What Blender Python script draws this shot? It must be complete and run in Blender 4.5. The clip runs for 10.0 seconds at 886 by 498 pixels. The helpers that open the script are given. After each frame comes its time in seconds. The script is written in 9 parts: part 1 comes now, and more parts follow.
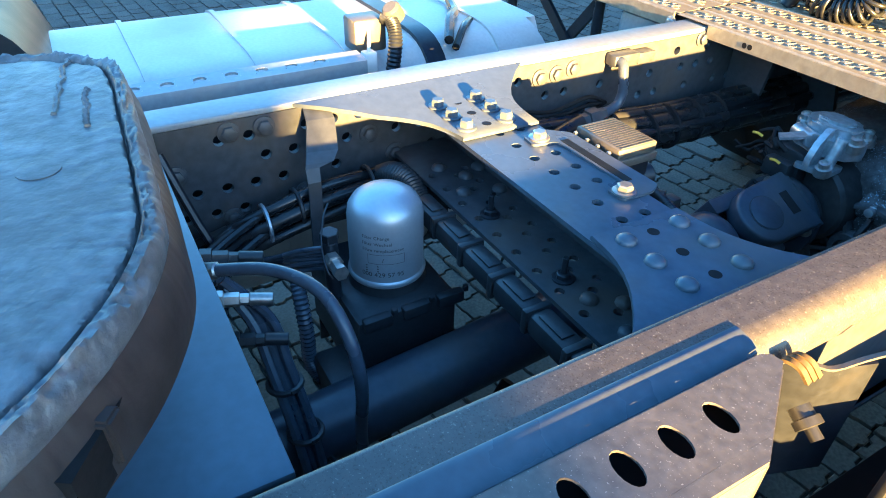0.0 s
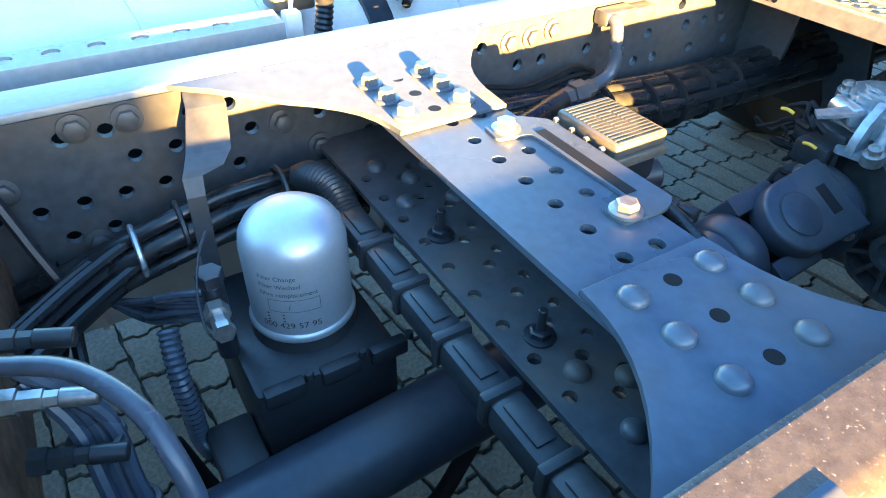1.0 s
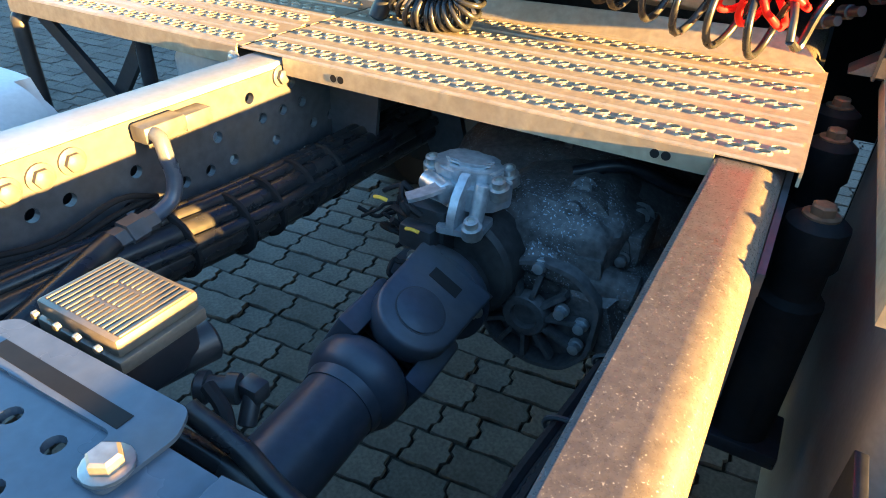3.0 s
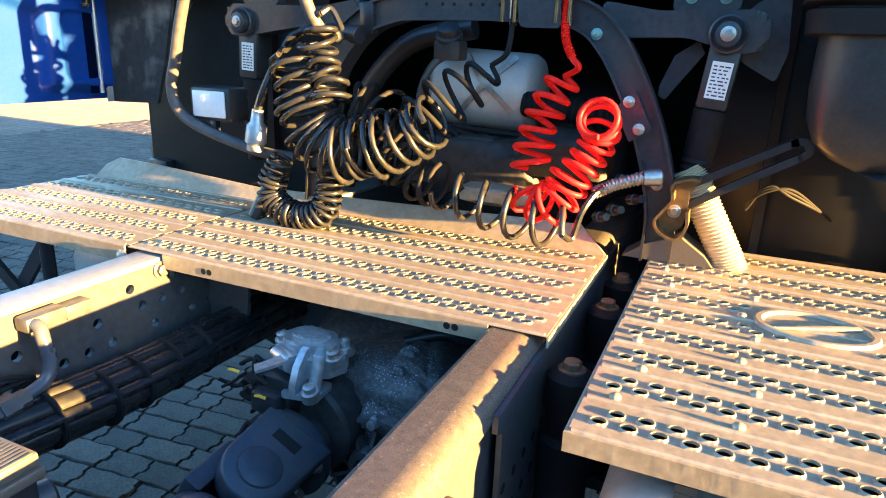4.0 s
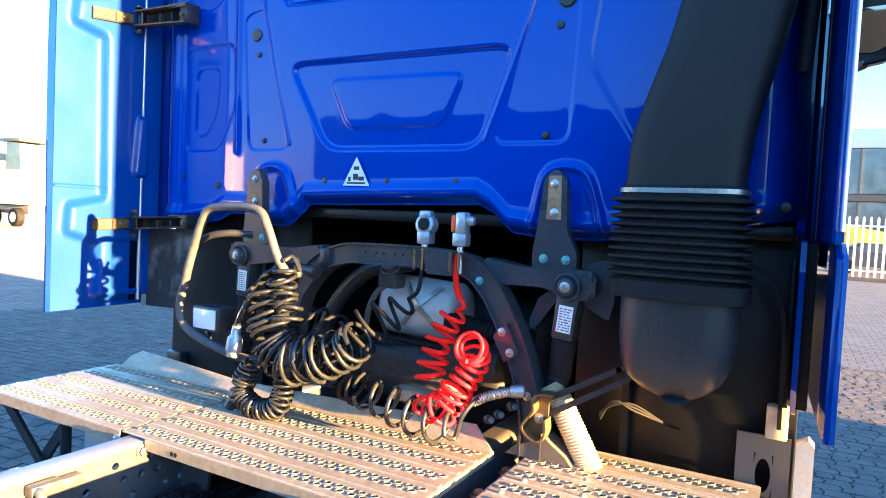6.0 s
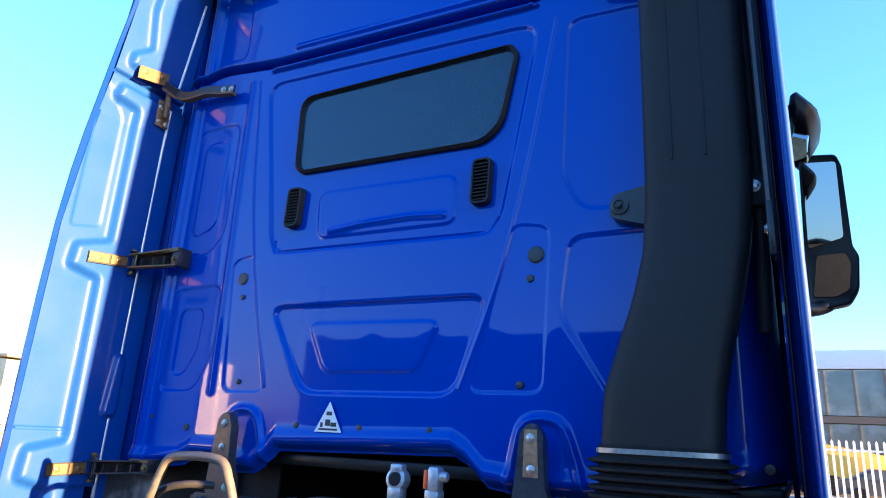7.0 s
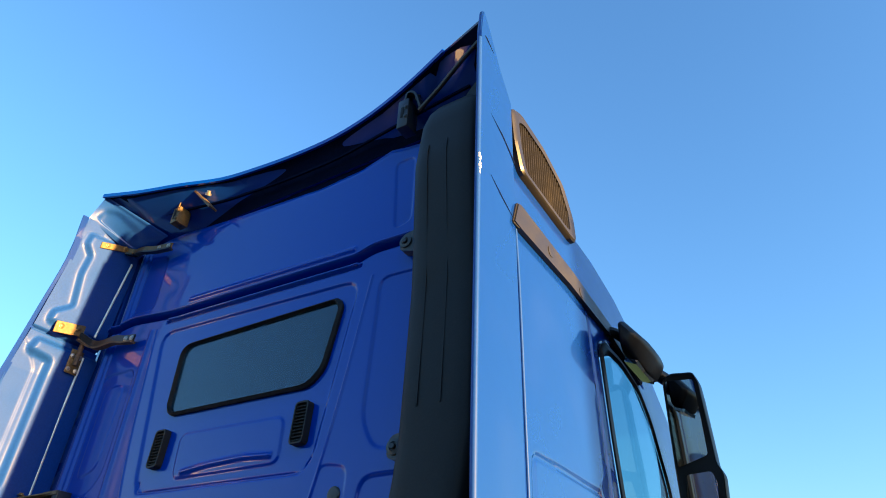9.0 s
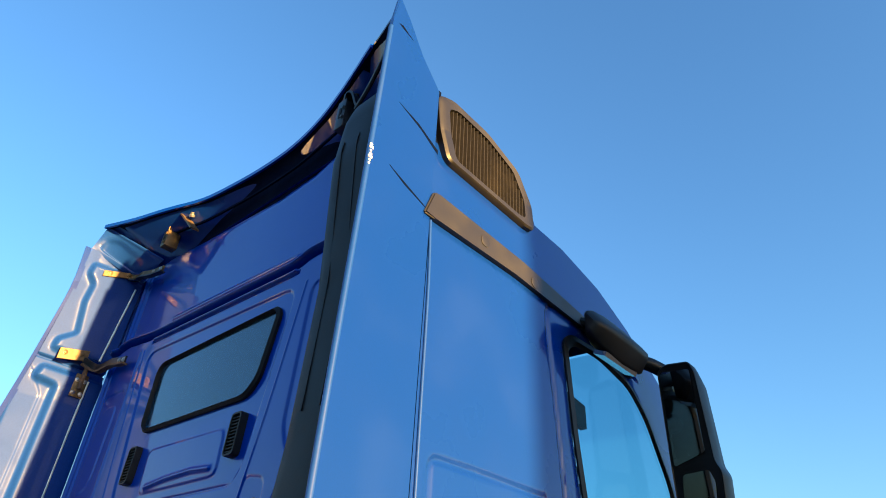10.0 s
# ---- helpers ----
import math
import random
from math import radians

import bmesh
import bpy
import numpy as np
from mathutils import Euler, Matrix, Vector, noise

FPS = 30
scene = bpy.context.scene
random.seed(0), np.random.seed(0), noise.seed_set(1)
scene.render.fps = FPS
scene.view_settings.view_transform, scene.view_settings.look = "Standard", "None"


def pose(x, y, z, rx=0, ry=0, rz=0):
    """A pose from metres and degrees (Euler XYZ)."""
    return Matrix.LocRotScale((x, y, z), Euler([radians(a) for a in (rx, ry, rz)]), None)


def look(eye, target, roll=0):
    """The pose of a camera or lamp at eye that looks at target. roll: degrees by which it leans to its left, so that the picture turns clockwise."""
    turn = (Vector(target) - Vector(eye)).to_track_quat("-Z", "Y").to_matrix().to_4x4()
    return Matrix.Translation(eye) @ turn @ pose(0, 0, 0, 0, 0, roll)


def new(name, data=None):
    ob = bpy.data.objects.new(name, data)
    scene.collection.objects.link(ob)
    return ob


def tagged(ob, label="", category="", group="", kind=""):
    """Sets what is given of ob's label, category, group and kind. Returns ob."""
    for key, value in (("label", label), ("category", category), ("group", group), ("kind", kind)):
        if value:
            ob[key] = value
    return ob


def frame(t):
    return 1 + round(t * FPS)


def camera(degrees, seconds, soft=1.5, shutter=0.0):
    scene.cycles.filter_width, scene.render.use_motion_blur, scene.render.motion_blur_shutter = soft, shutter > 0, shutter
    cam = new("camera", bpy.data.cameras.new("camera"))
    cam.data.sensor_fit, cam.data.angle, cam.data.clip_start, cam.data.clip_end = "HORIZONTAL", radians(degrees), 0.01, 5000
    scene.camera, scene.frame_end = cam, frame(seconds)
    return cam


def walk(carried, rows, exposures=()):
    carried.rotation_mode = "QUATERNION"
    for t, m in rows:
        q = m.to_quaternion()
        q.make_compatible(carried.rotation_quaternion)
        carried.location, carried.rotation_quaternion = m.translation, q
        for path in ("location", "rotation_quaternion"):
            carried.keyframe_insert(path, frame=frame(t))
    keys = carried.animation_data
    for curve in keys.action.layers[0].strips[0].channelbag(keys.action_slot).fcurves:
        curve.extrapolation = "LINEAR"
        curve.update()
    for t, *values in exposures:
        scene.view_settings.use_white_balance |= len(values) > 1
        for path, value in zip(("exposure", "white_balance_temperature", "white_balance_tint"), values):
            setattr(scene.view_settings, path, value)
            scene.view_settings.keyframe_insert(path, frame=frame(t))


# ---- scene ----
cam = camera(69.2, 10.0, 1.0)
PATH = [
    (0, (0.724, -1.969, 1.479), (-0.681, -1.145, 0.319), 1.6),
    (0.5, (0.596, -1.905, 1.425), (-0.768, -1.11, 0.197), 1.7),
    (1, (0.504, -1.767, 1.38), (-0.819, -0.937, 0.131), 1.4),
    (1.5, (0.43, -1.581, 1.339), (-0.743, -0.541, 0.098), 2.5),
    (2, (0.401, -1.476, 1.32), (-0.565, -0.205, 0.115), 2.7),
    (2.2, (0.406, -1.459, 1.32), (-0.485, -0.122, 0.13), 3.2),
    (3.3, (0.531, -1.46, 1.392), (-0.294, 0.09, 0.434), 2.7),
    (3.5, (0.585, -1.487, 1.414), (-0.271, 0.123, 0.591), 2.6),
    (4, (0.72, -1.549, 1.47), (-0.052, 0.195, 0.868), 2.2),
    (4.5, (0.877, -1.64, 1.544), (0.123, 0.134, 1.012), 2.4),
    (5, (1.034, -1.752, 1.628), (0.232, 0.015, 1.145), 2.8),
    (5.2, (1.082, -1.765, 1.654), (0.214, -0.025, 1.185), 2.8),
    (6.3, (1.233, -1.761, 1.692), (0.258, -0.017, 1.77), 3.3),
    (6.5, (1.242, -1.757, 1.71), (0.272, -0.018, 1.898), 3.3),
    (7, (1.252, -1.74, 1.775), (0.316, -0.066, 2.34), 3.1),
    (7.5, (1.3, -1.747, 1.843), (0.413, -0.165, 2.685), 3.0),
    (8, (1.461, -1.763, 1.89), (0.632, -0.285, 2.952), 2.5),
    (8.5, (1.791, -1.752, 1.867), (0.954, -0.321, 2.986), 2.0),
    (9, (2.038, -1.627, 1.821), (1.135, -0.24, 2.945), 2.3),
    (9.5, (2.23, -1.397, 1.846), (1.234, -0.072, 2.966), 2.7),
    (10, (2.464, -1.169, 1.863), (1.332, 0.027, 2.999), 3.4),
]
walk(cam, [(t, look(eye, target, roll)) for t, eye, target, roll in PATH], [(0.0, 4.45, 4900, 0), (0.5, 5.10, 5350, 3), (1.0, 5.27, 5650, 4), (1.5, 5.2, 5950, 4), (2.0, 4.97, 5800, 2), (3.5, 4.40, 5750, 6), (4.5, 4.46, 5000, 8), (5.0, 4.54, 4850, 10), (6.5, 4.42, 4750, 14), (7.0, 4.0, 4800, 20), (7.5, 3.53, 4850, 21), (8.5, 3.31, 5350, 14), (10.0, 3.0, 5450, 9)])

# ---- sky, sun, exposure ----
SUN_DIR = Vector((1.0, -0.05, 0.085)).normalized()
world = bpy.data.worlds.new("sky")
scene.world = world
world.use_nodes = True
wn = world.node_tree
bg = wn.nodes["Background"]
sky = wn.nodes.new("ShaderNodeTexSky")
sky.sky_type = "NISHITA"
sky.sun_disc = False
sky.sun_elevation = math.asin(SUN_DIR.z)
sky.sun_rotation = math.atan2(SUN_DIR.x, SUN_DIR.y)
sky.air_density, sky.dust_density, sky.ozone_density = 1.2, 0.9, 3.0
wn.links.new(sky.outputs[0], bg.inputs[0])
bg.inputs[1].default_value = 0.073
sun_data = bpy.data.lights.new("sun", "SUN")
sun_data.energy, sun_data.angle, sun_data.color = 5.0, radians(0.6), (1.0, 0.50, 0.115)
sun = new("sun", sun_data)
sun.matrix_world = look(SUN_DIR * 60, (0, 0, 0))


# ---- materials ----
def material(name, color, rough=0.5, metal=0.0, vary=0.25, grain=40.0, bump=0.15, coat=0.0, dirt=None, dirt_amount=0.0, spec=0.5, dirt_scale=6.0, hard=False, patches=0.0):
    """A surface with fine grain and a second, larger scale of stains."""
    m = bpy.data.materials.new(name)
    m.use_nodes = True
    n, l = m.node_tree.nodes, m.node_tree.links
    b = n["Principled BSDF"]
    co = n.new("ShaderNodeTexCoord")
    fine = n.new("ShaderNodeTexNoise")
    fine.inputs["Scale"].default_value, fine.inputs["Detail"].default_value = grain, 6
    big = n.new("ShaderNodeTexNoise")
    big.inputs["Scale"].default_value, big.inputs["Detail"].default_value = dirt_scale, 5
    l.new(co.outputs["Object"], fine.inputs["Vector"])
    l.new(co.outputs["Object"], big.inputs["Vector"])
    ramp = n.new("ShaderNodeMapRange")
    ramp.inputs["From Min"].default_value, ramp.inputs["From Max"].default_value = 0.3, 0.7
    ramp.inputs["To Min"].default_value, ramp.inputs["To Max"].default_value = 1 - vary, 1 + vary
    l.new(fine.outputs["Fac"], ramp.inputs["Value"])
    mul = n.new("ShaderNodeMix")
    mul.data_type, mul.blend_type = "RGBA", "MULTIPLY"
    mul.inputs["Factor"].default_value = 1.0
    mul.inputs["A"].default_value = (*color, 1)
    l.new(ramp.outputs["Result"], mul.inputs["B"])
    out = mul.outputs["Result"]
    rough_in = n.new("ShaderNodeMapRange")
    rough_in.inputs["From Min"].default_value, rough_in.inputs["From Max"].default_value = 0.3, 0.7
    rough_in.inputs["To Min"].default_value, rough_in.inputs["To Max"].default_value = max(rough - 0.08, 0.02), min(rough + 0.1, 1)
    l.new(big.outputs["Fac"], rough_in.inputs["Value"])
    l.new(rough_in.outputs["Result"], b.inputs["Roughness"])
    if dirt:
        mask = n.new("ShaderNodeMapRange")
        mask.inputs["From Min"].default_value, mask.inputs["From Max"].default_value = 0.62 - 0.3 * dirt_amount, (0.67 - 0.3 * dirt_amount) if hard else 0.72
        l.new(big.outputs["Fac"], mask.inputs["Value"])
        scaled = n.new("ShaderNodeMath")
        scaled.operation = "MULTIPLY"
        scaled.inputs[1].default_value = min(1.0, 0.5 + dirt_amount * 0.5)
        l.new(mask.outputs["Result"], scaled.inputs[0])
        if patches:
            # the specks gather in patches
            spread, keep = n.new("ShaderNodeTexNoise"), n.new("ShaderNodeMapRange")
            spread.inputs["Scale"].default_value, spread.inputs["Detail"].default_value = patches, 4
            keep.inputs["From Min"].default_value, keep.inputs["From Max"].default_value = 0.46, 0.62
            l.new(co.outputs["Object"], spread.inputs["Vector"])
            l.new(spread.outputs["Fac"], keep.inputs["Value"])
            l.new(keep.outputs["Result"], scaled.inputs[1])
        mix = n.new("ShaderNodeMix")
        mix.data_type = "RGBA"
        l.new(scaled.outputs[0], mix.inputs["Factor"])
        l.new(out, mix.inputs["A"])
        mix.inputs["B"].default_value = (*dirt, 1)
        out = mix.outputs["Result"]
    l.new(out, b.inputs["Base Color"])
    b.inputs["Metallic"].default_value = metal
    b.inputs["Specular IOR Level"].default_value = spec
    b.inputs["Coat Weight"].default_value = coat
    b.inputs["Coat Roughness"].default_value = 0.03
    if bump:
        bp = n.new("ShaderNodeBump")
        bp.inputs["Strength"].default_value, bp.inputs["Distance"].default_value = bump, 0.002
        l.new(fine.outputs["Fac"], bp.inputs["Height"])
        l.new(bp.outputs["Normal"], b.inputs["Normal"])
    return m


DUST = (0.25, 0.2, 0.15)
# one blue paint in three copies, toned for how light falls on each
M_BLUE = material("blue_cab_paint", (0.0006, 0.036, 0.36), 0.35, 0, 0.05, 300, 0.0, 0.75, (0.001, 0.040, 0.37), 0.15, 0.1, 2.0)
M_BLUE_SIDE = material("blue_paint_side_copy", (0.003, 0.024, 0.21), 0.3, 0, 0.05, 300, 0.0, 1.0, (0.005, 0.028, 0.22), 0.2, 0.1, 3.0)
M_BLUE_SUNLIT = material("blue_paint_sunlit_copy", (0.008, 0.042, 0.25), 0.45, 0, 0.08, 120, 0.0, 0.5, (0.012, 0.046, 0.25), 0.2, 0.15, 5.0)
# near-black blue: shade of hollows and gaps put into the colour
M_BLUE_SHADE = material("blue_paint_in_shade", (0.0008, 0.003, 0.018), 0.75, 0, 0.2, 60, 0.05, 0.0, None, 0.0, 0.03)
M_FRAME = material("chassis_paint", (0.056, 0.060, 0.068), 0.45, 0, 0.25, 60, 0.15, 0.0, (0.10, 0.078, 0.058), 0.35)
M_PLATE = material("crossmember_paint", (0.088, 0.106, 0.134), 0.30, 0.1, 0.12, 70, 0.08, 0.0, (0.11, 0.10, 0.085), 0.2)
# pale specks in these two: dust, with its sunlit glints painted in
M_RAILTOP = material("dusty_rail_paint", (0.090, 0.080, 0.071), 0.31, 0, 0.2, 90, 0.12, 0.0, (0.55, 0.50, 0.42), -0.08, 0.55, 420.0, True)
M_BRKT = material("dusty_bracket_paint", (0.125, 0.112, 0.102), 0.42, 0, 0.2, 90, 0.12, 0.0, (0.5, 0.46, 0.4), -0.08, 0.5, 420.0, True)
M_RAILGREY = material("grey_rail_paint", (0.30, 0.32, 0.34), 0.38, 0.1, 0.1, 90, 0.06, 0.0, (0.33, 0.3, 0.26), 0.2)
M_BLACK = material("black_plastic", (0.024, 0.026, 0.029), 0.38, 0, 0.2, 120, 0.15, 0.0, (0.06, 0.055, 0.05), 0.25)
M_DUCT = material("black_duct_plastic", (0.019, 0.0185, 0.0185), 0.5, 0, 0.12, 200, 0.05, 0.0, (0.027, 0.026, 0.025), 0.2, 0.2, 3.0)
M_RUBBER = material("black_rubber", (0.011, 0.011, 0.012), 0.7, 0, 0.2, 90, 0.2, 0.0, (0.03, 0.028, 0.025), 0.3, 0.2)
M_IRON = material("black_painted_iron", (0.018, 0.020, 0.026), 0.33, 0.1, 0.25, 80, 0.12, 0.0, (0.05, 0.045, 0.04), 0.2)
M_BEAM = material("black_beam_paint", (0.036, 0.039, 0.048), 0.32, 0.1, 0.25, 80, 0.12, 0.0, (0.06, 0.054, 0.048), 0.25)
M_SHAFT = material("driveshaft_paint", (0.048, 0.056, 0.074), 0.36, 0.1, 0.15, 70, 0.1, 0.0, (0.08, 0.075, 0.07), 0.2)
M_ALU = material("cast_aluminium", (0.42, 0.45, 0.48), 0.38, 0.7, 0.2, 90, 0.25, 0.0, (0.22, 0.21, 0.2), 0.35)
M_GEAR = material("grimy_gearbox_casting", (0.092, 0.088, 0.088), 0.55, 0.1, 0.4, 90, 0.7, 0.0, (0.42, 0.48, 0.56), 0.09, 0.4, 260.0, True, 9.0)
M_COVER = material("dark_cast_cover", (0.085, 0.083, 0.086), 0.5, 0.1, 0.35, 70, 0.5, 0.0, (0.12, 0.11, 0.10), 0.2)
M_ENGINE = material("dark_engine_casting", (0.030, 0.030, 0.031), 0.55, 0.1, 0.4, 50, 0.5, 0.0, (0.06, 0.052, 0.044), 0.35, 0.4, 9.0)
M_SILVER = material("silver_cartridge_paint", (0.52, 0.55, 0.58), 0.40, 0.6, 0.04, 150, 0.02, 0.0)
M_TAN = material("bare_tan_face", (0.30, 0.19, 0.10), 0.55, 0.1, 0.3, 60, 0.2, 0.0, (0.16, 0.09, 0.05), 0.35, 0.4, 25.0)
M_TEAL = material("teal_coated_bolt", (0.16, 0.32, 0.32), 0.4, 0.3, 0.15, 100, 0.1, 0.0)
M_STEEL = material("zinc_plated_steel", (0.45, 0.44, 0.42), 0.35, 0.85, 0.2, 100, 0.15, 0.0, (0.25, 0.19, 0.12), 0.3)
M_TREAD = material("dusty_aluminium_tread", (0.365, 0.315, 0.225), 0.47, 0.3, 0.16, 70, 0.2, 0.0, (0.27, 0.215, 0.145), 0.45, 0.5, 8.0)
M_TANK = material("brushed_aluminium_tank", (0.60, 0.585, 0.55), 0.42, 0.15, 0.06, 120, 0.05, 0.0, (0.45, 0.42, 0.37), 0.3, 0.5, 3.0)
M_DULL = material("dull_grey_tank", (0.27, 0.25, 0.23), 0.5, 0.1, 0.1, 100, 0.1, 0.0, (0.20, 0.17, 0.14), 0.3, 0.4, 5.0)
M_HOSE = material("black_hose", (0.016, 0.017, 0.019), 0.26, 0, 0.15, 60, 0.05, 0.0, (0.07, 0.06, 0.046), 0.22, 0.5, 14.0)
M_CABLE = material("blue_black_cable", (0.062, 0.074, 0.098), 0.26, 0, 0.15, 80, 0.05)
M_RED = material("red_hose", (0.84, 0.016, 0.008), 0.36, 0, 0.08, 60, 0.02, 0.0, None, 0.0, 0.12)
M_RUST = material("rusty_steel", (0.16, 0.09, 0.05), 0.7, 0.2, 0.4, 60, 0.5, 0.0, (0.05, 0.04, 0.035), 0.5)
M_BRASS = material("golden_chromate_steel", (0.15, 0.10, 0.042), 0.42, 0.4, 0.3, 80, 0.15, 0.0, (0.07, 0.045, 0.022), 0.4, 0.5, 20)
M_GREASE = material("greasy_fifth_wheel", (0.14, 0.146, 0.152), 0.45, 0.1, 0.35, 45, 1.4, 0.0, (0.10, 0.095, 0.09), 0.4, 0.5, 5.0)
M_SKIRT = material("brown_fifth_wheel_side", (0.040, 0.032, 0.030), 0.5, 0.1, 0.35, 30, 0.4, 0.0, (0.05, 0.05, 0.055), 0.4)
M_MOUNT = material("bare_blue_steel", (0.115, 0.15, 0.19), 0.38, 0.15, 0.08, 70, 0.06, 0.0, (0.13, 0.15, 0.17), 0.3)
# black for plastic, and for shade painted into holes, slots and hollows
M_BLACK_SHADE = material("dull_black_plastic_and_shade", (0.011, 0.011, 0.012), 0.6, 0, 0.2, 60, 0.1, 0.0, (0.024, 0.022, 0.02), 0.25, 0.2)
M_JET = material("matt_black_plastic_and_shade", (0.004, 0.004, 0.0046), 0.42, 0, 0.15, 80, 0.05, 0.0, None, 0.0, 0.3)
M_SAND = material("dark_joint_sand", (0.035, 0.034, 0.03), 0.9, 0, 0.4, 60, 0.3)
M_WHITE = material("white_label", (0.78, 0.78, 0.76), 0.5, 0, 0.05, 60, 0.0)
M_INK = material("dark_print", (0.04, 0.04, 0.045), 0.6, 0, 0.05, 60, 0.0)
M_BRONZE = material("bronze_grey_trim", (0.15, 0.135, 0.115), 0.4, 0.4, 0.1, 200, 0.1)
M_TRIM = material("bronze_grey_plastic", (0.011, 0.0115, 0.013), 0.42, 0.0, 0.1, 200, 0.05, 0.0, None, 0.0, 0.5)
M_FELT = material("dark_cab_interior", (0.03, 0.035, 0.04), 0.8, 0, 0.2, 30, 0.1)
M_CREAM = material("ribbed_cream_duct", (0.52, 0.42, 0.26), 0.6, 0, 0.1, 40, 0.1)
M_PALE = material("pale_lamp_lens", (0.72, 0.74, 0.76), 0.2, 0, 0.05, 60, 0.1, 0.5)
M_ORANGE = material("orange_lever", (0.8, 0.12, 0.02), 0.4, 0, 0.1, 60, 0.0)
M_YELLOW = material("yellow_crane_paint", (0.75, 0.42, 0.03), 0.5, 0, 0.1, 10, 0.0)


def paver_material():
    m = material("concrete_paver", (0.118, 0.104, 0.090), 0.85, 0, 0.3, 90, 0.6, 0.0, (0.07, 0.066, 0.06), 0.4, 0.3, 4.0)
    n, l = m.node_tree.nodes, m.node_tree.links
    info = n.new("ShaderNodeObjectInfo")
    geo = n.new("ShaderNodeNewGeometry")
    add = n.new("ShaderNodeMath")
    add.operation = "ADD"
    l.new(info.outputs["Random"], add.inputs[0])
    l.new(geo.outputs["Random Per Island"], add.inputs[1])
    rng = n.new("ShaderNodeMapRange")
    rng.inputs["From Max"].default_value = 2.0
    rng.inputs["To Min"].default_value, rng.inputs["To Max"].default_value = 0.72, 1.25
    l.new(add.outputs[0], rng.inputs["Value"])
    b = n["Principled BSDF"]
    old = b.inputs["Base Color"].links[0].from_socket
    mul = n.new("ShaderNodeMix")
    mul.data_type, mul.blend_type = "RGBA", "MULTIPLY"
    mul.inputs["Factor"].default_value = 1.0
    l.new(old, mul.inputs["A"])
    l.new(rng.outputs["Result"], mul.inputs["B"])
    l.new(mul.outputs["Result"], b.inputs["Base Color"])
    return m


def ground_material():
    m = material("paved_yard", (0.155, 0.146, 0.13), 0.85, 0, 0.3, 200, 1.0, 0.0, (0.18, 0.165, 0.14), 0.4, 0.3, 0.6)
    n, l = m.node_tree.nodes, m.node_tree.links
    b = n["Principled BSDF"]
    b.inputs["Diffuse Roughness"].default_value = 1.0
    co = n.new("ShaderNodeTexCoord")
    brick = n.new("ShaderNodeTexBrick")
    brick.inputs["Scale"].default_value = 1.0
    brick.inputs["Brick Width"].default_value, brick.inputs["Row Height"].default_value = 0.2, 0.165
    brick.inputs["Mortar Size"].default_value = 0.008
    brick.inputs["Color1"].default_value, brick.inputs["Color2"].default_value = (1.1, 1.1, 1.1, 1), (0.8, 0.8, 0.8, 1)
    brick.inputs["Mortar"].default_value = (0.3, 0.29, 0.28, 1)
    l.new(co.outputs["Object"], brick.inputs["Vector"])
    old = b.inputs["Base Color"].links[0].from_socket
    mul = n.new("ShaderNodeMix")
    mul.data_type, mul.blend_type = "RGBA", "MULTIPLY"
    mul.inputs["Factor"].default_value = 1.0
    l.new(old, mul.inputs["A"])
    l.new(brick.outputs["Color"], mul.inputs["B"])
    l.new(mul.outputs["Result"], b.inputs["Base Color"])
    return m


def glass_material(name, tint, rough=0.02, ior=1.45, clear=0.85):
    m = bpy.data.materials.new(name)
    m.use_nodes = True
    b = m.node_tree.nodes["Principled BSDF"]
    b.inputs["Base Color"].default_value = (*tint, 1)
    b.inputs["Roughness"].default_value = rough
    b.inputs["Transmission Weight"].default_value = clear
    b.inputs["IOR"].default_value = ior
    return m


def mirror_material():
    m = bpy.data.materials.new("mirror_glass")
    m.use_nodes = True
    b = m.node_tree.nodes["Principled BSDF"]
    # dark tint puts the dark reflections into the glass colour
    b.inputs["Base Color"].default_value = (0.28, 0.30, 0.32, 1)
    b.inputs["Metallic"].default_value, b.inputs["Roughness"].default_value = 1.0, 0.02
    return m


M_PAVER, M_GROUND = paver_material(), ground_material()
M_GLASS = glass_material("tinted_cab_glass", (0.20, 0.38, 0.58), 0.02, 1.4, 0.9)
M_CLEAR = glass_material("clear_door_glass", (0.55, 0.82, 0.88), 0.02, 1.12, 1.0)
M_FAR_GLASS = glass_material("teal_far_glass", (0.30, 0.44, 0.48), 0.02, 1.12, 1.0)
M_MIRROR = mirror_material()


# ---- mesh helpers ----
def BM():
    return bmesh.new()


def thing(name, base, label, category, group="", kind=""):
    ob = new(name)
    ob.location = base
    return tagged(ob, label, category, group, kind)


def finish(bm, name, mat, angle=40):
    """angle 0: a sheet whose faces stay flat and as they were wound."""
    me = bpy.data.meshes.new(name)
    if angle:
        bmesh.ops.recalc_face_normals(bm, faces=bm.faces[:])
    bm.to_mesh(me)
    bm.free()
    me.materials.append(mat)
    if not angle:
        return me
    me.shade_smooth()
    me.set_sharp_from_angle(angle=radians(angle))
    return me


def origin_of(ob):
    p = Vector((0, 0, 0))
    while ob:
        p += ob.location
        ob = ob.parent
    return p


def part(name, bm, mat, parent, label="", angle=40):
    """One mesh, made in world metres, under a thing or a part."""
    me = finish(bm, name, mat, angle)
    me.transform(Matrix.Translation(-origin_of(parent)))
    ob = new(name, me)
    ob.parent = parent
    if label:
        ob["label"] = label
    return ob


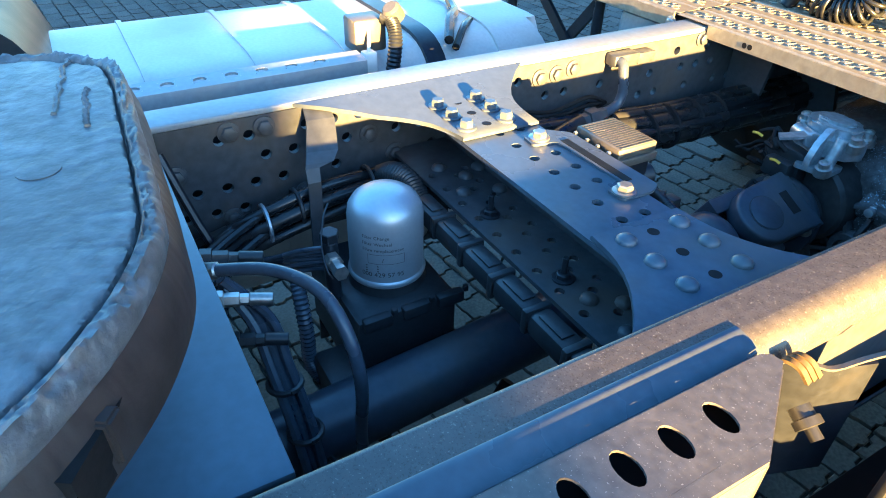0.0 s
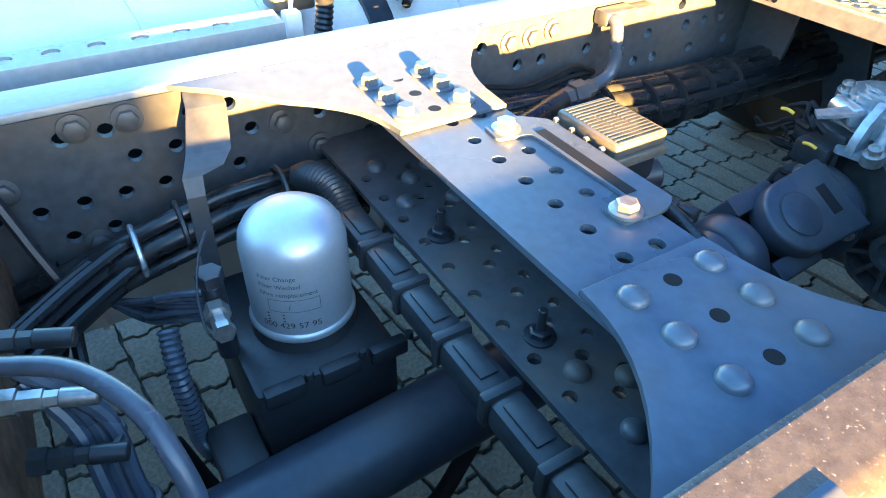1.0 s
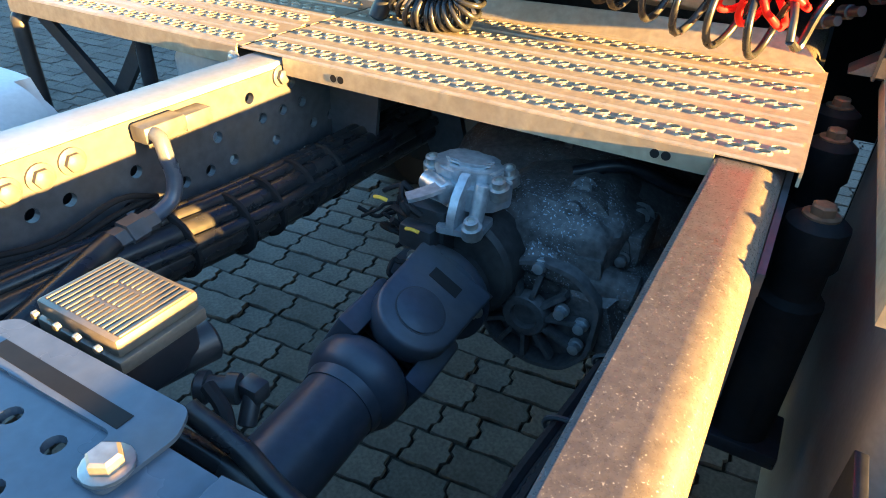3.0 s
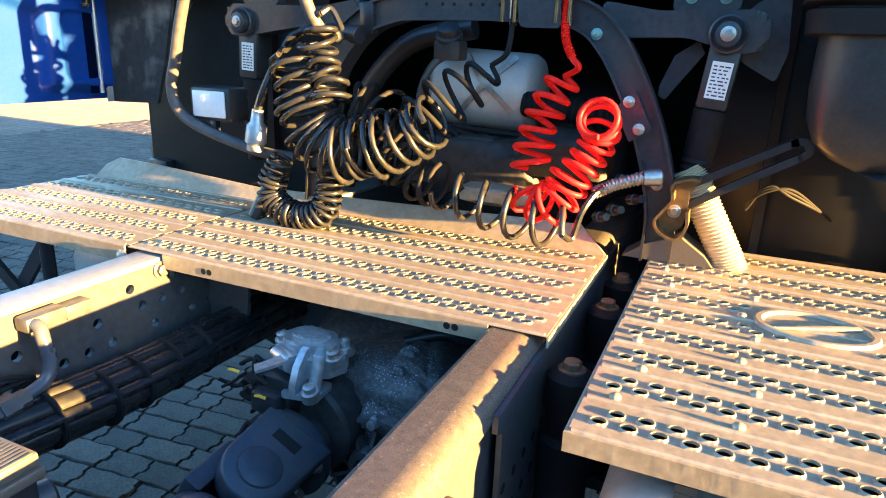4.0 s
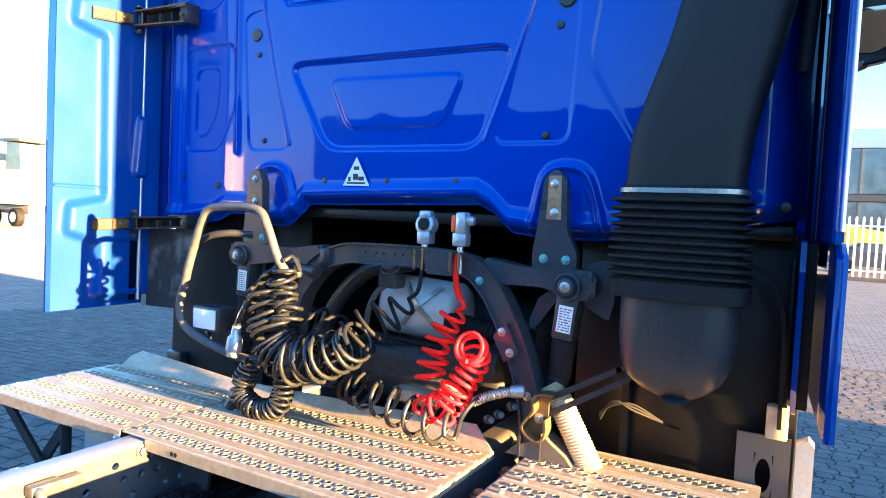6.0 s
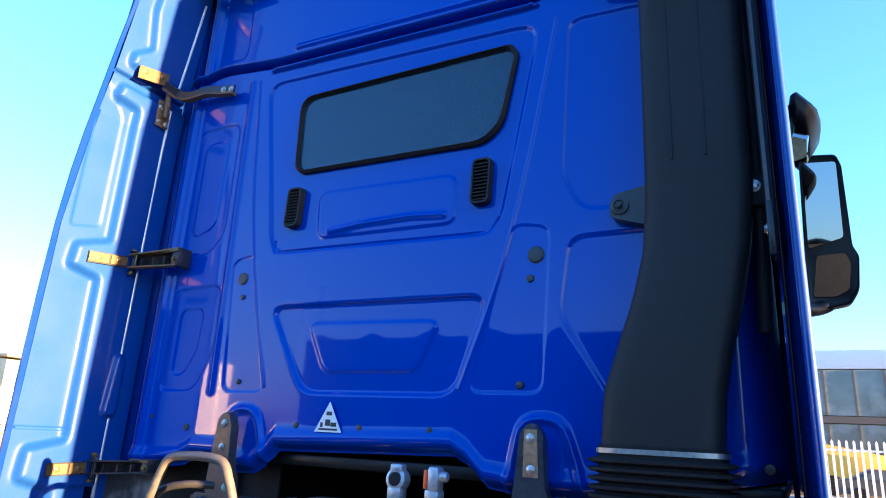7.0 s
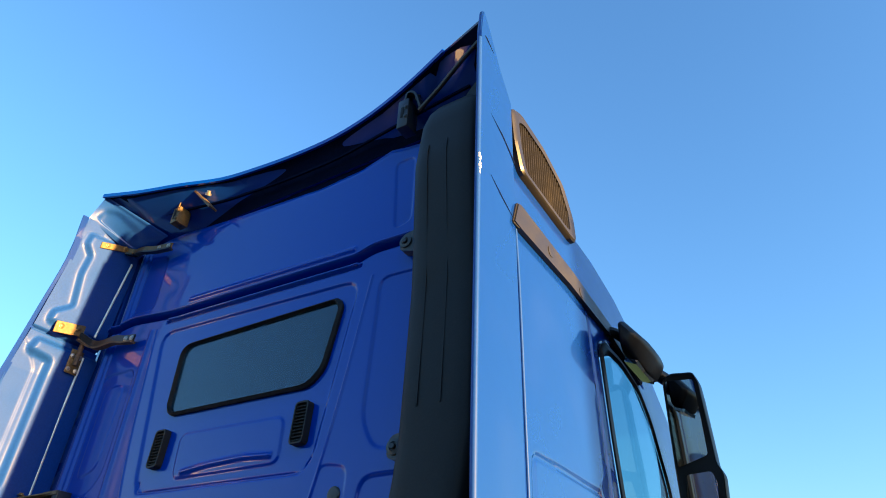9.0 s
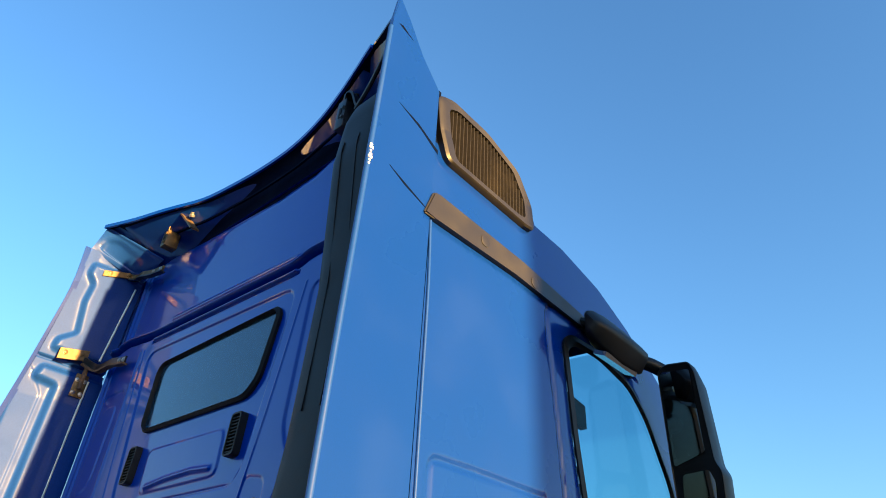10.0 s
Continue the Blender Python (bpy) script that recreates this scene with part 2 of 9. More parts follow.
def box(bm, x0, x1, y0, y1, z0, z1, bevel=0.0, m=None):
    vs = [bm.verts.new((x, y, z)) for z in (z0, z1) for y in (y0, y1) for x in (x0, x1)]
    fs = [bm.faces.new([vs[i] for i in q]) for q in ((0, 2, 3, 1), (4, 5, 7, 6), (0, 1, 5, 4), (2, 6, 7, 3), (0, 4, 6, 2), (1, 3, 7, 5))]
    made = vs
    if bevel:
        es = list({e for f in fs for e in f.edges})
        r = bmesh.ops.bevel(bm, geom=es, offset=bevel, segments=2, affect="EDGES", profile=0.5)
        made = list({v for f in r["faces"] for v in f.verts} | {v for v in vs if v.is_valid})
    if m is not None:
        bmesh.ops.transform(bm, matrix=m, verts=[v for v in made if v.is_valid])
    return made


def ring(bm, c, u, v, r, n, rv=None):
    rv = r if rv is None else rv
    return [bm.verts.new(c + u * (math.cos(2 * math.pi * i / n) * r) + v * (math.sin(2 * math.pi * i / n) * rv)) for i in range(n)]


def skin(bm, rings, closed=True):
    for a, b in zip(rings, rings[1:]):
        n = len(a)
        for i in range(n if closed else n - 1):
            j = (i + 1) % n
            bm.faces.new((a[i], a[j], b[j], b[i]))


def frame_of(d):
    d = d.normalized()
    u = d.cross(Vector((0, 0, 1)) if abs(d.z) < 0.9 else Vector((1, 0, 0))).normalized()
    return u, d.cross(u)


def lathe(bm, p, d, profile, n=24):
    """profile: (distance along d, radius) pairs; radius 0 closes an end."""
    p, d = Vector(p), Vector(d).normalized()
    u, v = frame_of(d)
    rings = [ring(bm, p + d * s, u, v, max(r, 1e-4), n) for s, r in profile]
    skin(bm, rings)
    bm.faces.new(rings[0][::-1])
    bm.faces.new(rings[-1])


def rod(bm, a, b, r, n=12, r2=None):
    a, b = Vector(a), Vector(b)
    L = (b - a).length
    r2 = r if r2 is None else r2
    c = min(r, r2, L / 2) * 0.15
    lathe(bm, a, b - a, [(0, r - c), (c, r), (L - c, r2), (L, r2 - c)], n)


def smooth_path(pts, k=6):
    p = [Vector(q) for q in pts]
    p = [p[0] * 2 - p[1]] + p + [p[-1] * 2 - p[-2]]
    out = []
    for i in range(1, len(p) - 2):
        for j in range(k):
            t = j / k
            a, b, c, d = p[i - 1], p[i], p[i + 1], p[i + 2]
            out.append(0.5 * ((2 * b) + (c - a) * t + (2 * a - 5 * b + 4 * c - d) * t * t + (3 * b - a - 3 * c + d) * t ** 3))
    out.append(p[-2])
    return out


def tube(bm, pts, r, n=8, k=6, ribs=0.0):
    path = smooth_path(pts, k) if k else [Vector(p) for p in pts]
    t = (path[1] - path[0]).normalized()
    u, v = frame_of(t)
    rings = []
    for i, q in enumerate(path):
        d = (path[min(i + 1, len(path) - 1)] - path[max(i - 1, 0)]).normalized()
        u = (u - d * u.dot(d)).normalized()
        v = d.cross(u)
        rr = r * (1 + ribs * (1 if i % 2 else -1))
        rings.append(ring(bm, q, u, v, rr, n))
    skin(bm, rings)
    bm.faces.new(rings[0][::-1])
    bm.faces.new(rings[-1])


def strap(bm, pts, w, h, k=5, up=(0, 1, 0)):
    """A rectangular bar swept along a path; w across, h along up."""
    path = smooth_path(pts, k) if k else [Vector(p) for p in pts]
    up = Vector(up)
    rings = []
    for i, q in enumerate(path):
        d = (path[min(i + 1, len(path) - 1)] - path[max(i - 1, 0)]).normalized()
        s = d.cross(up).normalized()
        a = s.cross(d).normalized()
        rings.append([bm.verts.new(q + s * (w / 2 * i1) + a * (h / 2 * i2)) for i1, i2 in ((-1, -1), (1, -1), (1, 1), (-1, 1))])
    skin(bm, rings)
    bm.faces.new(rings[0][::-1])
    bm.faces.new(rings[-1])


def helix(axis, radius, turns, r, n=7, steps=15, seed=0, jitter=0.0):
    """A coiled hose along a path; radius may be a list of values along it."""
    path = smooth_path(axis, 12)
    rnd = random.Random(seed)
    lens = [0.0]
    for a, b in zip(path, path[1:]):
        lens.append(lens[-1] + (b - a).length)
    rad = radius if isinstance(radius, (list, tuple)) else [radius, radius]
    d0 = (path[1] - path[0]).normalized()
    u, _ = frame_of(d0)
    frames = []
    for i in range(len(path)):
        d = (path[min(i + 1, len(path) - 1)] - path[max(i - 1, 0)]).normalized()
        u = (u - d * u.dot(d)).normalized()
        frames.append((u.copy(), d.cross(u)))
    pts = []
    total = int(turns * steps)
    wob, sway, tilt = ([rnd.uniform(-1, 1) for _ in range(int(turns) + 3)] for _ in range(3))
    k = 0
    for i in range(total + 1):
        f = i / total
        s = f * lens[-1]
        while k < len(lens) - 2 and lens[k + 1] < s:
            k += 1
        w = (s - lens[k]) / max(lens[k + 1] - lens[k], 1e-9)
        c = path[k].lerp(path[k + 1], w)
        uu, vv = frames[k]
        g = f * (len(rad) - 1)
        gi = min(int(g), len(rad) - 2)
        R = rad[gi] + (rad[gi + 1] - rad[gi]) * (g - gi)
        turn = i / steps
        ti = int(turn)
        R *= 1 + jitter * (wob[ti] + (wob[ti + 1] - wob[ti]) * (turn - ti))
        a = 2 * math.pi * turn
        # each winding also slips a little sideways and tilts
        slip = [(w0[ti] + (w0[ti + 1] - w0[ti]) * (turn - ti)) * jitter * R for w0 in (sway, tilt)]
        c = c + uu * slip[0] + vv * slip[1]
        along = uu.cross(vv)
        pts.append(c + uu * (math.cos(a) * R) + vv * (math.sin(a) * R) + along * (math.cos(a) * slip[1] * 1.6))
    bm = BM()
    tube(bm, pts, r, n, 0)
    return bm, pts[0], pts[-1]


def prism(bm, outline, axis, a, b):
    """A flat outline of (u, v) pairs pushed from a to b along axis: x takes (y, z), y takes (x, z), z takes (x, y)."""
    def at(q, s):
        return {"x": (s, q[0], q[1]), "y": (q[0], s, q[1]), "z": (q[0], q[1], s)}[axis]
    lo = [bm.verts.new(at(q, a)) for q in outline]
    hi = [bm.verts.new(at(q, b)) for q in outline]
    bm.faces.new(lo)
    bm.faces.new(hi[::-1])
    skin(bm, [lo, hi])


def round_poly(pts, r, k=4):
    """Rounds the corners of an outline."""
    out = []
    n = len(pts)
    for i in range(n):
        p, a, b = Vector(pts[i]), Vector(pts[i - 1]), Vector(pts[(i + 1) % n])
        rr = min(r, (a - p).length * 0.45, (b - p).length * 0.45)
        s, e = p + (a - p).normalized() * rr, p + (b - p).normalized() * rr
        for j in range(k + 1):
            t = j / k
            out.append(tuple(s.lerp(p, t).lerp(p.lerp(e, t), t)))
    return out


def bolt(bm, p, d, r=0.012, h=0.010, washer=True, n=6):
    p, d = Vector(p), Vector(d).normalized()
    if washer:
        lathe(bm, p, d, [(0, r * 1.45), (r * 0.25, r * 1.45), (r * 0.3, r * 1.35)], 16)
    lathe(bm, p, d, [(0, r), (h * 0.85, r), (h, r * 0.8)], n)


def dome(bm, p, d, r, h, n=16):
    lathe(bm, p, d, [(0, r), (h * 0.35, r * 0.97), (h * 0.7, r * 0.75), (h * 0.93, r * 0.4), (h, 0.0)], n)


def pierced(bm, rect, holes, place, thick, seg=10, lip=0.0):
    """A sheet over rect = (u0, u1, v0, v1) with round or long holes (u, v, ru, rv). place(u, v, w) gives the world point, w is depth below the face."""
    u0, u1, v0, v1 = rect
    cells = [(u - ru * 1.25, u + ru * 1.25, v - rv * 1.25, v + rv * 1.25, u, v, ru, rv) for u, v, ru, rv in holes]
    rows = {}
    for c in cells:
        rows.setdefault((round(c[2], 5), round(c[3], 5)), []).append(c)
    bands = sorted(rows)
    seen = {}

    def vert(u, v, w):
        key = (round(u, 5), round(v, 5), round(w, 5))
        if key not in seen:
            seen[key] = bm.verts.new(place(u, v, w))
        return seen[key]

    def quad(a, b, c, d):
        if b - a > 1e-6 and d - c > 1e-6:
            bm.faces.new((vert(a, c, 0), vert(b, c, 0), vert(b, d, 0), vert(a, d, 0)))
    v = v0
    for lo, hi in bands:
        quad(u0, u1, v, lo)
        u = u0
        for c in sorted(rows[(lo, hi)]):
            quad(u, c[0], lo, hi)
            u = c[1]
            circ = [(c[4] + math.cos(2 * math.pi * i / seg) * c[6], c[5] + math.sin(2 * math.pi * i / seg) * c[7]) for i in range(seg)]
            sq = []
            for i in range(seg):
                ca, sa = math.cos(2 * math.pi * i / seg), math.sin(2 * math.pi * i / seg)
                k = 1 / max(abs(ca), abs(sa))
                sq.append((c[4] + ca * k * c[6] * 1.25, c[5] + sa * k * c[7] * 1.25))
            top = [bm.verts.new(place(a, b, -lip)) for a, b in circ]
            low = [bm.verts.new(place(a, b, thick)) for a, b in circ]
            edge = [bm.verts.new(place(a, b, 0)) for a, b in sq]
            for i in range(seg):
                j = (i + 1) % seg
                bm.faces.new((edge[i], edge[j], top[j], top[i]))
                bm.faces.new((top[i], top[j], low[j], low[i]))
            corners = [(c[1], c[3]), (c[0], c[3]), (c[0], c[2]), (c[1], c[2])]
            for q in corners:
                near = sorted(range(seg), key=lambda i: (sq[i][0] - q[0]) ** 2 + (sq[i][1] - q[1]) ** 2)[:2]
                if (Vector(sq[near[0]]) - Vector(q)).length > 1e-5:
                    bm.faces.new((edge[near[0]], bm.verts.new(place(q[0], q[1], 0)), edge[near[1]]))
        quad(u, u1, lo, hi)
        v = hi
    quad(u0, u1, v, v1)
    a, b, c, d = (bm.verts.new(place(*q, 0)) for q in ((u0, v0), (u1, v0), (u1, v1), (u0, v1)))
    e, f, g, h = (bm.verts.new(place(*q, thick)) for q in ((u0, v0), (u1, v0), (u1, v1), (u0, v1)))
    for q in ((a, b, f, e), (b, c, g, f), (c, d, h, g), (d, a, e, h)):
        bm.faces.new(q)


def slab(bm, quad, n, th):
    """A flat plate: four corners pushed along n by th."""
    n = Vector(n).normalized() * th
    lo = [bm.verts.new(Vector(q)) for q in quad]
    hi = [bm.verts.new(Vector(q) + n) for q in quad]
    bm.faces.new(lo[::-1])
    bm.faces.new(hi)
    skin(bm, [lo, hi])


# ---- ground ----
def build_ground():
    bm = BM()
    box(bm, -700, 700, -700, 700, -0.5, -0.012)
    me = finish(bm, "ground", M_GROUND)
    ground = tagged(new("ground", me), "grey interlocking concrete paving of a truck yard", "ground", kind="structure")
    return ground


ground = build_ground()


# ---- chassis frame ----
RAIL_L, RAIL_R = (-0.475, -0.40), (0.38, 0.465)
FRAME_Z = 1.0
FLOOR_Z = 0.73


def web_holes(y0, y1, seed):
    rnd = random.Random(seed)
    out = []
    for i, z in enumerate((0.775, 0.815, 0.862, 0.912, 0.955)):
        y = y0 + 0.04 + (0.025 if i % 2 else 0.0)
        while y < y1 - 0.03:
            if rnd.random() < 0.68:
                out.append((y, z, 0.0102, 0.0102))
            y += 0.052
    return out


def build_rail(name, x0, x1, web_x, inward, label):
    """A channel: web at web_x, with top and bottom flanges over x0..x1."""
    rail = thing(name, ((x0 + x1) / 2, -1.5, FLOOR_Z), label, "chassis rail", "chassis rails")
    y0, y1 = -4.2, 1.6
    bm = BM()
    if inward > 0:
        prism(bm, round_poly([(x0, FRAME_Z - 0.012), (x1, FRAME_Z - 0.012), (x1, FRAME_Z), (x0, FRAME_Z)], 0.004), "y", y0, y1)
    else:
        # the outer edge of this flange is rolled over
        prism(bm, [(0.38, 0.988), (0.38, 0.998), (0.384, 1.0), (0.386, 1.0), (0.428, 1.0), (0.431, 0.9999), (0.442, 0.9985), (0.453, 0.994), (0.460, 0.987), (0.464, 0.978), (0.4655, 0.966), (0.4655, 0.960), (0.459, 0.960), (0.452, 0.978), (0.44, 0.986)], "y", y0, y1)
    # far flange takes a paler grey, the sky's sheen put into its colour
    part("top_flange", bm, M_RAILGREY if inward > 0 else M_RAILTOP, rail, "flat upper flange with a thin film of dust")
    bm = BM()
    box(bm, x0, x1, y0, y1, FLOOR_Z, FLOOR_Z + 0.012, 0.003)
    part("bottom_flange", bm, M_FRAME, rail)
    bm = BM()
    holes = web_holes(-2.1, -0.45, 5) if inward > 0 else [(-0.962, 0.899, 0.024, 0.030)]
    t = 0.012 * (1 if inward > 0 else -1)
    pierced(bm, (y0, y1, FLOOR_Z + 0.012, FRAME_Z - 0.012 if inward > 0 else 0.9615), sorted(holes, key=lambda h: h[1]), lambda u, v, w: (web_x - (w / 0.012) * t, u, v), 0.012, 14)
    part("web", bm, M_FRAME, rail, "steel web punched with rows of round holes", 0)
    return rail


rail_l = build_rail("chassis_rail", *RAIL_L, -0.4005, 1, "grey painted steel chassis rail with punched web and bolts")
rail_r = build_rail("chassis_rail", *RAIL_R, 0.4535, -1, "dusty brown-grey steel chassis rail with a punched web")

for y, z in ((-1.72, 0.966), (-1.782, 0.967), (-1.881, 0.905), (-1.522, 0.911), (-1.469, 0.86), (-1.03, 0.962), (-1.075, 0.957), (-1.12, 0.955), (-0.63, 0.974), (-1.80, 0.80), (-1.56, 0.80), (-1.66, 0.82)):
    bm = BM()
    bolt(bm, (-0.4, y, z), (1, 0, 0), 0.0135, 0.013)
    part("bolt", bm, M_FRAME, rail_l)
for y in (-1.62, -1.50):
    bm = BM()
    bolt(bm, (0.465, y, 0.90), (1, 0, 0), 0.013, 0.012)
    part("bolt", bm, M_FRAME, rail_r)


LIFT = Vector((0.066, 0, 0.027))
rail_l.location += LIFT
rail_r.location += Vector((0.019, 0, 0.03))


def gusset(side):
    """The flared plate that ties the crossmember to a rail; side -1 for the left rail."""
    xr = -0.3335 if side < 0 else 0.3985
    pts = []
    xi = -0.112 if side < 0 else 0.215
    n = 9
    for i in range(n + 1):
        f = i / n
        flare = f ** 2.6
        pts.append((xi + (xr - xi) * f, -1.288 + (0.115 if side < 0 else 0.08) * flare))
    back = []
    for i in range(n + 1):
        f = i / n
        back.append((xi + (xr - xi) * f, -1.445 - (0.22 if side < 0 else 0.10) * f ** 2.2))
    outline = pts + back[::-1]
    return outline


def build_crossmember():
    cm = thing("crossmember", (0.0, -1.36, 0.885), "blue-grey steel crossmember of two punched plates between the chassis rails", "crossmember")
    bm = BM()
    holes = [(-0.113 + 0.0515 * i, -1.371, 0.0088, 0.0088) for i in range(7)] + [(-0.113 + 0.0515 * i, -1.328, 0.0088, 0.0088) for i in (0, 2, 3, 4, 6)]
    pierced(bm, (-0.31, 0.36, -1.445, -1.288), sorted(holes, key=lambda h: h[1]), lambda u, v, w: (u, v, 0.998 - w), 0.008, 14)
    part("top_plate", bm, M_PLATE, cm, "upper plate with two rows of holes", 0)
    for side in (-1, 1):
        bm = BM()
        z0 = 0.9985
        prism(bm, gusset(side), "z", z0, z0 + 0.0075)
        if side < 0:
            for v in bm.verts:
                # the plate climbs to the rail's top flange
                v.co.z += 0.0195 * min(1, max(0, (-v.co.x - 0.262) / 0.07))
        bmesh.ops.bevel(bm, geom=[e for e in bm.edges if abs(e.verts[0].co.z - e.verts[1].co.z) < 1e-5], offset=0.0015, segments=1, affect="EDGES")
        g = part("gusset_plate", bm, M_PLATE, cm, "flared gusset plate " + ("with hexagon bolts" if side < 0 else "with round rivets"))
        xs = (-0.246, -0.195, -0.144) if side < 0 else (0.247, 0.299, 0.352)
        for k, x in enumerate(xs):
            for y in ((-1.420, -1.338) if side < 0 else (-1.412, -1.316)):
                bm = BM()
                if side < 0:
                    bolt(bm, (x, y, z0 + 0.0075), (0, 0, 1), 0.0125, 0.016)
                else:
                    dome(bm, (x, y, z0 + 0.0075), (0, 0, 1), 0.0145, 0.010)
                part("bolt" if side < 0 else "rivet", bm, M_PLATE, g)
            # dark disc painted as the shade inside a drilled hole
            bm = BM()
            lathe(bm, (x, -1.378 if side < 0 else -1.364, z0 + 0.007), (0, 0, 1), [(0, 0.0085), (0.0009, 0.0085)], 16)
            part("hole", bm, M_BLACK_SHADE, g)
    bm = BM()
    box(bm, -0.334, 0.38, -1.352, -1.344, 0.893, 0.990)
    part("upright_web", bm, M_FRAME, cm)
    bm = BM()
    holes = [(x, y, 0.008, 0.008) for y in (-1.455, -1.41, -1.385) for x in [-0.2 + 0.055 * i + (0.02 if y == -1.41 else 0) for i in range(9)]]
    pierced(bm, (-0.334, 0.38, -1.475, -1.31), sorted(holes, key=lambda h: h[1]), lambda u, v, w: (u, v, 0.893 - w), 0.008, 10)
    low = part("lower_plate", bm, M_FRAME, cm, "dark lower plate with rivets and studs", 0)
    for x, y in ((-0.22, -1.43), (-0.17, -1.40), (-0.12, -1.435), (-0.19, -1.36), (-0.10, -1.37), (0.22, -1.43), (0.30, -1.43), (0.25, -1.39)):
        bm = BM()
        dome(bm, (x, y, 0.893), (0, 0, 1), 0.014, 0.011)
        part("rivet", bm, M_FRAME, low)
    for x in (-0.036, 0.163):
        bm = BM()
        bolt(bm, (x, -1.432, 0.893), (0, 0, 1), 0.012, 0.012)
        rod(bm, (x, -1.432, 0.90), (x, -1.432, 0.932), 0.005, 10)
        part("stud", bm, M_IRON, low)


build_crossmember()


def build_sensor():
    s = thing("control_box", (0.01, -1.215, 0.90), "square ribbed electronics box in dusty grey on a slotted bracket", "control box")
    bm = BM()
    prism(bm, round_poly([(-0.080, -1.346), (-0.043, -1.350), (-0.036, -1.306), (0.122, -1.302), (0.126, -1.340), (0.160, -1.338), (0.163, -1.28), (0.150, -1.258), (-0.055, -1.262), (-0.084, -1.295)], 0.008), "z", 0.9985, 1.0025)
    br = part("bracket", bm, M_PLATE, s, "thin slotted steel bracket")
    # black patch painted as the shade in the bracket's slot
    bm = BM()
    box(bm, -0.036, 0.122, -1.2985, -1.284, 1.0026, 1.0032)
    part("slot", bm, M_BLACK_SHADE, br)
    for x, y in ((0.145, -1.322), (-0.060, -1.326)):
        bm = BM()
        bolt(bm, (x, y, 1.0025), (0, 0, 1), 0.0125, 0.014)
        part("bolt", bm, M_STEEL, br)
    bm = BM()
    box(bm, -0.058, 0.042, -1.238, -1.160, 0.925, 0.976, 0.006)
    part("body", bm, M_IRON, s)
    bm = BM()
    box(bm, -0.066, 0.050, -1.246, -1.154, 0.973, 0.988, 0.003)
    box(bm, -0.063, 0.047, -1.243, -1.157, 0.9885, 1.0075, 0.004)
    lid = part("lid", bm, M_BRONZE, s, "dusty ribbed lid with a stepped rim")
    for i in range(15):
        x = -0.057 + i * 0.0070
        for y0, y1 in ((-1.237, -1.215), (-1.212, -1.190), (-1.187, -1.163)) if 4 < i < 10 else ((-1.237, -1.163),):
            bm = BM()
            box(bm, x, x + 0.0042, y0, y1, 1.0070, 1.0089, 0.0006)
            part("rib", bm, M_BRONZE, lid)
    for x in (-0.056, -0.025, 0.002, 0.03):
        bm = BM()
        lathe(bm, (x, -1.247, 0.997), (0, -1, 0), [(0, 0.004), (0.004, 0.004), (0.005, 0.003)], 8)
        part("screw", bm, M_STEEL, lid)
    bm = BM()
    rod(bm, (0.012, -1.208, 0.93), (0.03, -1.138, 0.93), 0.022, 20)
    part("plug", bm, M_BLACK, s, "round black cable plug")
    bm = BM()
    lathe(bm, (0.063, -1.193, 0.925), (0.049, 0.026, 0.0), [(0, 0.010), (0.004, 0.016), (0.012, 0.016), (0.013, 0.012), (0.03, 0.012), (0.031, 0.015), (0.042, 0.015), (0.043, 0.009)], 14)
    rod(bm, (0.112, -1.167, 0.925), (0.119, -1.188, 0.9), 0.009, 12)
    box(bm, 0.100, 0.124, -1.177, -1.157, 0.915, 0.935, 0.003)
    part("clip", bm, M_BLACK, s, "black hose fitting with a spring clip")
    bm = BM()
    tube(bm, [(0.10, -1.205, 0.955), (0.13, -1.215, 0.945), (0.155, -1.24, 0.925), (0.175, -1.262, 0.935), (0.205, -1.272, 0.950), (0.25, -1.268, 0.945)], 0.007, 8)
    part("lead", bm, M_RUBBER, s)


build_sensor()


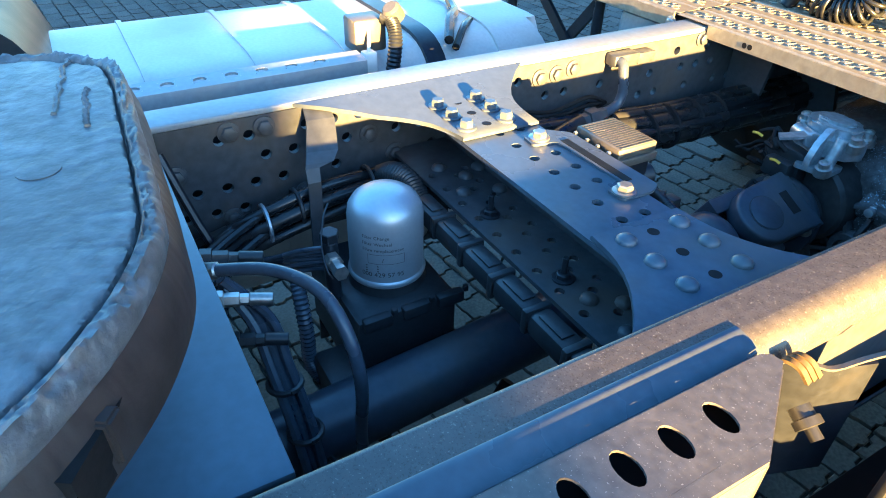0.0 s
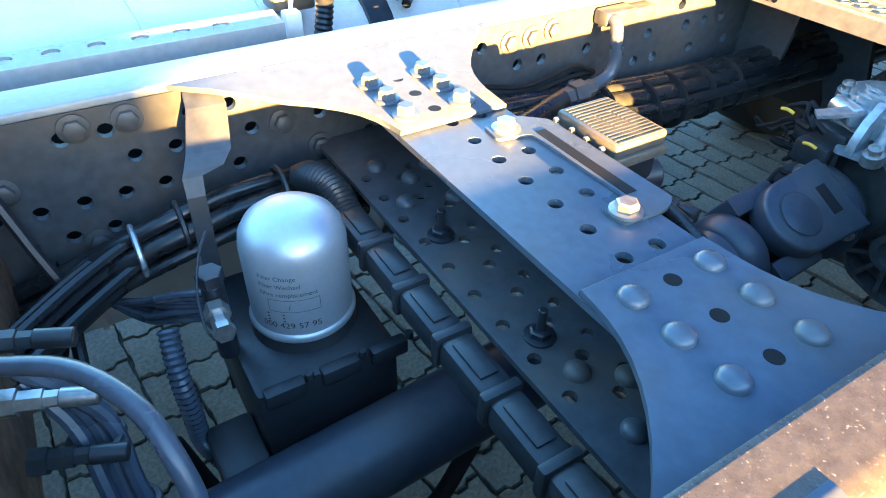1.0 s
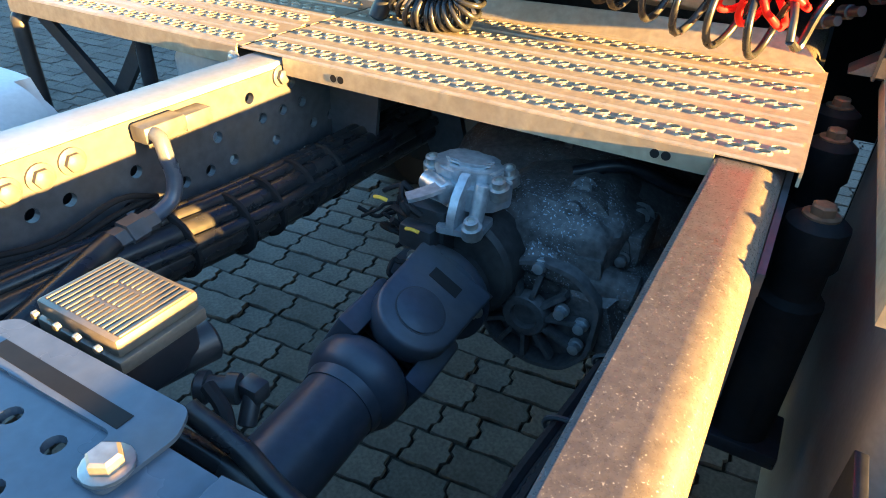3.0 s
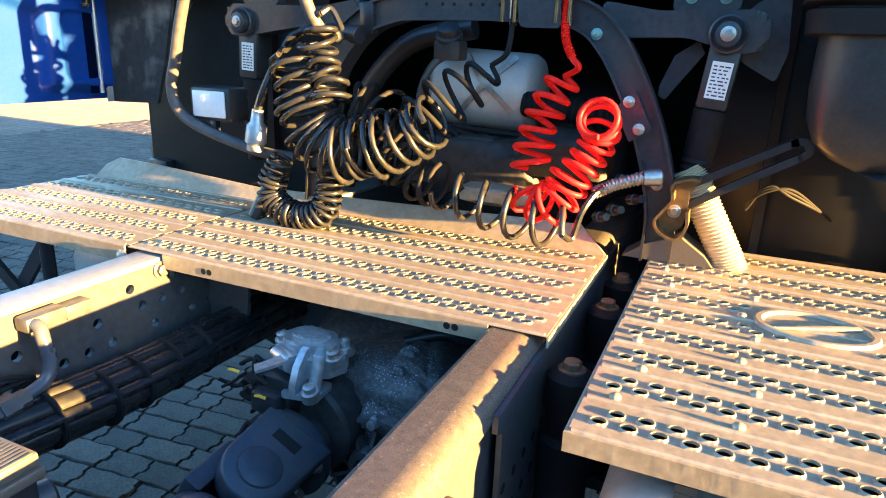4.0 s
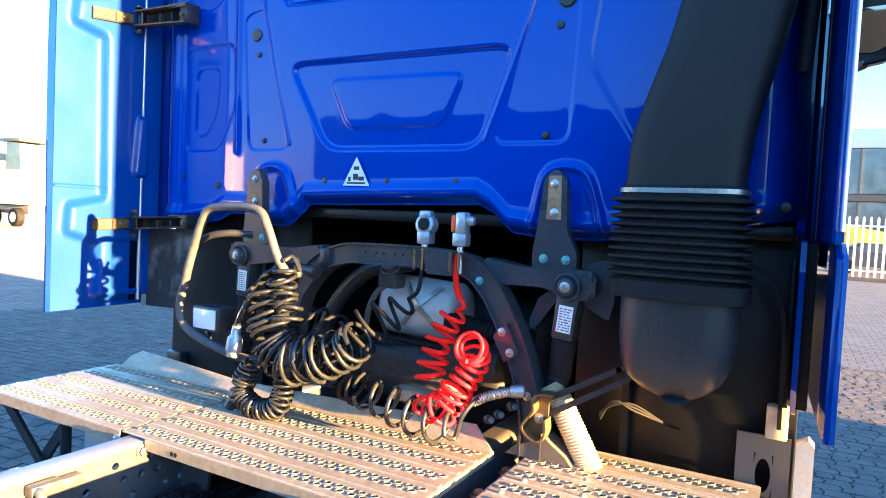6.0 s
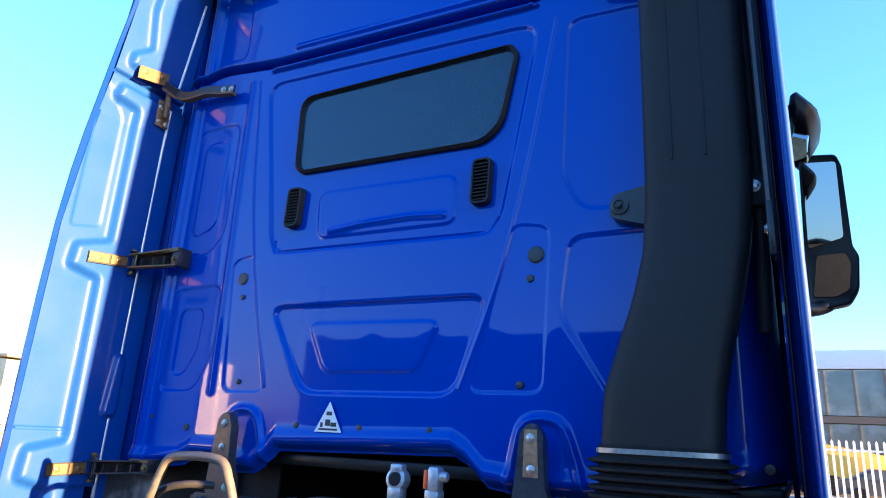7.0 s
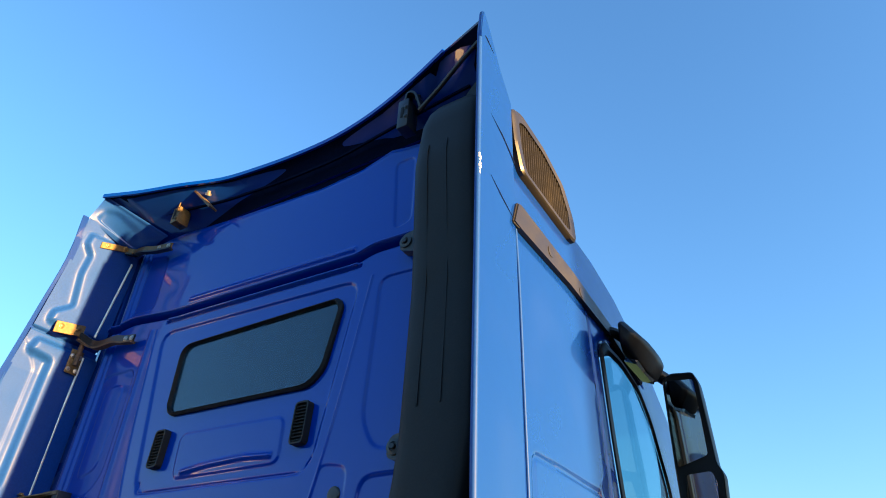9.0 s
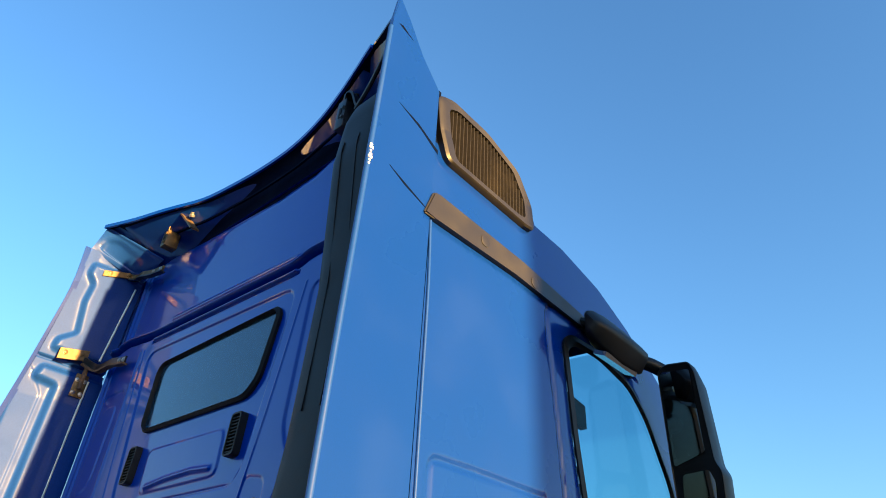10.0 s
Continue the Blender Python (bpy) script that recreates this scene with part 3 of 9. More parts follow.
def build_dryer():
    d = thing("air_dryer", (-0.09, -1.60, 0.62), "air dryer with a silver screw-on cartridge on a black valve block", "air dryer")
    c = Vector((-0.097, -1.60, 0.803))
    bm = BM()
    lathe(bm, c, (0, 0, 1), [(0, 0.060), (0.0, 0.066), (0.004, 0.0675), (0.009, 0.066), (0.011, 0.0635), (0.112, 0.0635), (0.127, 0.061), (0.139, 0.054), (0.149, 0.041), (0.155, 0.022), (0.157, 0.0)], 48)
    can = part("cartridge", bm, M_SILVER, d, "silver painted filter cartridge with printed text")
    # print on the can, curved round it
    face = math.atan2(-1.86 - c.y, 0.60 - c.x)

    def wrap(x, z):
        a = face + x / 0.0637
        return (c.x + 0.0638 * math.cos(a), c.y + 0.0638 * math.sin(a), z)

    def lettering(body, size, x, z):
        cu = bpy.data.curves.new("print", "FONT")
        cu.body, cu.size = body, size
        tmp = new("print", cu)
        me = bpy.data.meshes.new_from_object(tmp)
        bpy.data.objects.remove(tmp)
        o = origin_of(can)
        for v in me.vertices:
            v.co = Vector(wrap(x + v.co.x, z + v.co.y)) - o
        me.materials.append(M_INK)
        ob = new("print", me)
        ob.parent = can
    lettering("Filter Change", 0.0085, -0.045, 0.900)
    lettering("Filter Wechsel", 0.0085, -0.045, 0.888)
    lettering("Filtre remplacement", 0.0085, -0.045, 0.876)
    lettering("000 429 57 95", 0.0125, -0.048, 0.826)
    lettering("/", 0.012, -0.012, 0.856)
    for z in (0.846, 0.841, 0.836):
        bm = BM()
        q = [bm.verts.new(wrap(x, zz)) for x, zz in ((-0.04, z), (-0.018, z), (-0.018, z + 0.0022), (-0.04, z + 0.0022))]
        bm.faces.new(q)
        part("print_bar", bm, M_INK, can)
    for x0, x1, z0, z1 in ((-0.036, 0.026, 0.852, 0.8526), (-0.036, 0.026, 0.870, 0.8706), (-0.036, -0.0354, 0.852, 0.8706), (0.0254, 0.026, 0.852, 0.8706)):
        bm = BM()
        k = 8
        lo = [bm.verts.new(wrap(x0 + (x1 - x0) * i / k, z0)) for i in range(k + 1)]
        hi = [bm.verts.new(wrap(x0 + (x1 - x0) * i / k, z1)) for i in range(k + 1)]
        skin(bm, [lo, hi], False)
        part("print_frame", bm, M_INK, can)
    bm = BM()
    box(bm, -0.23, 0.005, -1.70, -1.515, 0.63, 0.786, 0.012)
    lathe(bm, (c.x, c.y, 0.780), (0, 0, 1), [(0, 0.07), (0.024, 0.062)], 30)
    blk = part("valve_block", bm, M_BLACK, d, "matt black valve block")
    for x0, y0 in ((0.006, -1.69), (0.006, -1.62), (0.006, -1.555)):
        bm = BM()
        box(bm, x0 - 0.012, x0 + 0.006, y0, y0 + 0.05, 0.765, 0.789, 0.004)
        bolt(bm, (x0 - 0.004, y0 + 0.056, 0.782), (0, 0, 1), 0.006, 0.01, False)
        part("clip", bm, M_BLACK, blk)
    bm = BM()
    box(bm, -0.06, 0.03, -1.76, -1.70, 0.62, 0.70, 0.008)
    for i in range(5):
        box(bm, 0.03, 0.038, -1.755, -1.705, 0.628 + i * 0.014, 0.635 + i * 0.014)
    part("connector", bm, M_BLACK, blk)
    # upright bracket bolted to the rail
    bm = BM()
    spine = [((-0.330, -1.649), (-0.330, -1.603), 1.012), ((-0.305, -1.653), (-0.300, -1.603), 1.000), ((-0.262, -1.672), (-0.252, -1.618), 0.962), ((-0.232, -1.684), (-0.228, -1.636), 0.955), ((-0.226, -1.688), (-0.224, -1.664), 0.950), ((-0.212, -1.690), (-0.210, -1.668), 0.930), ((-0.210, -1.700), (-0.209, -1.678), 0.58)]
    rows = []
    for (ax, ay), (bx, by), z in spine:
        rows.append([bm.verts.new((ax, ay, z)), bm.verts.new((bx, by, z)), bm.verts.new((bx + 0.005, by, z + 0.003)), bm.verts.new((ax + 0.005, ay, z + 0.003))])
    skin(bm, rows)
    bm.faces.new(rows[0])
    bm.faces.new(rows[-1][::-1])
    part("upright_bracket", bm, M_FRAME, d, "grey-brown bent steel bracket", 12)


build_dryer()


def pipe(name, label, cat, pts, r, mat, n=8, ribs=0.0, k=6, group=""):
    bm = BM()
    tube(bm, pts, r, n, k, ribs)
    me = finish(bm, name, mat)
    return tagged(new(name, me), label, cat, group)


# cables and air lines beside the dryer
for i in range(7):
    rnd = random.Random(i)
    a, b = (i - 3) * 0.0065, rnd.uniform(-0.012, 0.012)
    pipe("air_line", "thin grey-blue nylon air line running to the dryer valve", "air line",
         [(-0.082, -1.702, 0.866 + a), (-0.13 + b * 0.3, -1.742, 0.842 + a), (-0.20 + b, -1.778, 0.80 + a * 0.8), (-0.27 + b, -1.822, 0.775 + b), (-0.34 + b, -1.88, 0.76 + b * 2)], 0.0046, M_CABLE, group="nylon air lines")
for i in range(7):
    rnd = random.Random(40 + i)
    dx, dz = rnd.uniform(-0.03, 0.03), rnd.uniform(-0.02, 0.03)
    pipe("cable", "black electric cable looped along the chassis rail", "cable",
         [(-0.20 + dx, -1.93, 0.80 + dz), (-0.30 + dx, -1.82, 0.80 + dz), (-0.33 + dx * 0.6, -1.72, 0.82 + dz), (-0.35 + dx * 0.3, -1.58, 0.82 + dz * 0.6), (-0.37, -1.40, 0.80 + dz * 0.5)], 0.008 + 0.002 * (i % 3), M_HOSE, group="rail cables")
for i in range(10):
    rnd = random.Random(80 + i)
    dx, dz = rnd.uniform(-0.019, 0.019), rnd.uniform(-0.014, 0.014)
    pipe("cable", "blue-black cable of a thick bundle hanging beside the crossmember", "cable",
         [(0.0 + dx * 0.5, -1.885, 0.94 + dz * 0.5), (0.022 + dx, -1.848 + dz, 0.880), (0.062 + dx, -1.842 + dz, 0.825), (0.108 + dx, -1.836 + dz, 0.76), (0.140 + dx * 0.9, -1.832 + dz * 0.9, 0.68), (0.170 + dx, -1.822 + dz, 0.5), (0.20 + dx, -1.80, 0.33)], 0.0078, M_CABLE, group="hanging cables")
for k, (r, dx, dz) in enumerate(((0.019, 0.0, 0.0), (0.013, 0.03, 0.012), (0.012, 0.012, 0.030), (0.009, 0.04, -0.012))):
    pipe("taped_harness", "glossy black taped cable harness beside the dryer", "cable harness",
         [(-0.385 + dx, -1.94, 0.735 + dz), (-0.355 + dx, -1.84, 0.775 + dz), (-0.335 + dx, -1.74, 0.815 + dz), (-0.335 + dx, -1.64, 0.835 + dz), (-0.35 + dx * 0.7, -1.52, 0.835 + dz * 0.7), (-0.37 + dx * 0.5, -1.40, 0.815 + dz * 0.5)], r, M_HOSE, 10, 0.03, 10, group="taped harnesses")
for i in range(6):
    rnd = random.Random(120 + i)
    dx, dz = rnd.uniform(-0.03, 0.035), rnd.uniform(-0.035, 0.03)
    pipe("cable", "thin black cable of the tangle behind the dryer", "cable",
         [(-0.22 + dx, -1.90 + dx, 0.74 + dz), (-0.30 + dx, -1.85, 0.80 + dz), (-0.31 + dx, -1.76, 0.835 + dz * 0.8), (-0.30 + dx, -1.66, 0.85 + dz * 0.6), (-0.30 + dx * 0.6, -1.55, 0.835 + dz * 0.6), (-0.31 + dx, -1.42, 0.80 + dz)], 0.006 + 0.0015 * (i % 3), M_HOSE, group="rail cables")
for y, z in ((-1.86, 0.775), (-1.76, 0.815), (-1.70, 0.832), (-1.56, 0.845)):
    bm = BM()
    tube(bm, [(-0.325 - 0.03 * (y < -1.8) + 0.036 * math.cos(a), y, z + 0.036 * math.sin(a)) for a in [2 * math.pi * q / 16 for q in range(17)]], 0.004, 6, 0)
    tagged(new("cable_tie", finish(bm, "cable_tie", M_ALU if y == -1.76 else M_BLACK)), "plastic tie round the taped harness", "cable tie", "cable ties")
for z, x in ((0.86, 0.034), (0.80, 0.080), (0.735, 0.120), (0.67, 0.143)):
    bm = BM()
    ty = -1.85 + (0.86 - z) * 0.14
    tube(bm, [(x + 0.0275 * math.cos(a), ty + 0.023 * math.sin(a), z + 0.006 * math.cos(a)) for a in [2 * math.pi * q / 16 for q in range(17)]], 0.0045, 6, 0)
    tagged(new("cable_tie", finish(bm, "cable_tie", M_BLACK)), "black plastic tie round a cable bundle", "cable tie", "cable ties")
arc = thing("air_hose", (0.03, -1.90, 0.985), "grey-blue rubber air hose bent in a wide arc", "air hose")
bm = BM()
tube(bm, [(0.03, -1.90, 0.985), (0.083, -1.838, 1.0), (0.145, -1.80, 1.0), (0.19, -1.785, 0.967), (0.217, -1.78, 0.898), (0.19, -1.775, 0.76), (0.185, -1.77, 0.60), (0.15, -1.78, 0.42)], 0.0085, 12)
part("hose", bm, M_CABLE, arc)
bm = BM()
lathe(bm, (0.012, -1.922, 0.978), (0.6, 0.72, 0.2), [(0, 0.014), (0.018, 0.014), (0.019, 0.0115), (0.04, 0.0115), (0.042, 0.0095)], 8)
part("ferrule", bm, M_STEEL, arc)
pipe("air_hose", "black rubber hose looped under the dryer", "air hose",
     [(-0.06, -1.62, 0.60), (0.0, -1.66, 0.48), (0.04, -1.60, 0.42), (0.06, -1.5, 0.46), (0.05, -1.42, 0.56)], 0.014, M_RUBBER, 10)
pipe("air_hose", "black rubber hose looped under the dryer", "air hose",
     [(-0.12, -1.80, 0.62), (-0.08, -1.76, 0.48), (0.0, -1.70, 0.42), (0.05, -1.62, 0.5)], 0.014, M_RUBBER, 10)
pipe("corrugated_conduit", "black corrugated cable conduit hanging at the valve block", "conduit",
     [(-0.10, -1.76, 0.84), (-0.07, -1.765, 0.80), (-0.06, -1.765, 0.74), (-0.062, -1.765, 0.68), (-0.05, -1.755, 0.65), (-0.02, -1.74, 0.645)], 0.012, M_CABLE, 10, 0.1, 14)
for i, (x, y, z) in enumerate(((0.0, -1.905, 0.985), (0.02, -1.905, 0.93), (0.05, -1.90, 0.88))):
    f = thing("air_fitting", (x, y, z), "zinc and black push-in air fitting on the mounting plate", "fitting", "air fittings")
    bm = BM()
    lathe(bm, (x, y, z), (0.3, 1, -0.1), [(0, 0.013), (0.015, 0.013), (0.016, 0.010), (0.035, 0.010), (0.036, 0.008), (0.055, 0.0075)], 6)
    part("body", bm, M_STEEL if i == 1 else M_BLACK, f)
    bm = BM()
    rod(bm, (x + 0.014, y + 0.045, z - 0.004), (x + 0.024, y + 0.075, z - 0.008), 0.009, 12)
    part("collar", bm, M_STEEL if i == 1 else M_BLACK, f)


for k, pts in enumerate(([(0.089, -1.262, 0.957), (0.117, -1.258, 0.951), (0.145, -1.255, 0.947), (0.190, -1.255, 0.944), (0.231, -1.255, 0.940), (0.257, -1.255, 0.931)],
                         [(0.127, -1.245, 0.979), (0.137, -1.245, 0.975), (0.181, -1.245, 0.965), (0.218, -1.250, 0.951), (0.252, -1.255, 0.948)])):
    pipe("brake_hose", "thick black hose along the edge of the crossmember", "hose", pts, 0.0115 - 0.002 * k, M_HOSE, 12, group="crossmember hoses")


def build_valve():
    v = thing("test_valve", (-0.13, -1.70, 0.80), "small black valve with zinc fittings and a loose wire", "valve")
    bm = BM()
    rod(bm, (-0.088, -1.702, 0.78), (-0.088, -1.702, 0.895), 0.013)
    rod(bm, (-0.088, -1.702, 0.895), (-0.088, -1.702, 0.912), 0.016, 6)
    part("body", bm, M_IRON, v)
    bm = BM()
    lathe(bm, (-0.085, -1.706, 0.868), (1, -0.05, 0.1), [(0, 0.010), (0.012, 0.010), (0.013, 0.0145), (0.03, 0.0145), (0.031, 0.010), (0.05, 0.010), (0.051, 0.0125), (0.062, 0.0125)], 6)
    part("fitting", bm, M_STEEL, v)
    bm = BM()
    tube(bm, [(-0.115, -1.69, 0.945), (-0.10, -1.705, 0.93), (-0.075, -1.72, 0.90), (-0.045, -1.725, 0.875), (-0.035, -1.72, 0.86)], 0.0016)
    part("wire", bm, M_IRON, v)


build_valve()


def build_conduit():
    """The clipped plastic cable channel along the lower plate."""
    c = thing("cable_channel", (0.1, -1.50, 0.86), "black plastic cable channel in clipped sections along the crossmember", "cable channel")
    x = -0.145
    while x < 0.32:
        bm = BM()
        w = 0.088
        box(bm, x, x + w - 0.006, -1.530, -1.490, 0.862, 0.899, 0.009)
        seg = part("channel_section", bm, M_BLACK, c)
        bm = BM()
        box(bm, x + 0.014, x + w - 0.022, -1.521, -1.499, 0.8985, 0.9025, 0.0018)
        part("cover", bm, M_BLACK, seg)
        bm = BM()
        box(bm, x + w - 0.010, x + w + 0.003, -1.533, -1.487, 0.860, 0.902, 0.004)
        part("clip_band", bm, M_BLACK, seg)
        x += w
    bm = BM()
    tube(bm, [(-0.15, -1.508, 0.88), (-0.19, -1.51, 0.90), (-0.23, -1.52, 0.90), (-0.28, -1.53, 0.87)], 0.022, 10, 14, 0.06)
    part("corrugated_end", bm, M_BLACK, c)


build_conduit()


# ---- driveshaft and gearbox ----
def yoke_ear(bm, c, along, across, normal, r, reach, inner, outer):
    """A rounded lug round c, running along to its flange; inner and outer are its distances from the joint's middle."""
    n = 14
    outline = []
    for i in range(n + 1):
        a = math.pi * i / n
        outline.append(across * (math.cos(a) * r) - along * (math.sin(a) * r))
    outline += [along * reach * 0.55 - across * r * 1.03, along * reach - across * r * 1.08, along * reach + across * r * 1.08, along * reach * 0.55 + across * r * 1.03]
    rows = []
    for dist, k in ((inner, 0.96), (inner + 0.004, 1.0), (outer - 0.006, 1.0), (outer - 0.002, 0.965), (outer, 0.91)):
        rows.append([bm.verts.new(c + normal * dist + q * k) for q in outline])
    skin(bm, rows)
    bm.faces.new(rows[0][::-1])
    bm.faces.new(rows[-1])


def build_driveshaft():
    s = thing("driveshaft", (0.07, -1.0, 0.68), "thick blue-black painted driveshaft tube with a cast universal joint", "driveshaft")
    c, b = Vector((0.056, -0.845, 0.732)), Vector((0.09, -2.6, 0.62))
    d = (b - c).normalized()
    side = Vector((0.51, 0, 0.86))
    side = (side - d * side.dot(d)).normalized()
    other = d.cross(side)
    bm = BM()
    rod(bm, c + d * 0.135, b, 0.055, 36)
    part("tube", bm, M_SHAFT, s)
    # shaft-side fork
    bm = BM()
    lathe(bm, c + d * 0.065, d, [(0, 0.040), (0.010, 0.062), (0.024, 0.073), (0.04, 0.075), (0.054, 0.072), (0.064, 0.066), (0.068, 0.060), (0.085, 0.057)], 36)
    for k in (-1, 1):
        yoke_ear(bm, c, d, side, other * k, 0.053, 0.085, 0.044, 0.078)
    part("shaft_yoke", bm, M_SHAFT, s, "forked cast yoke welded to the tube")
    # gearbox-side fork and its flange
    bm = BM()
    for k in (-1, 1):
        yoke_ear(bm, c, -d, other, side * k, 0.064, 0.122, 0.040, 0.082)
    lathe(bm, c - d * 0.108, -d, [(0, 0.07), (0.004, 0.090), (0.022, 0.090), (0.026, 0.087)], 32)
    fork = part("flange_yoke", bm, M_SHAFT, s, "forked flange with a round bearing cap")
    for k in (-1, 1):
        bm = BM()
        lathe(bm, c + side * (0.0812 * k), side * k, [(0, 0.037), (0.003, 0.037), (0.004, 0.0355)], 30)
        part("bearing_cap", bm, M_SHAFT, fork)
        # dark ring painted as the shade of the cap's groove
        bm = BM()
        lathe(bm, c + side * (0.0818 * k), side * k, [(0, 0.0395), (0.0010, 0.0395)], 30)
        part("cap_groove", bm, M_INK, fork)
        # black block laid on the ear as a slot's shade
        bm = BM()
        turn = Matrix((-d, other, side * k)).transposed().to_4x4()
        turn.translation = c - d * 0.072 + side * (0.0818 * k)
        box(bm, -0.011, 0.011, -0.026, 0.026, -0.004, 0.0012, 0.0, turn)
        part("relief_slot", bm, M_BLACK_SHADE, fork, "dark patch painted as the shaded slot behind the bearing cap")
    for m in (-1, 1):
        for k in (-1, 1):
            bm = BM()
            bolt(bm, c - d * 0.104 + side * (0.045 * k) + other * (0.062 * m), d, 0.010, 0.014)
            part("bolt", bm, M_STEEL, fork)
    bm = BM()
    rod(bm, c - other * 0.06, c + other * 0.06, 0.026, 18)
    rod(bm, c - side * 0.06, c + side * 0.06, 0.026, 18)
    part("cross", bm, M_IRON, s)


build_driveshaft()


def lumpy(bm, c, sx, sy, sz, seed, amp=0.12, sub=4):
    r = bmesh.ops.create_icosphere(bm, subdivisions=sub, radius=1.0)
    for v in r["verts"]:
        p = v.co.copy()
        e = 0.55
        q = Vector([math.copysign(abs(t) ** e, t) for t in p])
        q *= 1 + amp * noise.noise(p * 2.3 + Vector((seed, 0, 0))) + amp * 0.4 * noise.noise(p * 7 + Vector((0, seed, 0)))
        v.co = Vector((c[0] + q.x * sx, c[1] + q.y * sy, c[2] + q.z * sz))


def build_gearbox():
    g = thing("gearbox", (0.12, -0.3, 0.45), "grimy cast gearbox housing with an aluminium actuator and ribbed cover", "gearbox")
    bm = BM()
    lumpy(bm, (0.13, -0.16, 0.70), 0.25, 0.40, 0.22, 3, 0.07)
    part("housing", bm, M_GEAR, g, "oily dark casting")
    bm = BM()
    lumpy(bm, (0.19, -0.50, 0.80), 0.13, 0.13, 0.10, 8, 0.12)
    lumpy(bm, (0.28, -0.52, 0.72), 0.075, 0.12, 0.08, 11, 0.15, 3)
    rod(bm, (0.16, -0.62, 0.80), (0.34, -0.60, 0.77), 0.032, 16)
    rod(bm, (0.066, -0.30, 0.745), (0.066, -0.60, 0.745), 0.105, 28)
    part("rear_casting", bm, M_GEAR, g)
    bm = BM()
    lathe(bm, (0.068, -0.58, 0.775), (0.0, -1, 0.0), [(0, 0.098), (0.10, 0.096), (0.108, 0.088), (0.11, 0.06)], 32)
    rod(bm, (0.066, -0.60, 0.745), (0.06, -0.735, 0.739), 0.070, 28)
    part("output_drum", bm, M_ENGINE, g, "matt dark brown output drum")
    bm = BM()
    prism(bm, round_poly([(0.182, 0.867), (0.192, 0.900), (0.220, 0.912), (0.253, 0.902), (0.277, 0.878), (0.312, 0.846), (0.313, 0.811), (0.281, 0.776), (0.215, 0.768)], 0.012), "y", -0.585, -0.50)
    plate = part("side_plate", bm, M_GEAR, g, "frosted cast plate with bolt heads")
    for x, z, r in ((0.217, 0.883, 0.013), (0.262, 0.851, 0.009), (0.304, 0.818, 0.009)):
        bm = BM()
        lathe(bm, (x, -0.584, z), (0.1, -1, 0.2), [(0, r * 1.5), (0.006, r * 1.45), (0.007, r), (0.022, r), (0.024, r * 0.7)], 12)
        part("bolt", bm, M_GEAR, plate)
    bm = BM()
    prism(bm, round_poly([(0.216, 0.826), (0.285, 0.831), (0.289, 0.798), (0.214, 0.784)], 0.006), "y", -0.635, -0.57)
    part("valve_block", bm, M_GEAR, plate)
    # cast ribs and bosses on the housing
    for k in range(7):
        bm = BM()
        a = math.pi * (0.05 + 0.15 * k)
        ribs = []
        for f in range(6):
            yy = -0.42 + 0.085 * f
            ribs.append((0.14 + (0.205 + 0.012 * f) * math.cos(a), yy, 0.715 + (0.175 + 0.008 * f) * math.sin(a)))
        strap(bm, ribs, 0.014, 0.05, 3, (math.cos(a), 0, math.sin(a)))
        part("rib", bm, M_GEAR, g)
    for x, y, z, r in ((0.235, -0.585, 0.845, 0.030), (0.275, -0.56, 0.79, 0.024), (0.30, -0.50, 0.85, 0.026), (0.215, -0.545, 0.895, 0.022), (0.32, -0.555, 0.735, 0.020)):
        bm = BM()
        lathe(bm, (x, y, z), (0.25, -0.8, 0.5), [(-0.05, r * 1.25), (0.0, r), (0.012, r * 0.95), (0.013, r * 0.55), (0.030, r * 0.55), (0.032, r * 0.35)], 12)
        part("boss", bm, M_GEAR, g)
    # bolted joint flange round the rear casting
    bm = BM()
    fl = [(0.155 + 0.165 * math.cos(a), 0.725 + 0.15 * math.sin(a)) for a in [2 * math.pi * i / 28 for i in range(28)]]
    prism(bm, fl, "y", -0.435, -0.41)
    joint = part("joint_flange", bm, M_GEAR, g)
    for i in range(12):
        a = math.pi * (-0.15 + 1.25 * i / 11)
        bm = BM()
        p0 = Vector((0.155 + 0.15 * math.cos(a), -0.437, 0.725 + 0.135 * math.sin(a)))
        lathe(bm, p0, (0, -1, 0.1), [(0, 0.020), (0.012, 0.019), (0.013, 0.012), (0.026, 0.012), (0.027, 0.009)], 10)
        part("bolt", bm, M_GEAR if i % 3 else M_STEEL, joint)
    bm = BM()
    box(bm, 0.30, 0.40, -0.62, -0.50, 0.70, 0.79, 0.012)
    box(bm, 0.25, 0.33, -0.58, -0.46, 0.80, 0.86, 0.012)
    part("valve_cover", bm, M_GEAR, g)
    for pts4 in ([(0.10, -0.45, 0.93), (0.20, -0.42, 0.95), (0.32, -0.40, 0.93), (0.42, -0.3, 0.9)], [(0.18, -0.50, 0.90), (0.26, -0.47, 0.92), (0.34, -0.42, 0.88), (0.40, -0.3, 0.84)]):
        bm = BM()
        tube(bm, pts4, 0.012, 10)
        part("pipe", bm, M_IRON, g)
    # ribbed round cover
    c = Vector((0.198, -0.665, 0.705))
    octo = [(-0.088, 0.078), (-0.005, 0.112), (0.06, 0.105), (0.108, 0.058), (0.102, -0.045), (0.06, -0.098), (0.0, -0.108), (-0.075, -0.085), (-0.106, -0.03)]

    def face(k):
        return round_poly([(c.x + x * k, c.z + z * k) for x, z in octo], 0.02, 3)
    bm = BM()
    rows = []
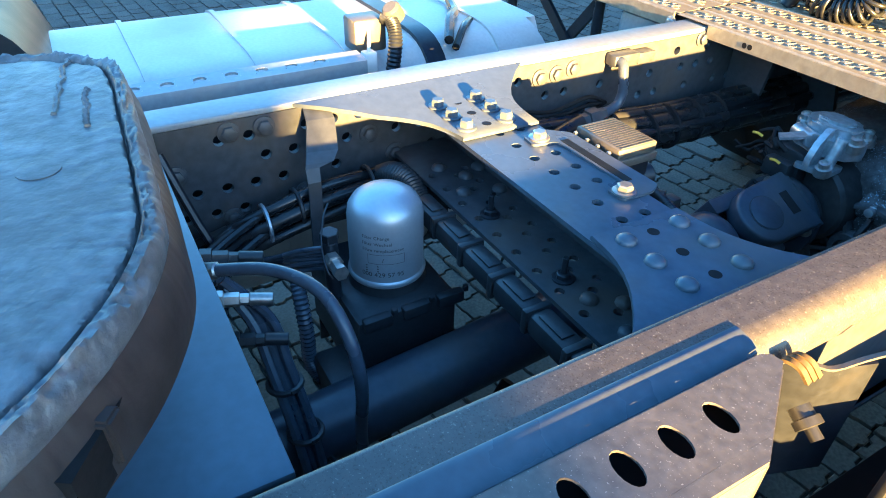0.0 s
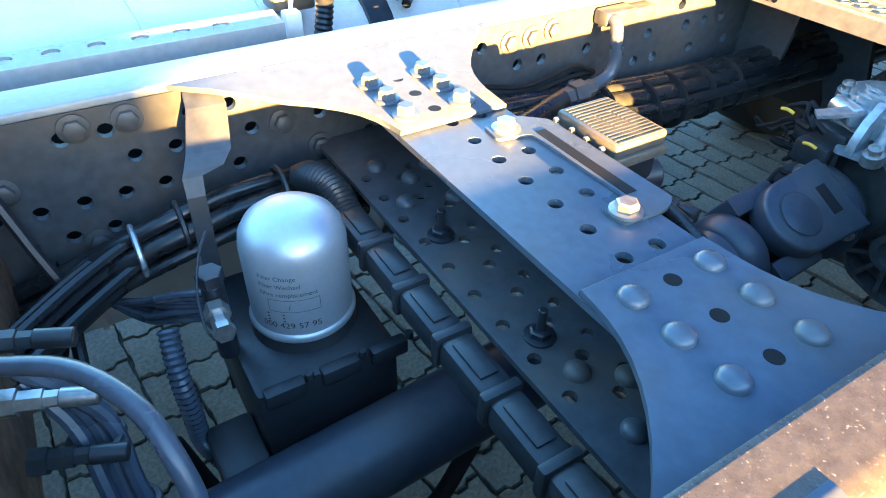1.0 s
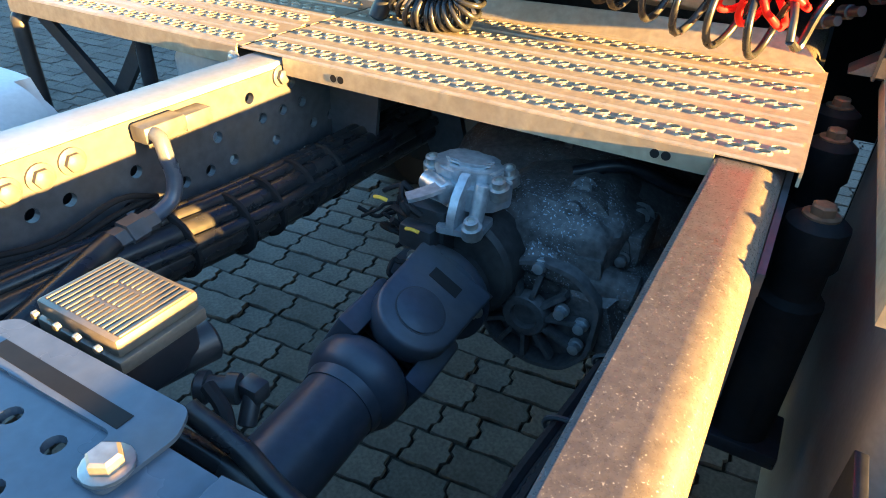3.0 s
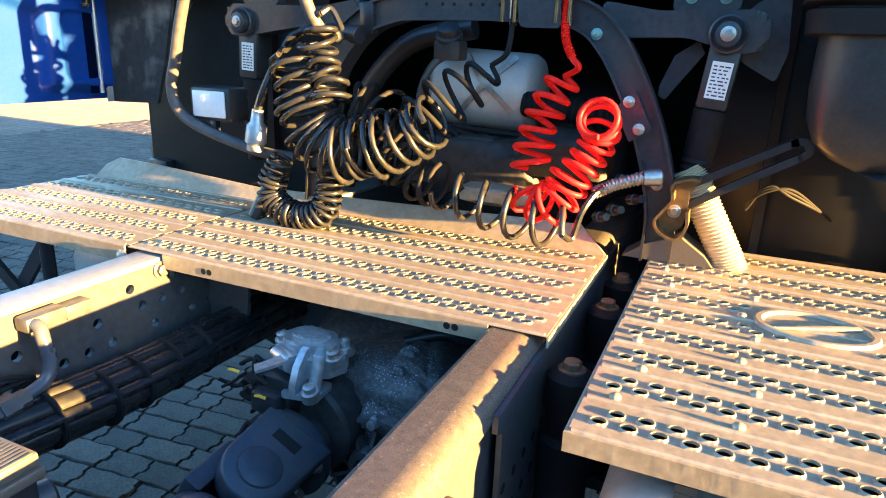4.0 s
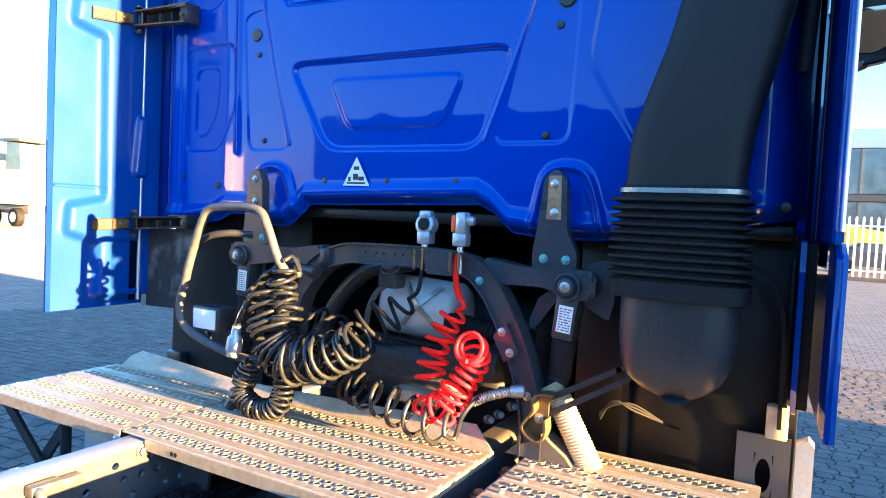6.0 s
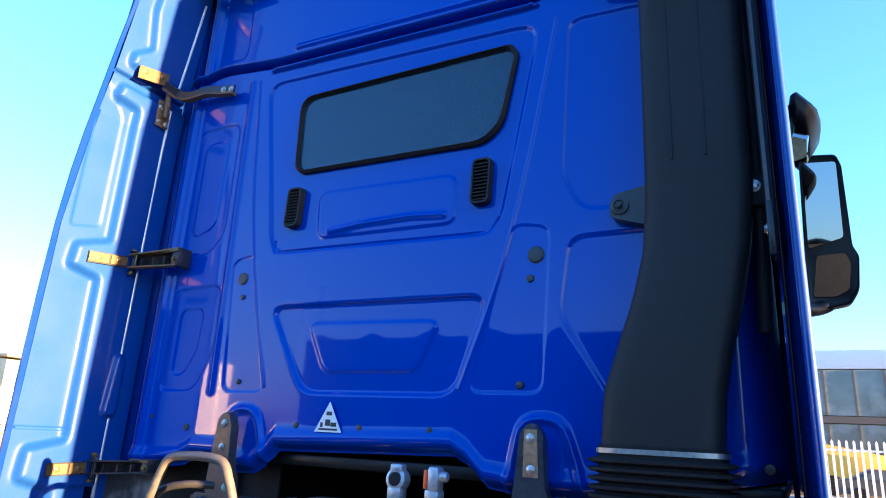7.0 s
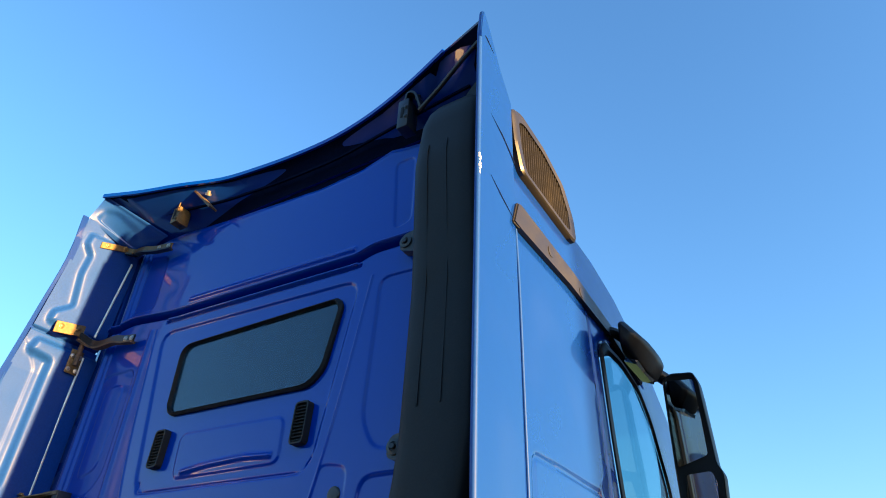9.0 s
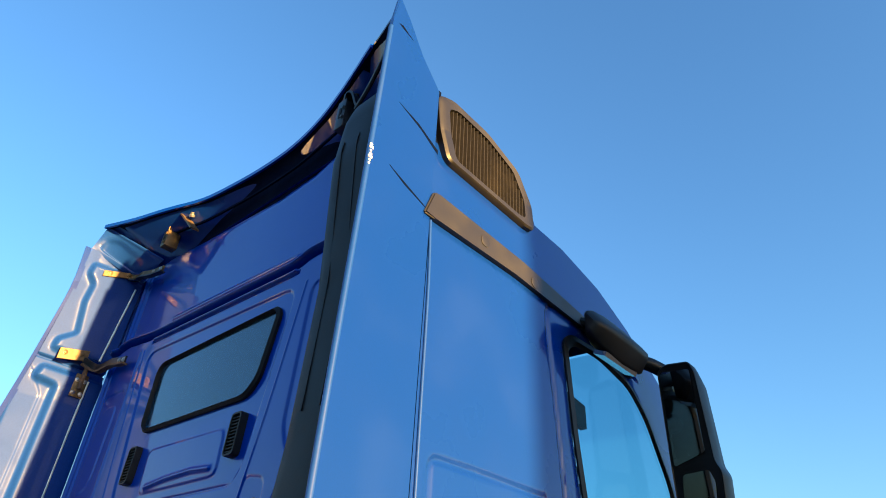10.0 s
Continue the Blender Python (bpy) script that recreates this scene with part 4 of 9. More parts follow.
    for k, y in ((0.96, -0.50), (1.0, -0.515), (1.0, -0.648), (0.97, -0.655), (0.90, -0.655), (0.87, -0.622)):
        rows.append([bm.verts.new((x, y, z)) for x, z in face(k)])
    skin(bm, rows)
    bm.faces.new(rows[-1])
    lathe(bm, (c.x - 0.017, -0.638, c.z - 0.005), (0, -1, 0), [(0, 0.042), (0.018, 0.040), (0.022, 0.036), (0.022, 0.024), (0.010, 0.022)], 24)
    cover = part("retarder_cover", bm, M_COVER, g, "grey ribbed octagonal cover with a round hub")
    hub = Vector((c.x - 0.017, -0.648, c.z - 0.005))
    for i in range(11):
        a = 2 * math.pi * i / 11 + 0.2
        bm = BM()
        strap(bm, [hub + Vector((math.cos(a) * 0.038, 0, math.sin(a) * 0.038)), hub + Vector((math.cos(a) * 0.090, 0.002, math.sin(a) * 0.090))], 0.008, 0.020, 0, (0, 1, 0))
        part("rib", bm, M_COVER, cover)
    for x, z in [(0.130, 0.790), (0.197, 0.803), (0.150, 0.763), (0.241, 0.731), (0.276, 0.716), (0.273, 0.673)]:
        bm = BM()
        lathe(bm, (x, -0.645, z), (0, -1, 0), [(0, 0.0125), (0.008, 0.012), (0.009, 0.0095), (0.020, 0.0095), (0.021, 0.006)], 12)
        part("bolt", bm, M_ALU, cover)
    # aluminium actuator
    bm = BM()
    body = round_poly([(-0.01, -0.605), (0.07, -0.585), (0.125, -0.615), (0.135, -0.665), (0.09, -0.695), (0.03, -0.70), (-0.015, -0.67)], 0.02, 3)
    prism(bm, body, "z", 0.885, 0.922)
    mid = (0.06, -0.645)
    prism(bm, [(mid[0] + (p[0] - mid[0]) * 0.78, mid[1] + (p[1] - mid[1]) * 0.74) for p in body], "z", 0.922, 0.944)
    prism(bm, [(mid[0] + (p[0] - mid[0]) * 0.55, mid[1] + (p[1] - mid[1]) * 0.45) for p in body], "z", 0.944, 0.951)
    bmesh.ops.bevel(bm, geom=[e for e in bm.edges if abs(e.verts[0].co.z - e.verts[1].co.z) < 1e-5], offset=0.005, segments=2, affect="EDGES")
    act = part("actuator", bm, M_ALU, g, "bright cast aluminium actuator")
    bm = BM()
    prism(bm, [(-0.66, 0.945), (-0.69, 0.94), (-0.715, 0.915), (-0.728, 0.885), (-0.73, 0.862), (-0.66, 0.862)], "x", 0.066, 0.080)
    prism(bm, round_poly([(0.05, -0.735), (0.12, -0.72), (0.115, -0.66), (0.045, -0.67)], 0.01), "z", 0.858, 0.868)
    rod(bm, (0.10, -0.70, 0.866), (0.10, -0.68, 0.93), 0.012, 12)
    part("bracket", bm, M_ALU, act, "cast rib and foot")
    bm = BM()
    rod(bm, (0.0, -0.675, 0.908), (0.055, -0.705, 0.912), 0.017, 18)
    part("motor", bm, M_ALU, act)
    for x, y, z in ((0.122, -0.665, 0.922), (-0.005, -0.645, 0.922), (0.105, -0.715, 0.872), (0.115, -0.615, 0.922), (0.03, -0.605, 0.922)):
        bm = BM()
        lathe(bm, (x, y, z - 0.012), (0, -0.25, 1), [(0, 0.017), (0.018, 0.016), (0.019, 0.011), (0.030, 0.011), (0.031, 0.006), (0.026, 0.006)], 14)
        part("bolt", bm, M_STEEL, act)
    bm = BM()
    strap(bm, [(0.045, -0.705, 0.922), (0.025, -0.735, 0.916), (0.01, -0.75, 0.912)], 0.026, 0.006, 4, (0, 0, 1))
    part("lever", bm, M_ALU, act)
    bm = BM()
    box(bm, -0.03, 0.06, -0.72, -0.62, 0.80, 0.885, 0.012)
    box(bm, -0.01, 0.05, -0.745, -0.70, 0.82, 0.86, 0.006)
    part("plug_block", bm, M_BLACK, g)
    # black tangle of wires round the plug block
    rnd = random.Random(207)
    for i in range(16):
        p0 = Vector((rnd.uniform(-0.045, 0.045), rnd.uniform(-0.755, -0.68), rnd.uniform(0.79, 0.895)))
        way = [p0]
        for k in range(4):
            way.append(way[-1] + Vector((rnd.uniform(-0.03, 0.022), rnd.uniform(-0.02, 0.025), rnd.uniform(-0.022, 0.022))))
        bm = BM()
        tube(bm, way, rnd.choice((0.003, 0.004, 0.0055)), 6, 5)
        part("wire", bm, M_RUBBER, g)
    for x, z in ((-0.045, 0.90), (0.012, 0.862)):
        bm = BM()
        tube(bm, [(x, -0.755, z), (x + 0.012, -0.757, z + 0.003), (x + 0.022, -0.753, z - 0.001)], 0.003, 6, 3)
        part("cable_tie", bm, M_YELLOW, g, "yellow tie on the wires")
    # heat shield sheet over the box
    bm = BM()
    prism(bm, [(-0.30, 0.97), (-0.18, 0.985), (-0.13, 0.80), (-0.20, 0.72)], "y", -0.30, -0.285)
    part("shield", bm, M_FRAME, g)


build_gearbox()

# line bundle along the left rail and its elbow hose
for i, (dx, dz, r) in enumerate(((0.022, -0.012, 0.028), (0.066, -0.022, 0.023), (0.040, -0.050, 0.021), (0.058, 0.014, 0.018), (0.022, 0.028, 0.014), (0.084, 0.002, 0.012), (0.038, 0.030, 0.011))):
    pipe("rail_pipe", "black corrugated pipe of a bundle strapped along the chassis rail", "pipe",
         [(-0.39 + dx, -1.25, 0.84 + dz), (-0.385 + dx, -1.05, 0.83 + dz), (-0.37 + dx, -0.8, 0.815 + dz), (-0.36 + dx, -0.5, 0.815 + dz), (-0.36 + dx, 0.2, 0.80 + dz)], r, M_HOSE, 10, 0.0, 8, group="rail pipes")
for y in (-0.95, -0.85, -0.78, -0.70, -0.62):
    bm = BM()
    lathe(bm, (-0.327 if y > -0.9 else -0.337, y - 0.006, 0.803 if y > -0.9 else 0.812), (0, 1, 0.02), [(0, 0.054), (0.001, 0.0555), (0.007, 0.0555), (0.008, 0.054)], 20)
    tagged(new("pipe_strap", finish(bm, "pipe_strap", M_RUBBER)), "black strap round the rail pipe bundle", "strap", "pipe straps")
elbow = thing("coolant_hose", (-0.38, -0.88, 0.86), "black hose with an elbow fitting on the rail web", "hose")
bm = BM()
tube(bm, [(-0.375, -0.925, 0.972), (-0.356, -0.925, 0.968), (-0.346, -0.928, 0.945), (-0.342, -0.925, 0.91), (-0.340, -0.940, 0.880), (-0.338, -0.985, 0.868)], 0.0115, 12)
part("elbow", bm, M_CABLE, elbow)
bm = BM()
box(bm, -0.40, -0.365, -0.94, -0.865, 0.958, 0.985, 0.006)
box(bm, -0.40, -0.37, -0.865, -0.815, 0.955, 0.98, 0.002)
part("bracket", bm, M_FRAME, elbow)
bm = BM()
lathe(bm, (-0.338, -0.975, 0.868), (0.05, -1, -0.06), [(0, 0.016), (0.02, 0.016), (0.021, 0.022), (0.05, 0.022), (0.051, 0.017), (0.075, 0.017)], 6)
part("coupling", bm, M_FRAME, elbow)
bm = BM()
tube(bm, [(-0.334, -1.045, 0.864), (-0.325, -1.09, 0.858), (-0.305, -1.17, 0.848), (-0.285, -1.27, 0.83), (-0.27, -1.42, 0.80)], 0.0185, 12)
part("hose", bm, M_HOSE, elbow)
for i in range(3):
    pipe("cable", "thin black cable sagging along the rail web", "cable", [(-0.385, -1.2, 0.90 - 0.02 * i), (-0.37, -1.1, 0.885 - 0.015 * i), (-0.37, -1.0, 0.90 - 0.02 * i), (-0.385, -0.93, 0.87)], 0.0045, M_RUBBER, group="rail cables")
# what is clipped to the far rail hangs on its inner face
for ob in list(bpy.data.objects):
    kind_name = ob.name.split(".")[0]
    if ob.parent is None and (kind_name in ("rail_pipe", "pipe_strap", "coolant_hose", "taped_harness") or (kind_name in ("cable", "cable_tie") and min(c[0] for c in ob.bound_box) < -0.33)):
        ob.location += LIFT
# sleeved cables on the inside of the near rail
for i in range(5):
    a, b = 0.0085 * i - 0.008, 0.005 * (i % 2) + 0.004 * math.sin(i * 2.1)
    pipe("sleeved_cable", "black ribbed cable sleeve along the inside of the chassis rail", "cable",
         [(0.420 - a * 0.4, -0.45, 0.80), (0.408 - a * 0.6, -0.62, 0.814 - b), (0.396 - a * 0.8, -0.74, 0.828 - b), (0.388 - a, -0.84, 0.840 - b), (0.384 - a, -0.95, 0.860 - b), (0.382 - a, -1.04, 0.880 - b), (0.380 - a, -1.12, 0.895 - b), (0.378 - a, -1.25, 0.90)], 0.0075, M_RUBBER, 8, 0.09, 16, group="sleeved cables")
for y, z, x in ((-0.86, 0.841, 0.376), (-1.01, 0.871, 0.371)):
    bm = BM()
    tube(bm, [(x + 0.027 * math.cos(a), y, z + 0.015 * math.sin(a)) for a in [2 * math.pi * q / 18 for q in range(19)]], 0.003, 6, 0)
    tagged(new("cable_tie", finish(bm, "cable_tie", M_BLACK)), "black plastic tie round the sleeved cables", "cable tie", "cable ties")


# ---- fifth wheel and its mounting plate ----
def build_fifth_wheel():
    f = thing("fifth_wheel", (0.0, -2.3, 1.0), "greasy grey fifth wheel plate with a worn scraped edge", "fifth wheel")
    pts = [(-0.45, -1.95), (-0.38, -1.918), (-0.15, -1.925), (0.0, -1.932), (0.12, -1.945), (0.22, -1.985), (0.30, -2.04), (0.37, -2.11), (0.44, -2.22), (0.47, -2.40), (0.47, -2.75), (-0.50, -2.75), (-0.50, -2.1)]
    rp = smooth_path([(p[0], p[1], 0) for p in pts + pts[:1]], 40)
    outline = [(p.x, p.y) for p in rp[:-1]]
    c = Vector((0.0, -2.35))

    def rings_of(bm, levels):
        rows = []
        for z, s, amp in levels:
            row = []
            for q in outline:
                w = Vector(q)
                k = noise.noise(Vector((q[0] * 22, q[1] * 22, s * 40))) + 0.8 * noise.noise(Vector((q[0] * 60, q[1] * 60, s * 90))) + 0.7 * noise.noise(Vector((q[0] * 130, q[1] * 130, s * 160)))
                p = c + (w - c) * (s + amp * k * 0.8)
                row.append(bm.verts.new((p.x, p.y, z + amp * k * 0.55)))
            rows.append(row)
        skin(bm, rows)
        return rows
    bm = BM()
    rows = rings_of(bm, ((1.0115, 1.034, 0.0), (1.03, 1.034, 0.001), (1.055, 1.028, 0.002), (1.075, 1.016, 0.003), (1.089, 1.003, 0.002)))
    part("skirt", bm, M_SKIRT, f, "brown worn side of the plate", 60)
    bm = BM()
    rows = rings_of(bm, ((1.088, 1.0025, 0.0), (1.100, 1.002, 0.003), (1.109, 0.996, 0.007), (1.115, 0.989, 0.009), (1.118, 0.983, 0.011), (1.120, 0.976, 0.011), (1.119, 0.968, 0.010), (1.120, 0.961, 0.009), (1.116, 0.954, 0.007), (1.103, 0.950, 0.004), (1.102, 0.945, 0.004), (1.116, 0.941, 0.004), (1.118, 0.930, 0.002), (1.118, 0.80, 0.0008), (1.118, 0.5, 0.0), (1.118, 0.05, 0.0)))
    bm.faces.new(rows[-1])
    part("top_plate", bm, M_GREASE, f, "grey top plate with ragged grease along the rim", 60)
    bm = BM()
    lathe(bm, (-0.06, -2.045, 1.1175), (0, 0, 1), [(0, 0.024), (0.0015, 0.024), (0.002, 0.02)], 24)
    part("grease_plug", bm, M_GREASE, f)
    # proud dark block, its colour standing for the notch's shade
    bm = BM()
    prism(bm, [(0.266, -2.038), (0.283, -2.014), (0.354, -2.058), (0.337, -2.084)], "z", 1.015, 1.066)
    recess = part("lock_recess", bm, M_RUBBER, f, "dark block painted as a shaded notch in the side of the plate")
    bm = BM()
    prism(bm, [(0.285, -2.036), (0.298, -2.016), (0.316, -2.028), (0.303, -2.048)], "z", 1.02, 1.072)
    bmesh.ops.bevel(bm, geom=bm.edges[:], offset=0.003, segments=2, affect="EDGES")
    part("lock_lever", bm, M_SKIRT, recess)
    # smeared grease ridges across the plate
    for k, (x0, y0, x1, y1) in enumerate(((-0.44, -1.99, -0.22, -2.02), (-0.30, -1.975, -0.16, -1.985))):
        bm = BM()
        pts3 = []
        for i in range(16):
            g = i / 15
            pts3.append((x0 + (x1 - x0) * g, y0 + (y1 - y0) * g + 0.008 * noise.noise(Vector((g * 9, k * 5.0, 0))), 1.1182 + 0.001 * noise.noise(Vector((g * 14, k, 3)))))
        tube(bm, pts3, 0.0035, 6, 3, 0.25)
        part("grease_ridge", bm, M_GREASE, f)
    bm = BM()
    box(bm, 0.30, 0.345, -2.30, -2.16, 1.0, 1.10, 0.01)
    part("pivot_lug", bm, M_RUST, f)
    f.location, f.scale = (0.246, -2.187, 1.163), (0.66, 0.66, 0.66)
    pb = thing("bearing_bracket", (0.24, -2.25, 1.01), "dark steel bearing bracket carrying the fifth wheel on its mounting plate", "bracket")
    bm = BM()
    prism(bm, [(-2.42, 1.0108), (-2.08, 1.0108), (-2.13, 1.172), (-2.37, 1.172)], "x", 0.06, 0.40)
    bmesh.ops.bevel(bm, geom=bm.edges[:], offset=0.008, segments=2, affect="EDGES")
    part("casting", bm, M_SKIRT, pb)
    p = thing("mounting_plate", (0.0, -2.3, 0.97), "bare blue-grey steel mounting plate across the chassis rails", "mounting plate")
    bm = BM()
    box(bm, -0.40, 0.38, -2.75, -1.905, 1.0005, 1.0105, 0.002)
    part("plate", bm, M_MOUNT, p)
    bm = BM()
    box(bm, -0.39, 0.37, -1.925, -1.913, 0.80, 1.0)
    part("front_skirt", bm, M_RUST, p, "rust-brown front skirt")
    # holes are dark discs, their shade put into the colour
    for x in (-0.02, 0.03):
        bm = BM()
        lathe(bm, (x, -1.94, 1.0105), (0, 0, 1), [(0, 0.007), (0.0006, 0.007)], 12)
        part("hole", bm, M_BLACK_SHADE, p)
    pipe("strut_rod", "thin black rod leaning from the mounting plate", "rod", [(-0.33, -1.90, 0.98), (-0.28, -1.87, 0.87), (-0.24, -1.84, 0.78)], 0.008, M_IRON, 8, 0, 2)


build_fifth_wheel()


def build_mudguard_brackets():
    b = thing("mudguard_bracket", (0.52, -1.65, 0.9), "blue-grey angle bracket with long holes bolted to the chassis rail", "bracket")
    bm = BM()
    prism(bm, [(0.4235, 0.9998), (0.4255, 1.0010), (0.432, 1.0008), (0.447, 0.9985), (0.4585, 0.992), (0.4585, 0.989), (0.446, 0.996)], "y", -2.4, -1.447)
    part("upstand", bm, M_PLATE, b, "rolled blue-grey upstand")
    bm = BM()
    holes = [(-1.560 - 0.055 * i, 0.503, 0.0115, 0.019) for i in range(15)]
    pierced(bm, (-2.4, -1.535, 0.466, 0.538), holes, lambda u, v, w: (v, u, 1.003 - w), 0.003, 16)
    part("flange", bm, M_BRKT, b, "dusty flange with long holes", 0)
    bm = BM()
    prism(bm, [(0.466, -1.5352), (0.466, -1.462), (0.472, -1.452), (0.484, -1.450), (0.538, -1.5352)], "z", 0.997, 1.003)
    prism(bm, [(0.5381, -1.5352), (0.555, -1.561), (0.555, -2.4), (0.5381, -2.4)], "z", 0.997, 1.003)
    prism(bm, [(0.466, -2.4), (0.466, -1.462), (0.461, -1.462), (0.461, -2.4)], "z", 0.93, 0.996)
    part("flange_edge", bm, M_BRKT, b)
    bm = BM()
    slab(bm, ((0.5512, -2.4, 0.915), (0.5512, -1.563, 0.915), (0.5512, -1.563, 0.9965), (0.5512, -2.4, 0.9965)), (1, 0, 0), 0.004)
    slab(bm, ((0.553, -1.561, 0.915), (0.486, -1.454, 0.915), (0.486, -1.454, 0.9965), (0.553, -1.561, 0.9965)), (0.85, 0.53, 0), 0.003)
    part("down_lip", bm, M_BRKT, b, "turned-down outer lip")
    # black plate added close below, painting the long holes' shade
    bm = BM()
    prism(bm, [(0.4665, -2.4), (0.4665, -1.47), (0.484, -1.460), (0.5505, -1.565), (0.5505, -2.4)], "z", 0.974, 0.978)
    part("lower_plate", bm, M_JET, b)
    c = thing("pipe_clamp", (0.52, -1.36, 0.95), "golden chromated pipe clamp on the rail side", "clamp")
    bm = BM()
    for i in range(3):
        strap(bm, [(0.4675, -1.432 + 0.009 * i, 0.972), (0.476, -1.430 + 0.009 * i, 0.988), (0.490, -1.424 + 0.009 * i, 0.986), (0.500, -1.416 + 0.009 * i, 0.970)], 0.004, 0.0065, 4, (0, 1, 0))
    part("clamp", bm, M_BRASS, c)
    bm = BM()
    lathe(bm, (0.505, -1.425, 0.945), (0.6, -0.1, -0.3), [(0, 0.012), (0.012, 0.012), (0.013, 0.015), (0.022, 0.015), (0.023, 0.007), (0.036, 0.007)], 12)
    part("fitting", bm, M_IRON, c)
    e = thing("valve_carrier", (0.75, -1.2, 0.6), "black steel carrier with a folded front plate, and an unseen box blocking the sun", "carrier")
    # unseen box, added to block low sun from the ground below
    bm = BM()
    box(bm, 0.93, 1.16, -1.84, -0.88, 0.05, 0.90, 0.01)
    part("box", bm, M_BLACK, e)
    # added black sheet, painted as the dark void beside the rail
    bm = BM()
    box(bm, 0.505, 0.925, -2.05, -0.90, 0.60, 0.62, 0.004)
    part("void_filler", bm, M_JET, e, "black sheet added for the dark void between rail and box")
    # lighter strip paints the sun on the plate's edge
    bm = BM()
    strap(bm, [(0.468, -1.417, 0.972), (0.470, -1.39, 0.987), (0.50, -1.368, 0.985), (0.512, -1.352, 0.983), (0.522, -1.32, 0.99), (0.535, -1.29, 1.0)], 0.006, 0.003, 3, (0, 0, 1))
    part("front_edge", bm, M_BRONZE, e, "folded edge, its sunlit gold put into a lighter bronze")
    bm = BM()
    prism(bm, [(0.474, -1.392), (0.505, -1.372), (0.53, -1.30), (0.526, -1.298), (0.50, -1.366), (0.472, -1.386)], "z", 0.80, 0.982)
    part("front_plate", bm, M_IRON, e)
    bm = BM()
    box(bm, 0.60, 0.612, -1.36, -0.95, 0.70, 0.93, 0.002)
    part("side_plate", bm, M_IRON, e)
    for o in (b, c):
        o.location += Vector((0.019, 0, 0.03))
    # perforated flange beside the far rail
    d = thing("side_flange", (-0.54, -1.68, 0.95), "light grey sheet flange with round holes beside the chassis rail", "bracket")
    bm = BM()
    holes = [(-1.90 + 0.061 * i, 0.45, 0.013, 0.2) for i in range(7)]
    pierced(bm, (-2.1, -1.44, 0.0, 1.0), holes, lambda u, v, w: (-0.575 + 0.055 * v, u, 1.016 - 0.004 * v - w), 0.005, 14)
    part("top", bm, M_RAILGREY, d, "", 0)
    bm = BM()
    box(bm, -0.522, -0.516, -2.1, -1.44, 0.93, 1.012, 0.001)
    part("side", bm, M_RAILGREY, d)
    # added dark sheet: keeps bright surfaces out of the web's holes
    bm = BM()
    box(bm, -0.514, -0.508, -2.1, -0.66, 0.70, 0.975, 0.001)
    part("hole_backing", bm, M_BLACK_SHADE, d, "dark sheet added behind the rail web to shade its holes")


build_mudguard_brackets()


# ---- right rear mudguard (beside the camera) ----
def build_mudguard(x0, x1, yc, name_label):
    m = thing("mudguard", ((x0 + x1) / 2, yc, 0.5), name_label, "mudguard", "mudguards")
    bm = BM()
    n = 18
    rows = []
    for r in (0.64, 0.625):
        row = []
        for i in range(n + 1):
            a = math.pi * (0.02 + 0.96 * i / n)
            ca, sa = math.cos(a), math.sin(a)
            row.append((yc + math.copysign(abs(ca) ** 0.5, ca) * r, 0.50 + sa ** 0.5 * r * 1.12))
        rows.append(row)
    prism(bm, rows[0] + rows[1][::-1], "x", x0, x1)
    part("shell", bm, M_BLACK, m)
    # unseen closed sides, added to keep the sun off plate and rails
    for xs in (x0 - 0.006, x1):
        bm = BM()
        prism(bm, rows[0], "x", xs, xs + 0.006)
        part("sun_blocker", bm, M_BLACK, m)
    w = thing("rear_wheel", ((x0 + x1) / 2, yc, 0.0), "black truck tyre on a steel rim", "wheel", "rear wheels")
    bm = BM()
    lathe(bm, (x0 + 0.02, yc, 0.50), (1, 0, 0), [(0, 0.29), (0.0, 0.44), (0.03, 0.49), (0.06, 0.50), (x1 - x0 - 0.10, 0.50), (x1 - x0 - 0.06, 0.48), (x1 - x0 - 0.04, 0.44), (x1 - x0 - 0.04, 0.29)], 40)
    part("tyre", bm, M_RUBBER, w)
    bm = BM()
    lathe(bm, (x0 + 0.10, yc, 0.50), (1, 0, 0), [(0, 0.288), (0.3, 0.288), (0.3, 0.25), (0.2, 0.16), (0.2, 0.0)], 30)
    part("rim", bm, M_STEEL, w)


build_mudguard(0.72, 1.22, -2.35, "black plastic mudguard over the rear wheel")
build_mudguard(-1.22, -0.70, -2.62, "black plastic mudguard over the rear wheel")


